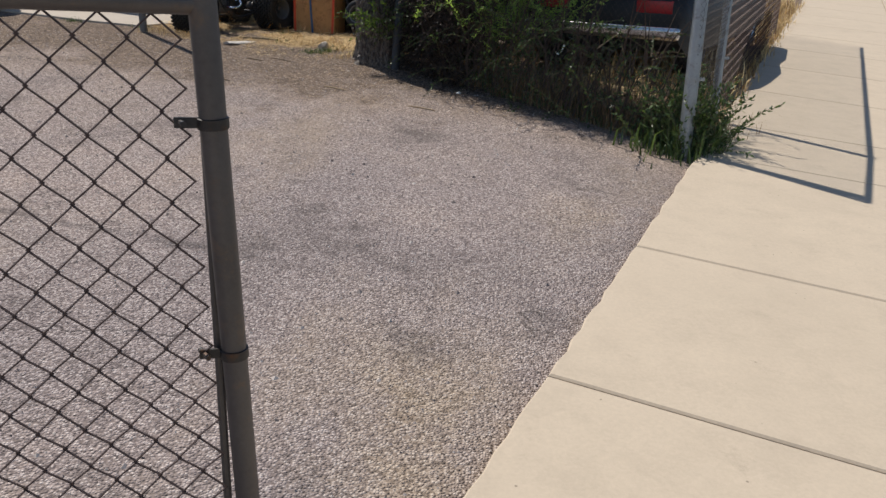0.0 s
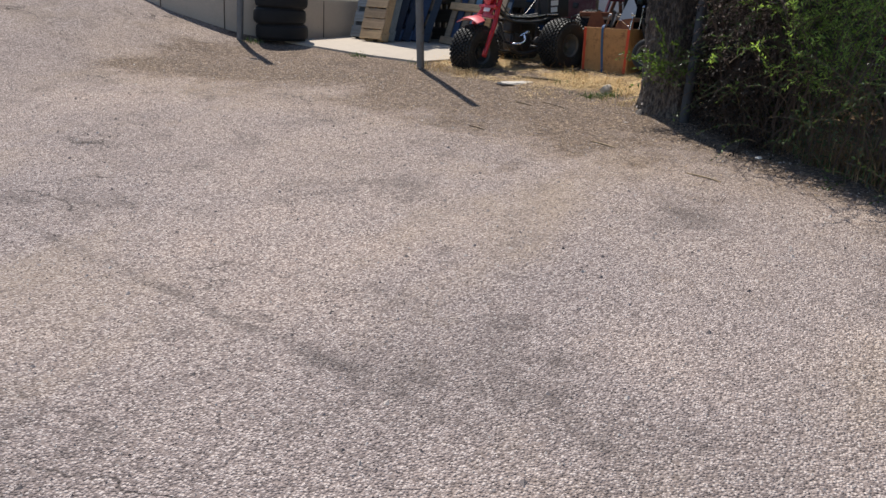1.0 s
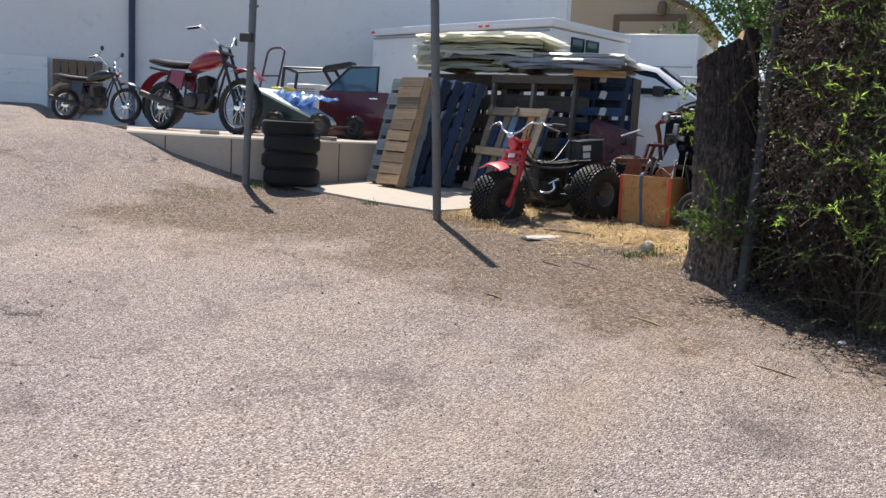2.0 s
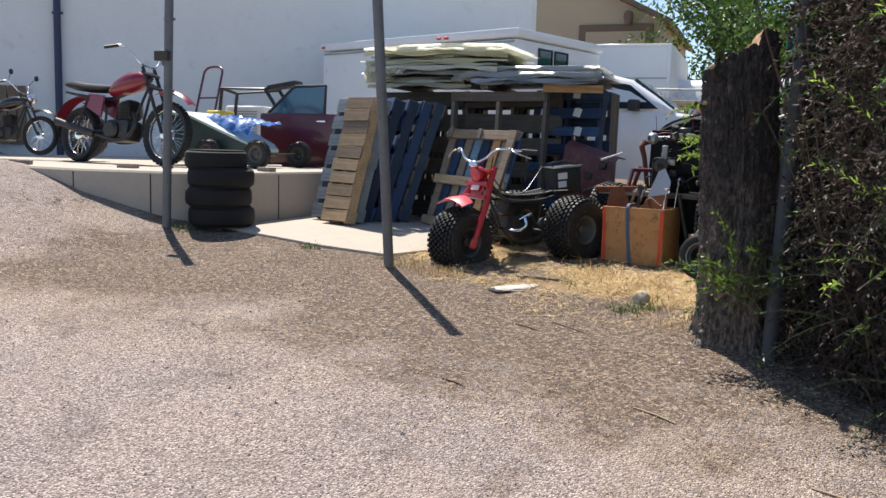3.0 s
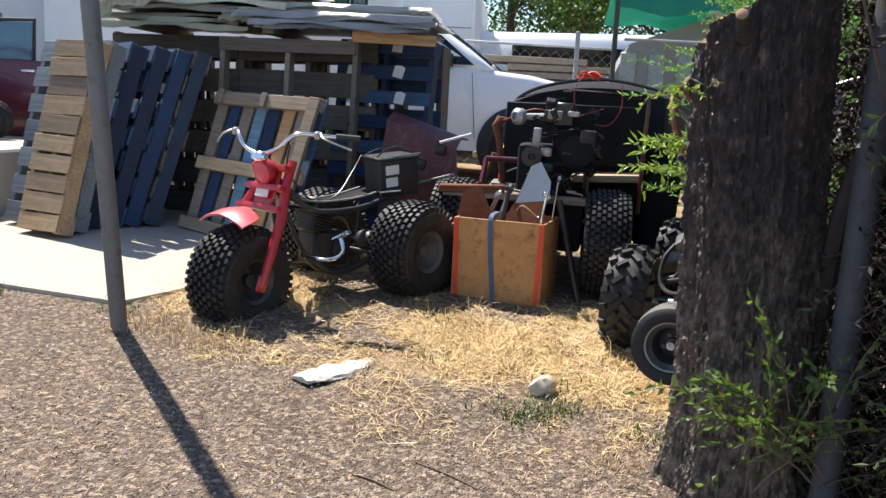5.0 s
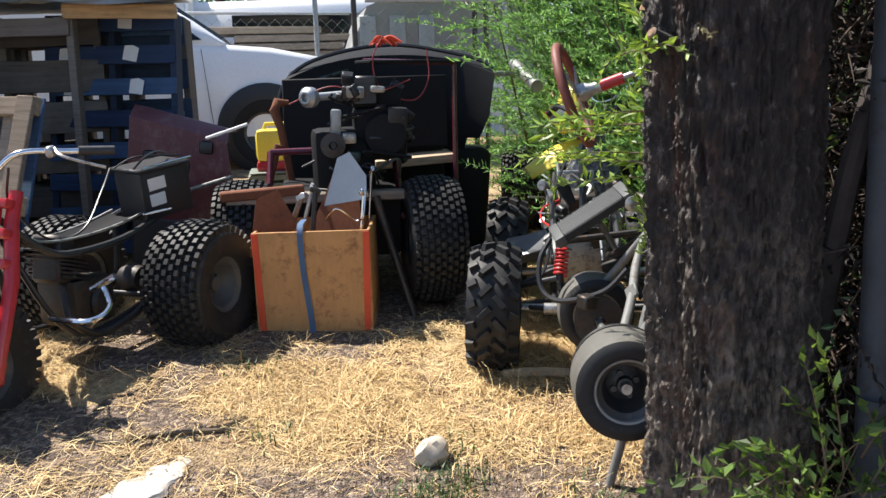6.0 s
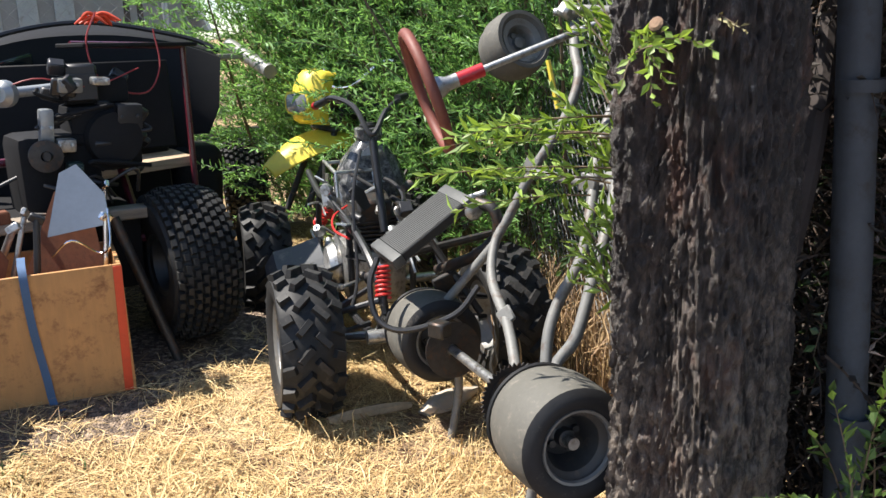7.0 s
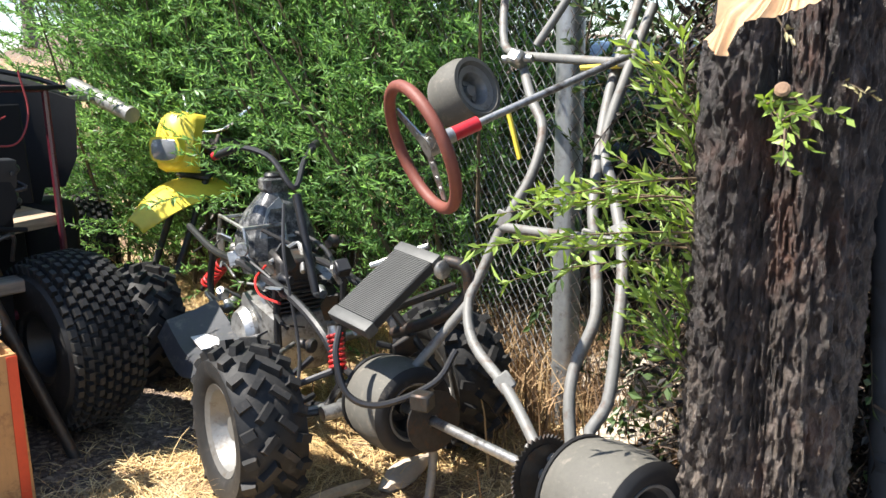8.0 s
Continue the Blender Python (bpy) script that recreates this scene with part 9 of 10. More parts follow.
def sprouts():
    """Young shoots from the stump's side and foot."""
    rng = random.Random(41)
    s = thing("stump_shoots", I4, "bright young willow shoots growing from the side of the stump", "shoots")
    stems = []
    for i in range(46):
        b = Vector((-0.92 + rng.uniform(-0.04, 0.05), 8.88 + rng.uniform(-0.04, 0.05), 1.56 + rng.uniform(0.0, 0.6)))
        stems.append(arch(b, (rng.uniform(-0.35, 0.15), rng.uniform(0.1, 0.8), rng.uniform(0.2, 1.2)), rng.uniform(0.07, 0.18), rng.uniform(0.2, 0.9), 7))
    for i in range(9):
        b = Vector((-0.94 + rng.uniform(-0.04, 0.05), 8.90 + rng.uniform(-0.04, 0.05), 1.78 + rng.uniform(0.0, 0.22)))
        stems.append(arch(b, (rng.uniform(-0.75, -0.4), rng.uniform(0.6, 1.0), rng.uniform(-0.05, 0.14)), rng.uniform(0.26, 0.46), rng.uniform(0.0, 0.35), 7))
    leafy(stems, "leaves", s, M_LEAF_S, 0.045, 0.0125, 0.0105, 42, 0.0028)
    s2 = thing("stump_shoots", I4, "thin leafy shoots hanging at the front of the stump", "shoots")
    stems = []
    runner = arch((-0.965, 8.76, 2.13), (-0.9, -0.5, 0.12), 0.24, 0.5, 8)
    stems.append(runner)
    for i in range(9):
        b = Vector(runner[2 + i % 6]) + Vector((0, 0, 0.0))
        stems.append(arch(b, (rng.uniform(-0.5, 0.3), rng.uniform(-0.9, -0.1), rng.uniform(-0.4, 0.3)), rng.uniform(0.05, 0.13), rng.uniform(0.3, 1.2), 6))
    leafy(stems, "leaves", s2, M_LEAF_S, 0.026, 0.013, 0.009, 43, 0.0022)
    s5 = thing("dry_strand", I4, "strand of dry pale yellowish leaves hanging on the bark", "dry leaves")
    stems = [arch((-1.005, 8.72, 2.28), (0.0, -0.55, -0.9), 0.13, 0.1, 7), arch((-0.995, 8.66, 2.19), (0.05, -0.9, -0.25), 0.11, 0.4, 7), arch((-1.0, 8.66, 2.19), (-0.1, -0.3, -0.7), 0.06, 0.3, 6)]
    leafy(stems, "leaves", s5, straw_mat("dry_pale_leaves", (0.22, 0.2, 0.09), (0.36, 0.32, 0.16), (0.5, 0.45, 0.26)), 0.02, 0.009, 0.006, 46, 0.002)
    s3 = thing("stump_shoots", I4, "leafy green shoots at the foot of the stump", "shoots")
    stems = []
    for i in range(11):
        b = Vector((-0.72 + rng.uniform(-0.14, 0.16), 8.46 + rng.uniform(-0.06, 0.08), 0.90 + rng.uniform(0.0, 0.25)))
        stems.append(arch(b, (rng.uniform(-1.0, 0.6), rng.uniform(-0.6, 0.1), rng.uniform(0.3, 0.8)), rng.uniform(0.25, 0.45), rng.uniform(0.5, 1.3), 8))
    leafy(stems, "leaves", s3, M_LEAF_V, 0.04, 0.019, 0.026, 44, 0.003)
    s4 = thing("stump_shoots", I4, "small leafy bush in front of the stump and post", "shoots")
    stems = []
    for i in range(24):
        b = Vector((-0.72 + rng.uniform(-0.12, 0.18), 8.48 + rng.uniform(-0.08, 0.06), 1.0 + rng.uniform(0.0, 0.28)))
        stems.append(arch(b, (rng.uniform(-1.0, 0.6), rng.uniform(-0.5, 0.1), rng.uniform(0.4, 0.9)), rng.uniform(0.2, 0.42), rng.uniform(0.7, 1.5), 7))
    leafy(stems, "leaves", s4, M_LEAF_V, 0.038, 0.018, 0.017, 45, 0.0028)


M_LEAF_V = leaf_mat("vine_leaves", (0.045, 0.085, 0.02), (0.13, 0.21, 0.055), 0.45)
sprouts()


def creeper_stem():
    """Grey sinuous climber trunk beside the post."""
    bm = bmesh.new()
    tube(bm, curved([(-0.60, 8.79, 1.12), (-0.575, 8.765, 1.42), (-0.572, 8.73, 1.62), (-0.565, 8.70, 1.80), (-0.54, 8.695, 1.93), (-0.49, 8.71, 2.1), (-0.45, 8.72, 2.35)], 5), [0.034] * 6 + [0.034 - 0.0006 * k for k in range(25)], 9)
    solo("climber_stem", bm, M_DEADG, I4, "grey-brown twisting climber stem beside the fence post", "climber")


M_DEAD = plain("dead_stem_bark", (0.08, 0.055, 0.04), 0.9, 0, 0.35, 20, 80, 0.3)
M_DEADG = plain("grey_climber_bark", (0.05, 0.04, 0.036), 0.9, 0, 0.4, 14, 70, 0.4)
creeper_stem()


def vines():
    """The tangle on the fence between stump and sidewalk."""
    rng = random.Random(51)
    a, b = Vector((SP[0] + 0.09, SP[1] + 0.02, 0)), Vector((GP[0] - 0.25, GP[1] + 0.3, 0))
    v = thing("fence_vines", I4, "dark tangled vines and dead twigs on the chain-link fence", "vines")
    stems = []
    nrm = Vector((0.77, 0.63, 0))
    for i in range(1200):
        u = rng.random() ** 1.25
        if u > 0.27 and rng.random() < 0.80:
            continue
        p = a.lerp(b, u) + nrm * (rng.gauss(0.10, 0.12) + (0.16 if u < 0.1 else 0.0))
        # growth carried up out of view, added to shade the fence foot
        top = 3.3 if u < 0.27 else 0.75
        p.z = ground_z(p.x, p.y) + rng.random() ** 0.9 * top
        stems.append(arch(p, (rng.gauss(0, 0.6), rng.gauss(0, 0.6), rng.uniform(-0.3, 0.9)), rng.uniform(0.25, 0.6), rng.uniform(0.3, 1.6), 6))
    leafy(stems, "leaves", v, M_LEAF_D, 0.036, 0.015, 0.020, 52, 0.004)
    bm = bmesh.new()
    for i in range(190):
        u = 0.06 + 0.94 * rng.random() ** 1.5
        p = a.lerp(b, u) + nrm * (abs(rng.gauss(0.08, 0.08)) + (0.12 if u < 0.12 else 0.0))
        p.z = ground_z(p.x, p.y) + rng.random() * 0.6
        tube(bm, arch(p, (rng.gauss(0.12, 0.2), rng.gauss(0.05, 0.2), 1), rng.uniform(0.8, 2.0) * (1 if u < 0.27 else 0.35), rng.uniform(-0.2, 0.9), 8), [0.009 - 0.001 * k for k in range(8)], 4)
    part("dead_stem_mass", bm, M_DEAD, v, "grey-brown dead stems")["kind"] = "stuff"
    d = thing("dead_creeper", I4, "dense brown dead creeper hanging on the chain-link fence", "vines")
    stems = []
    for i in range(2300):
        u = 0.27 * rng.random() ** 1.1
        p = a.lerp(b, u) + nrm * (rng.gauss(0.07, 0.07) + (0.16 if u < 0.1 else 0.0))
        # the unseen upper part is added for its shadow, as with the vines
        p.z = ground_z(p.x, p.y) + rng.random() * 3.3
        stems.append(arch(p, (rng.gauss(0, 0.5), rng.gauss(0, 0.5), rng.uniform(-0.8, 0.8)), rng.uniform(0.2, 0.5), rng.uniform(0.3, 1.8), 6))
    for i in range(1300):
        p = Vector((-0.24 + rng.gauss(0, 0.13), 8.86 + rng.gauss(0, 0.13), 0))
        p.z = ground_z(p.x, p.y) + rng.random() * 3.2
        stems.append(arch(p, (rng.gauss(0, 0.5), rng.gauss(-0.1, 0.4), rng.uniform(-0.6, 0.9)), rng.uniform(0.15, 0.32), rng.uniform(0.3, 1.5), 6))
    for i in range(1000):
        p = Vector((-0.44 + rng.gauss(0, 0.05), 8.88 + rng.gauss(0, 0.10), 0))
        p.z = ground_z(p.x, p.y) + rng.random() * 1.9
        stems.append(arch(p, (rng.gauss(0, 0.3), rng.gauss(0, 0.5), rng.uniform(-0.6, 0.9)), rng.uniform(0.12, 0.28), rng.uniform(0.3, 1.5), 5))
    # leaves low down and by the stump darker: shade put into their colour
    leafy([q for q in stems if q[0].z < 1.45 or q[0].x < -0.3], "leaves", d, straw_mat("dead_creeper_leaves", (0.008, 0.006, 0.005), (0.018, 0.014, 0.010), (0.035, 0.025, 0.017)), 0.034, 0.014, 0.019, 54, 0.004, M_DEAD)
    # lighter copy of the same leaves, coloured for the better lit top
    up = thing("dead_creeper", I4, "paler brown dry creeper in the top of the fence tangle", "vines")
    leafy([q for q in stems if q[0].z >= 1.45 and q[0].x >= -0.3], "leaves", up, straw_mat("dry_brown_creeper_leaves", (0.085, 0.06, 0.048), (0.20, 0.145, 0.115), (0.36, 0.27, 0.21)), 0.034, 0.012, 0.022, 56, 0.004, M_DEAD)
    # green wall of leaves beyond, behind the fence
    w = thing("roadside_bush", I4, "tall green bush behind the fence", "bush")
    stems = []
    for i in range(900):
        p = Vector((0.52 + rng.gauss(0.0, 0.24), 8.05 + rng.gauss(0.0, 0.22), 0))
        p.z = ground_z(p.x, p.y) + rng.uniform(0.45, 3.0)
        stems.append(arch(p, (rng.gauss(0, 0.5), rng.gauss(-0.2, 0.5), rng.uniform(0.1, 0.9)), rng.uniform(0.25, 0.55), rng.uniform(0.4, 1.4), 6))
    leafy(stems, "leaves", w, M_LEAF_B, 0.042, 0.011, 0.015, 53, 0.004)
    k = thing("roadside_bush", I4, "dark shaded bush behind the vine-grown fence", "bush")
    stems = []
    for i in range(1100):
        p = Vector((0.22 + rng.gauss(0.0, 0.20), 9.0 + rng.gauss(0.0, 0.22), 0))
        p.z = ground_z(p.x, p.y) + rng.random() * 2.4
        stems.append(arch(p, (rng.gauss(0, 0.5), rng.gauss(-0.1, 0.5), rng.uniform(-0.2, 0.9)), rng.uniform(0.25, 0.55), rng.uniform(0.4, 1.4), 6))
    leafy(stems, "leaves", k, M_LEAF_D, 0.046, 0.02, 0.014, 57, 0.004)


vines()


def blades(name, spots, label, mat, seed, hgt=(0.1, 0.3), wid=0.004, lean_=0.5, flat=0.0, category="grass"):
    """Grass or straw: narrow bent blades at many spots; flat lays them down."""
    rng = random.Random(seed)
    verts, faces = [], []
    for x, y, k in spots:
        z = ground_z(x, y)
        h = rng.uniform(*hgt) * k
        a = rng.uniform(0, math.tau)
        d = Vector((math.cos(a), math.sin(a), 0))
        side = Vector((-d.y, d.x, 0)) * wid * rng.uniform(0.6, 1.4)
        if rng.random() < flat:
            rise = rng.uniform(0.02, 0.25)
            p0 = Vector((x, y, z + 0.002 + 0.01 * rng.random()))
            p1 = p0 + d * h * 0.5 + Vector((0, 0, h * rise * 0.5))
            p2 = p0 + d * h + Vector((0, 0, h * rise * 0.2))
        else:
            l = rng.uniform(0.1, 1.0) * lean_
            p0 = Vector((x, y, z - 0.005))
            p1 = p0 + Vector((0, 0, h * 0.55)) + d * h * 0.25 * l
            p2 = p0 + Vector((0, 0, h * (1 - 0.35 * l))) + d * h * l
        i = len(verts)
        verts += [tuple(p0 - side), tuple(p0 + side), tuple(p1 - side * 0.8), tuple(p1 + side * 0.8), tuple(p2)]
        faces += [(i, i + 1, i + 3, i + 2), (i + 2, i + 3, i + 4)]
    ob = new(name, raw(name, verts, faces, mat))
    return tagged(ob, label, category, kind="stuff")


def straw_spots(n, seed):
    rng = random.Random(seed)
    out = []
    while len(out) < n:
        x, y = rng.uniform(-3.6, 0.6), rng.uniform(8.5, 12.6)
        line = 9.4 + 0.3 * smooth01(-2.6, -3.6, x) + 0.42 * smooth01(-2.0, -2.6, x)
        g = smooth01(line - 0.55, line + 0.75, y) * smooth01(-3.7, -3.3, x)
        if x > -0.5:
            g *= smooth01(8.4, 9.0, y)
        patch = 0.5 + 1.3 * noise.noise(Vector((x * 2.2, y * 2.2, 2.0))) + 0.3 * noise.noise(Vector((x * 7, y * 7, 4.0)))
        near = 1.0 if y < 10.9 else 0.45
        if bare_soil(x, y):
            near *= 0.12
        if rng.random() < g * max(0.06, patch) * near:
            out.append((x, y, 1.0))
    return out


def mat_straw(name, clumps, label, mat, seed):
    """Trampled straw: clumps of long bent strands that lie over one another."""
    rng = random.Random(seed)
    verts, faces = [], []
    for cx, cy, k in clumps:
        main = 2.2 * math.tau * noise.noise(Vector((cx * 1.3, cy * 1.3, 7.0)))
        lift = 0.012 + 0.035 * max(0.0, noise.noise(Vector((cx * 3.5, cy * 3.5, 1.0))))
        for j in range(rng.randint(9, 22)):
            x, y = rng.gauss(cx, 0.035), rng.gauss(cy, 0.035)
            a = main + rng.gauss(0, 0.9)
            h = rng.uniform(0.04, 0.17) * k
            w = rng.uniform(0.0007, 0.0021)
            p = Vector((x, y, ground_z(x, y) + 0.001 + lift * rng.random()))
            rise = rng.uniform(-0.05, 0.30) if rng.random() < 0.95 else rng.uniform(0.4, 1.2)
            turn = rng.gauss(0, 0.5)
            i = len(verts)
            for s in range(4):
                d = Vector((math.cos(a), math.sin(a), rise))
                sd = Vector((-math.sin(a), math.cos(a), rng.uniform(-0.4, 0.4))) * (w * (1 - 0.22 * s))
                verts += [tuple(p - sd), tuple(p + sd)]
                p = p + d * (h / 3)
                p.z = max(p.z, ground_z(p.x, p.y) + 0.001)
                a += turn
                rise -= 0.35
            for s in range(3):
                faces.append((i + 2 * s, i + 2 * s + 1, i + 2 * s + 3, i + 2 * s + 2))
    return tagged(new(name, raw(name, verts, faces, mat)), label, "grass", kind="stuff")


mat_straw("dry_grass", straw_spots(3600, 61), "matted dry yellow straw lying over the yard soil", M_STRAW, 62)
blades("standing_straw", [q for q in straw_spots(260, 63)], "short standing tufts of dry yellow grass", M_STRAW, 64, (0.02, 0.08), 0.0011, 1.0)

# brown litter where the drive meets the grass: bark slivers, twig ends, straw
rng = random.Random(73)
litter = []
while len(litter) < 12000:
    x, y = rng.uniform(-5.2, 0.9), rng.uniform(6.2, 9.9)
    if y > 9.9 or (y - 6.2) * 0.63 + (x - 1.75) * 0.77 > 0.1:
        continue
    if rng.random() < smooth01(6.2, 8.9, y + 0.1 * x + 0.2) * (0.35 + 0.9 * noise.noise(Vector((x * 1.4, y * 1.4, 5.0)))):
        litter.append((x, y, 1.0))
blades("leaf_litter", litter[:8500], "dark and brown bark slivers scattered on the drive", straw_mat("bark_slivers", (0.03, 0.022, 0.018), (0.16, 0.10, 0.065), (0.42, 0.3, 0.2)), 74, (0.006, 0.03), 0.002, 0.5, 1.0, "litter")
blades("leaf_litter", litter[8500:], "pale broken straw scattered on the drive edge", M_STRAW, 75, (0.01, 0.05), 0.0011, 0.5, 1.0, "litter")
rng = random.Random(65)
tufts = []
for cx, cy, n, k in ((-3.35, 9.82, 260, 1.3), (-3.2, 9.7, 200, 1.0), (-2.95, 9.62, 240, 1.5), (-1.75, 9.95, 120, 1.2), (-1.2, 9.35, 160, 1.1), (-0.85, 9.55, 260, 1.7), (-0.75, 9.35, 200, 1.5), (-1.15, 8.95, 160, 1.2), (-1.95, 10.4, 150, 1.0), (-1.1, 9.9, 120, 1.0)):
    tufts += [q for q in ((rng.gauss(cx, 0.1), rng.gauss(cy, 0.08), k) for _ in range(n)) if not bare_soil(q[0], q[1])]
blades("grass_tuft", tufts, "dry grass tufts round the post, wheels and kart", M_STRAW, 66, (0.02, 0.075), 0.0012, 1.0)
green = []
for cx, cy, n in ((-1.40, 9.33, 150), (-1.50, 9.28, 120), (-1.95, 9.75, 30), (-4.35, 10.0, 90), (-3.6, 9.92, 60), (-5.85, 10.05, 110), (-2.0, 10.3, 40), (-1.3, 9.55, 40), (-1.0, 9.1, 60)):
    green += [(rng.gauss(cx, 0.07), rng.gauss(cy, 0.06), 1.0) for _ in range(n)]
blades("green_weed", green, "small green weeds in the dry grass and along the pad", M_GREENW, 67, (0.02, 0.07), 0.003, 1.3)
roadside = []
for i in range(5200):
    u = rng.random()
    p = Vector((SP[0] + 0.1, SP[1])).lerp(Vector(GP), u)
    if u < 0.35 and rng.random() < 0.75:
        continue
    q = p + Vector((0.77, 0.63)) * (0.1 + abs(rng.gauss(0.1, 0.5)))
    roadside.append((q.x, q.y, 0.6 + 0.6 * rng.random()))
blades("fence_weeds", roadside[:3200], "brown and straw weeds along the fence foot", M_DRYWEED, 68, (0.08, 0.34), 0.003, 0.8, category="weeds")
blades("fence_weeds", roadside[3200:], "green weeds along the fence foot", M_GREENW, 69, (0.06, 0.26), 0.006, 0.8, category="weeds")
corner = [(rng.gauss(1.82, 0.18), rng.gauss(6.42, 0.2), 0.5 + rng.random()) for _ in range(1300)] + [(rng.gauss(2.1, 0.1), rng.gauss(6.95, 0.28), 0.4 + 0.7 * rng.random()) for _ in range(900)]
corner = [q for q in corner if (q[0] - 0.43) * 0.92 - (q[1] - 2.89) * 0.393 < 0.16]
blades("corner_weeds", corner, "green weeds crowding the corner post at the sidewalk", M_GREENW, 70, (0.06, 0.24), 0.007, 1.0, category="weeds")
cw = thing("corner_bush", I4, "leafy dark green weeds round the corner post", "weeds")
stems = []
for i in range(190):
    b_ = Vector((rng.gauss(1.84, 0.16), rng.gauss(6.45, 0.2), 0))
    if (b_.x - 0.43) * 0.92 - (b_.y - 2.89) * 0.393 > 0.12:
        continue
    b_.z = ground_z(b_.x, b_.y)
    stems.append(arch(b_, (rng.gauss(0, 0.35), rng.gauss(0, 0.35), 1), rng.uniform(0.2, 0.62), rng.uniform(0.3, 1.2), 7))
leafy(stems, "leaves", cw, M_GREENW, 0.045, 0.02, 0.016, 76, 0.003)
verge = [(4.0 + rng.uniform(-1.6, 1.2) + (y_ - 11) * 0.427, y_, 1.0) for y_ in [rng.uniform(8.0, 19.0) for _ in range(6000)]]
verge = [q for q in verge if (q[0] - 0.43) * 0.92 - (q[1] - 2.89) * 0.393 < 0.05 + 0.1 * rng.random()]
blades("verge_grass", verge, "dry yellow verge grass beside the sidewalk", M_STRAW, 71, (0.1, 0.3), 0.006, 0.9)
back = [(rng.gauss(0.25, 0.3), rng.uniform(9.2, 10.6), 1.0) for _ in range(2600)]
blades("brown_weeds", back, "dead brown weeds under the fence behind the kart", M_DRYWEED, 72, (0.12, 0.42), 0.003, 0.8, category="weeds")


def tree(at, h, seed, label):
    rng = random.Random(seed)
    t = thing("tree", Matrix.Translation(at), label, "tree")
    bm = bmesh.new()
    tube(bm, curved([(0, 0, -0.2), (0.05, 0.1, h * 0.2), (-0.1, 0.05, h * 0.45), (0.05, 0, h * 0.7)], 5), [0.22 - 0.011 * i for i in range(16)], 10)
    tips = []
    for i in range(16):
        z = h * rng.uniform(0.25, 0.68)
        a = rng.uniform(0, math.tau)
        pts = arch((0, 0, z), (math.cos(a), math.sin(a), rng.uniform(0.4, 1.2)), h * rng.uniform(0.22, 0.42), rng.uniform(-0.1, 0.4), 6)
        tube(bm, pts, [0.06 - 0.01 * k for k in range(6)], 6)
        tips += pts[2:]
    part("trunk", bm, M_BARK, t)
    verts, faces = [], []
    for c in tips:
        for k in range(95):
            p = c + Vector((rng.gauss(0, h * 0.055), rng.gauss(0, h * 0.055), rng.gauss(0, h * 0.05)))
            leaves(verts, faces, p, (rng.uniform(-1, 1), rng.uniform(-1, 1), rng.uniform(-1, 0.6)), h * 0.024, h * 0.011, rng)
    ob = new("crown", raw("crown", [tuple(v) for v in verts], faces, M_LEAF_T))
    ob.parent = t
    ob["kind"] = "stuff"


tree((-3.0, 31.0, 1.3), 7.6, 86, "broad green tree behind the box truck")
tree((-1.0, 29.0, 1.3), 7.2, 87, "broad green tree beyond the storage yard fence")
tree((1.2, 27.5, 1.3), 6.5, 81, "green leafy tree beyond the storage yard")
tree((2.6, 24.5, 1.4), 6.0, 85, "green leafy tree behind the box truck")
tree((-1.2, 36.0, 1.3), 6.2, 82, "green leafy tree behind the tan building")
tree((4.2, 30.0, 1.4), 7.5, 83, "green leafy tree by the far fence")
tree((9.5, 33.0, 3.0), 7.0, 84, "dark green tree far along the street")

# ---- loose small things ----
def stone(at, size, seed, label, mat=None, group="", sink=0.25):
    rng = random.Random(seed)
    bm = bmesh.new()
    bmesh.ops.create_icosphere(bm, subdivisions=3, radius=0.5)
    off = Vector((seed * 3.1, seed * 1.7, 0))
    for v in bm.verts:
        d = v.co.normalized()
        k = 0.8 + 0.35 * noise.noise(d * 1.6 + off) + 0.12 * noise.noise(d * 4.5 + off)
        q = d * 0.5 * k
        for n_ in range(5):
            pl = Vector((math.sin(seed + n_ * 2.4), math.cos(seed * 1.3 + n_ * 1.9), math.sin(n_ * 3.1 + seed * 0.7))).normalized()
            ex = q.dot(pl) - 0.33
            if ex > 0:
                q -= pl * ex
        v.co = Vector((q.x * size[0], q.y * size[1], q.z * size[2]))
    return solo("stone", bm, mat or M_ROCK, pose(at[0], at[1], ground_z(*at) + size[2] * (0.5 - sink), 0, 0, seed * 37), label, "stone", group, angle=30)


stone((-1.425, 9.50), (0.15, 0.13, 0.13), 1, "pale broken stone lying in the dry grass")
stone((0.22, 9.47), (0.60, 0.46, 0.38), 2, "white lump of broken concrete by the fence", group="concrete lumps")
stone((-0.05, 9.42), (0.46, 0.36, 0.28), 3, "white lump of broken concrete by the fence", group="concrete lumps")
stone((0.45, 9.75), (0.45, 0.40, 0.28), 4, "white lump of broken concrete by the fence", group="concrete lumps")
stone((-0.62, 9.95), (0.36, 0.12, 0.08), 5, "flat pale stone in the grass under the kart")
stone((0.07, 7.76), (0.07, 0.05, 0.03), 6, "small white scrap on the drive", M_PAPER, "white scraps")
stone((1.44, 6.52), (0.07, 0.05, 0.03), 7, "small white scrap on the drive", M_PAPER, "white scraps")
stone((1.85, 6.25), (0.10, 0.08, 0.08), 8, "crumpled white paper in the weeds", M_PAPER, "white scraps")

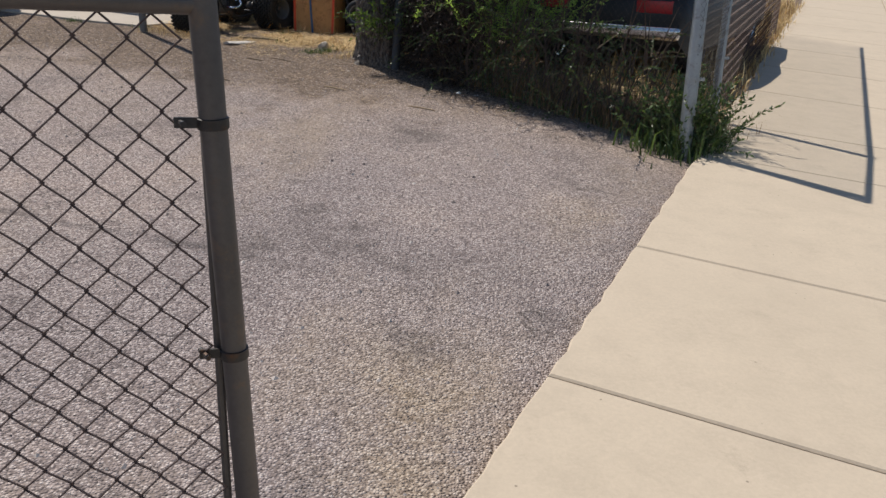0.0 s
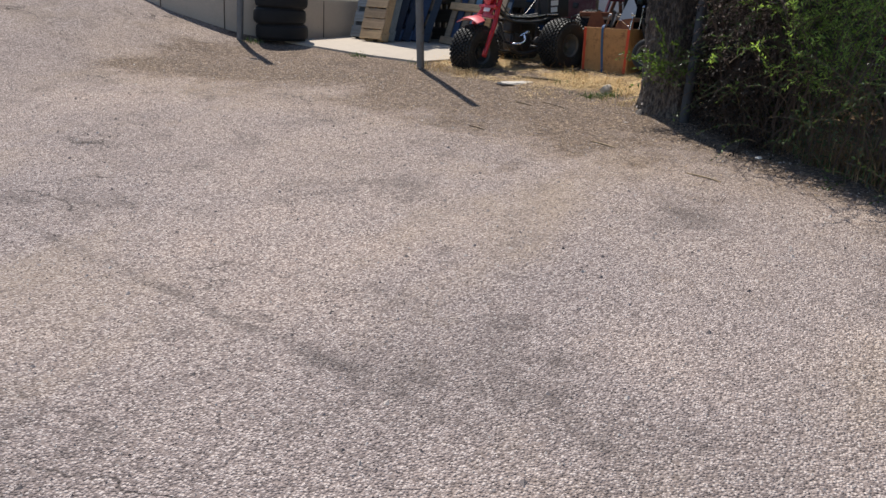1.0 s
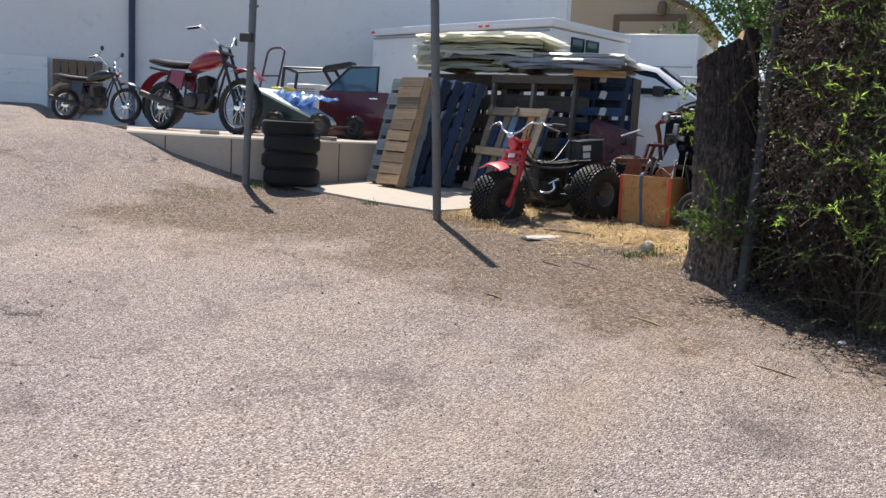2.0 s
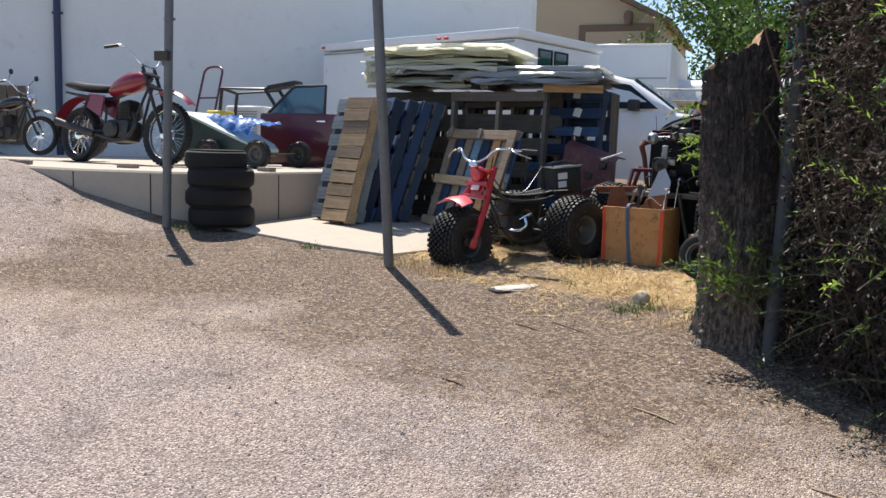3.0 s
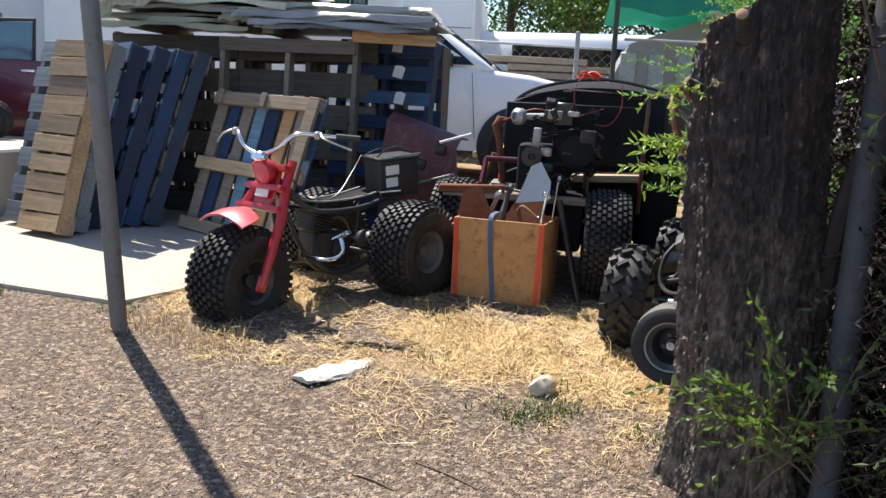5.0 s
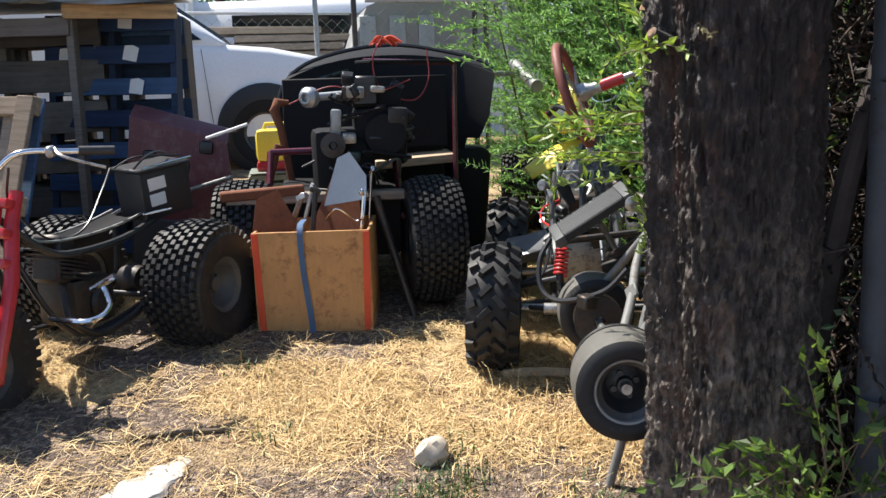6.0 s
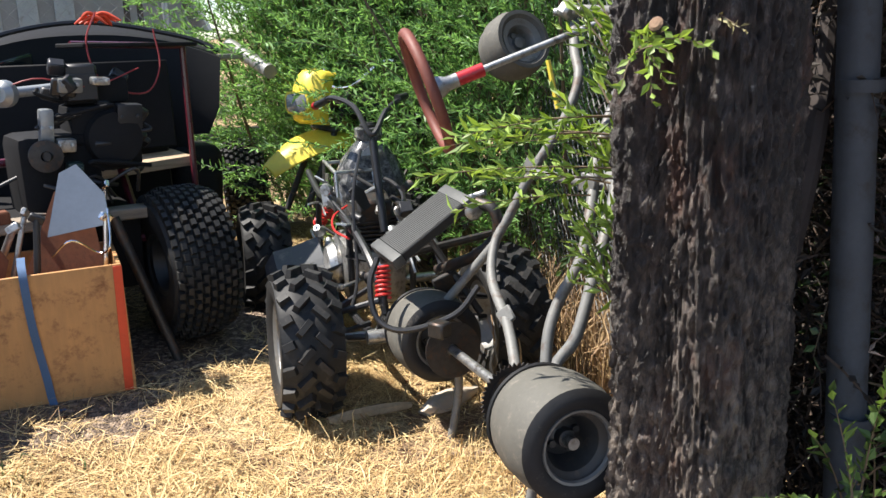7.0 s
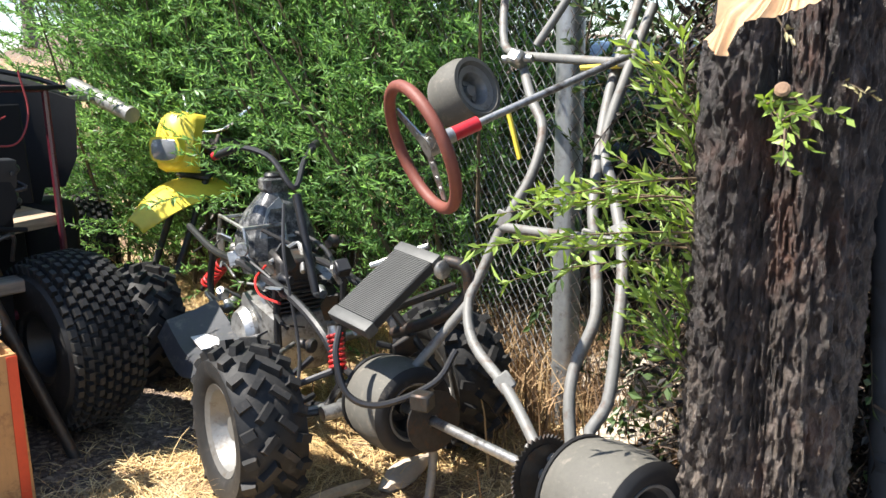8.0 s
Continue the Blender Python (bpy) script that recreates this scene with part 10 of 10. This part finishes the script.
bm = bmesh.new()
rows = []
for i in range(25):
    u = i / 24
    w = 0.085 * (0.35 + 0.65 * math.sin(math.pi * (0.15 + 0.75 * u))) * (1 + 0.35 * noise.noise(Vector((u * 7, 0, 3))))
    row = []
    for k in range(20):
        a = k * math.tau / 20
        c, sn = math.cos(a), math.sin(a)
        f = 1 + 0.3 * noise.noise(Vector((u * 6, c * 2, sn * 2))) + 0.12 * noise.noise(Vector((u * 22, c * 6, sn * 6)))
        row.append(Vector((-0.2 + 0.4 * u, w * c * f, 0.022 * max(0, sn) * f - 0.003)))
    rows.append(row)
loft(bm, rows)
solo("plastic_bag", bm, M_BAG, pose(-2.34, 9.50, ground_z(-2.34, 9.50), 0, 0, 56), "dirty white plastic bag lying in the dry grass", "bag", angle=25)


def stick(a, b, r, mat, label):
    a3, b3 = Vector((*a, ground_z(*a) + r)), Vector((*b, ground_z(*b) + r))
    mid = (a3 + b3) / 2 + Vector((0.004, 0.006, 0.002))
    bm = bmesh.new()
    tube(bm, curved([a3, mid, b3], 4), [r * k for k in (0.7, 0.9, 1, 1, 1, 1, 0.9, 0.8, 0.5)], 7)
    solo("stick", bm, mat, I4, label, "stick", "fallen sticks")


M_STICK = plain("dry_pale_stick", (0.42, 0.31, 0.19), 0.85, 0, 0.3, 20, 90, 0.3)
stick((-1.13, 7.65), (-0.92, 7.54), 0.005, M_STICK, "thin pale stick lying on the drive")
stick((-2.07, 8.69), (-1.90, 8.62), 0.004, M_TWIG, "thin brown twig lying on the drive")
stick((-1.86, 8.82), (-1.62, 8.70), 0.003, M_TWIG, "thin brown twig lying on the drive")
stick((-2.44, 9.82), (-2.0, 9.80), 0.009, M_TWIG, "thin dark twig in the dry grass")
stick((-0.35, 7.15), (-0.12, 7.05), 0.005, M_STICK, "thin pale stick lying on the drive")
stick((-2.1, 7.6), (-1.95, 7.55), 0.004, M_TWIG, "thin brown twig lying on the drive")
stick((-1.04, 10.05), (-0.74, 10.0), 0.022, M_STICK, "short pale broken branch in the grass")

# loose chips on the drive
rng = random.Random(90)
verts, faces = [], []
for i in range(26000):
    x, y = rng.uniform(-6.5, 1.4), 1.6 + 7.9 * rng.random() ** 0.8
    if (x - 0.43) * 0.92 - (y - 2.89) * 0.393 > 0.25 and rng.random() < 0.93:
        continue
    s = rng.uniform(0.003, 0.0085) * (2.0 if rng.random() < 0.03 else 1)
    z = ground_z(x, y)
    a = rng.uniform(0, math.tau)
    i0 = len(verts)
    for k in range(4):
        verts.append((x + s * math.cos(a + k * 1.571) * rng.uniform(0.6, 1.2), y + s * math.sin(a + k * 1.571) * rng.uniform(0.6, 1.2), z - 0.001))
    verts.append((x + rng.uniform(-0.3, 0.3) * s, y + rng.uniform(-0.3, 0.3) * s, z + s * rng.uniform(0.5, 0.9)))
    faces += [(i0, i0 + 1, i0 + 4), (i0 + 1, i0 + 2, i0 + 4), (i0 + 2, i0 + 3, i0 + 4), (i0 + 3, i0, i0 + 4)]
tagged(new("loose_chips", raw("loose_chips", verts, faces, straw_mat("loose_stone_chips", (0.09, 0.075, 0.07), (0.32, 0.27, 0.25), (0.62, 0.56, 0.5)))), "loose pinkish stone chips scattered on the drive", "gravel", kind="stuff")
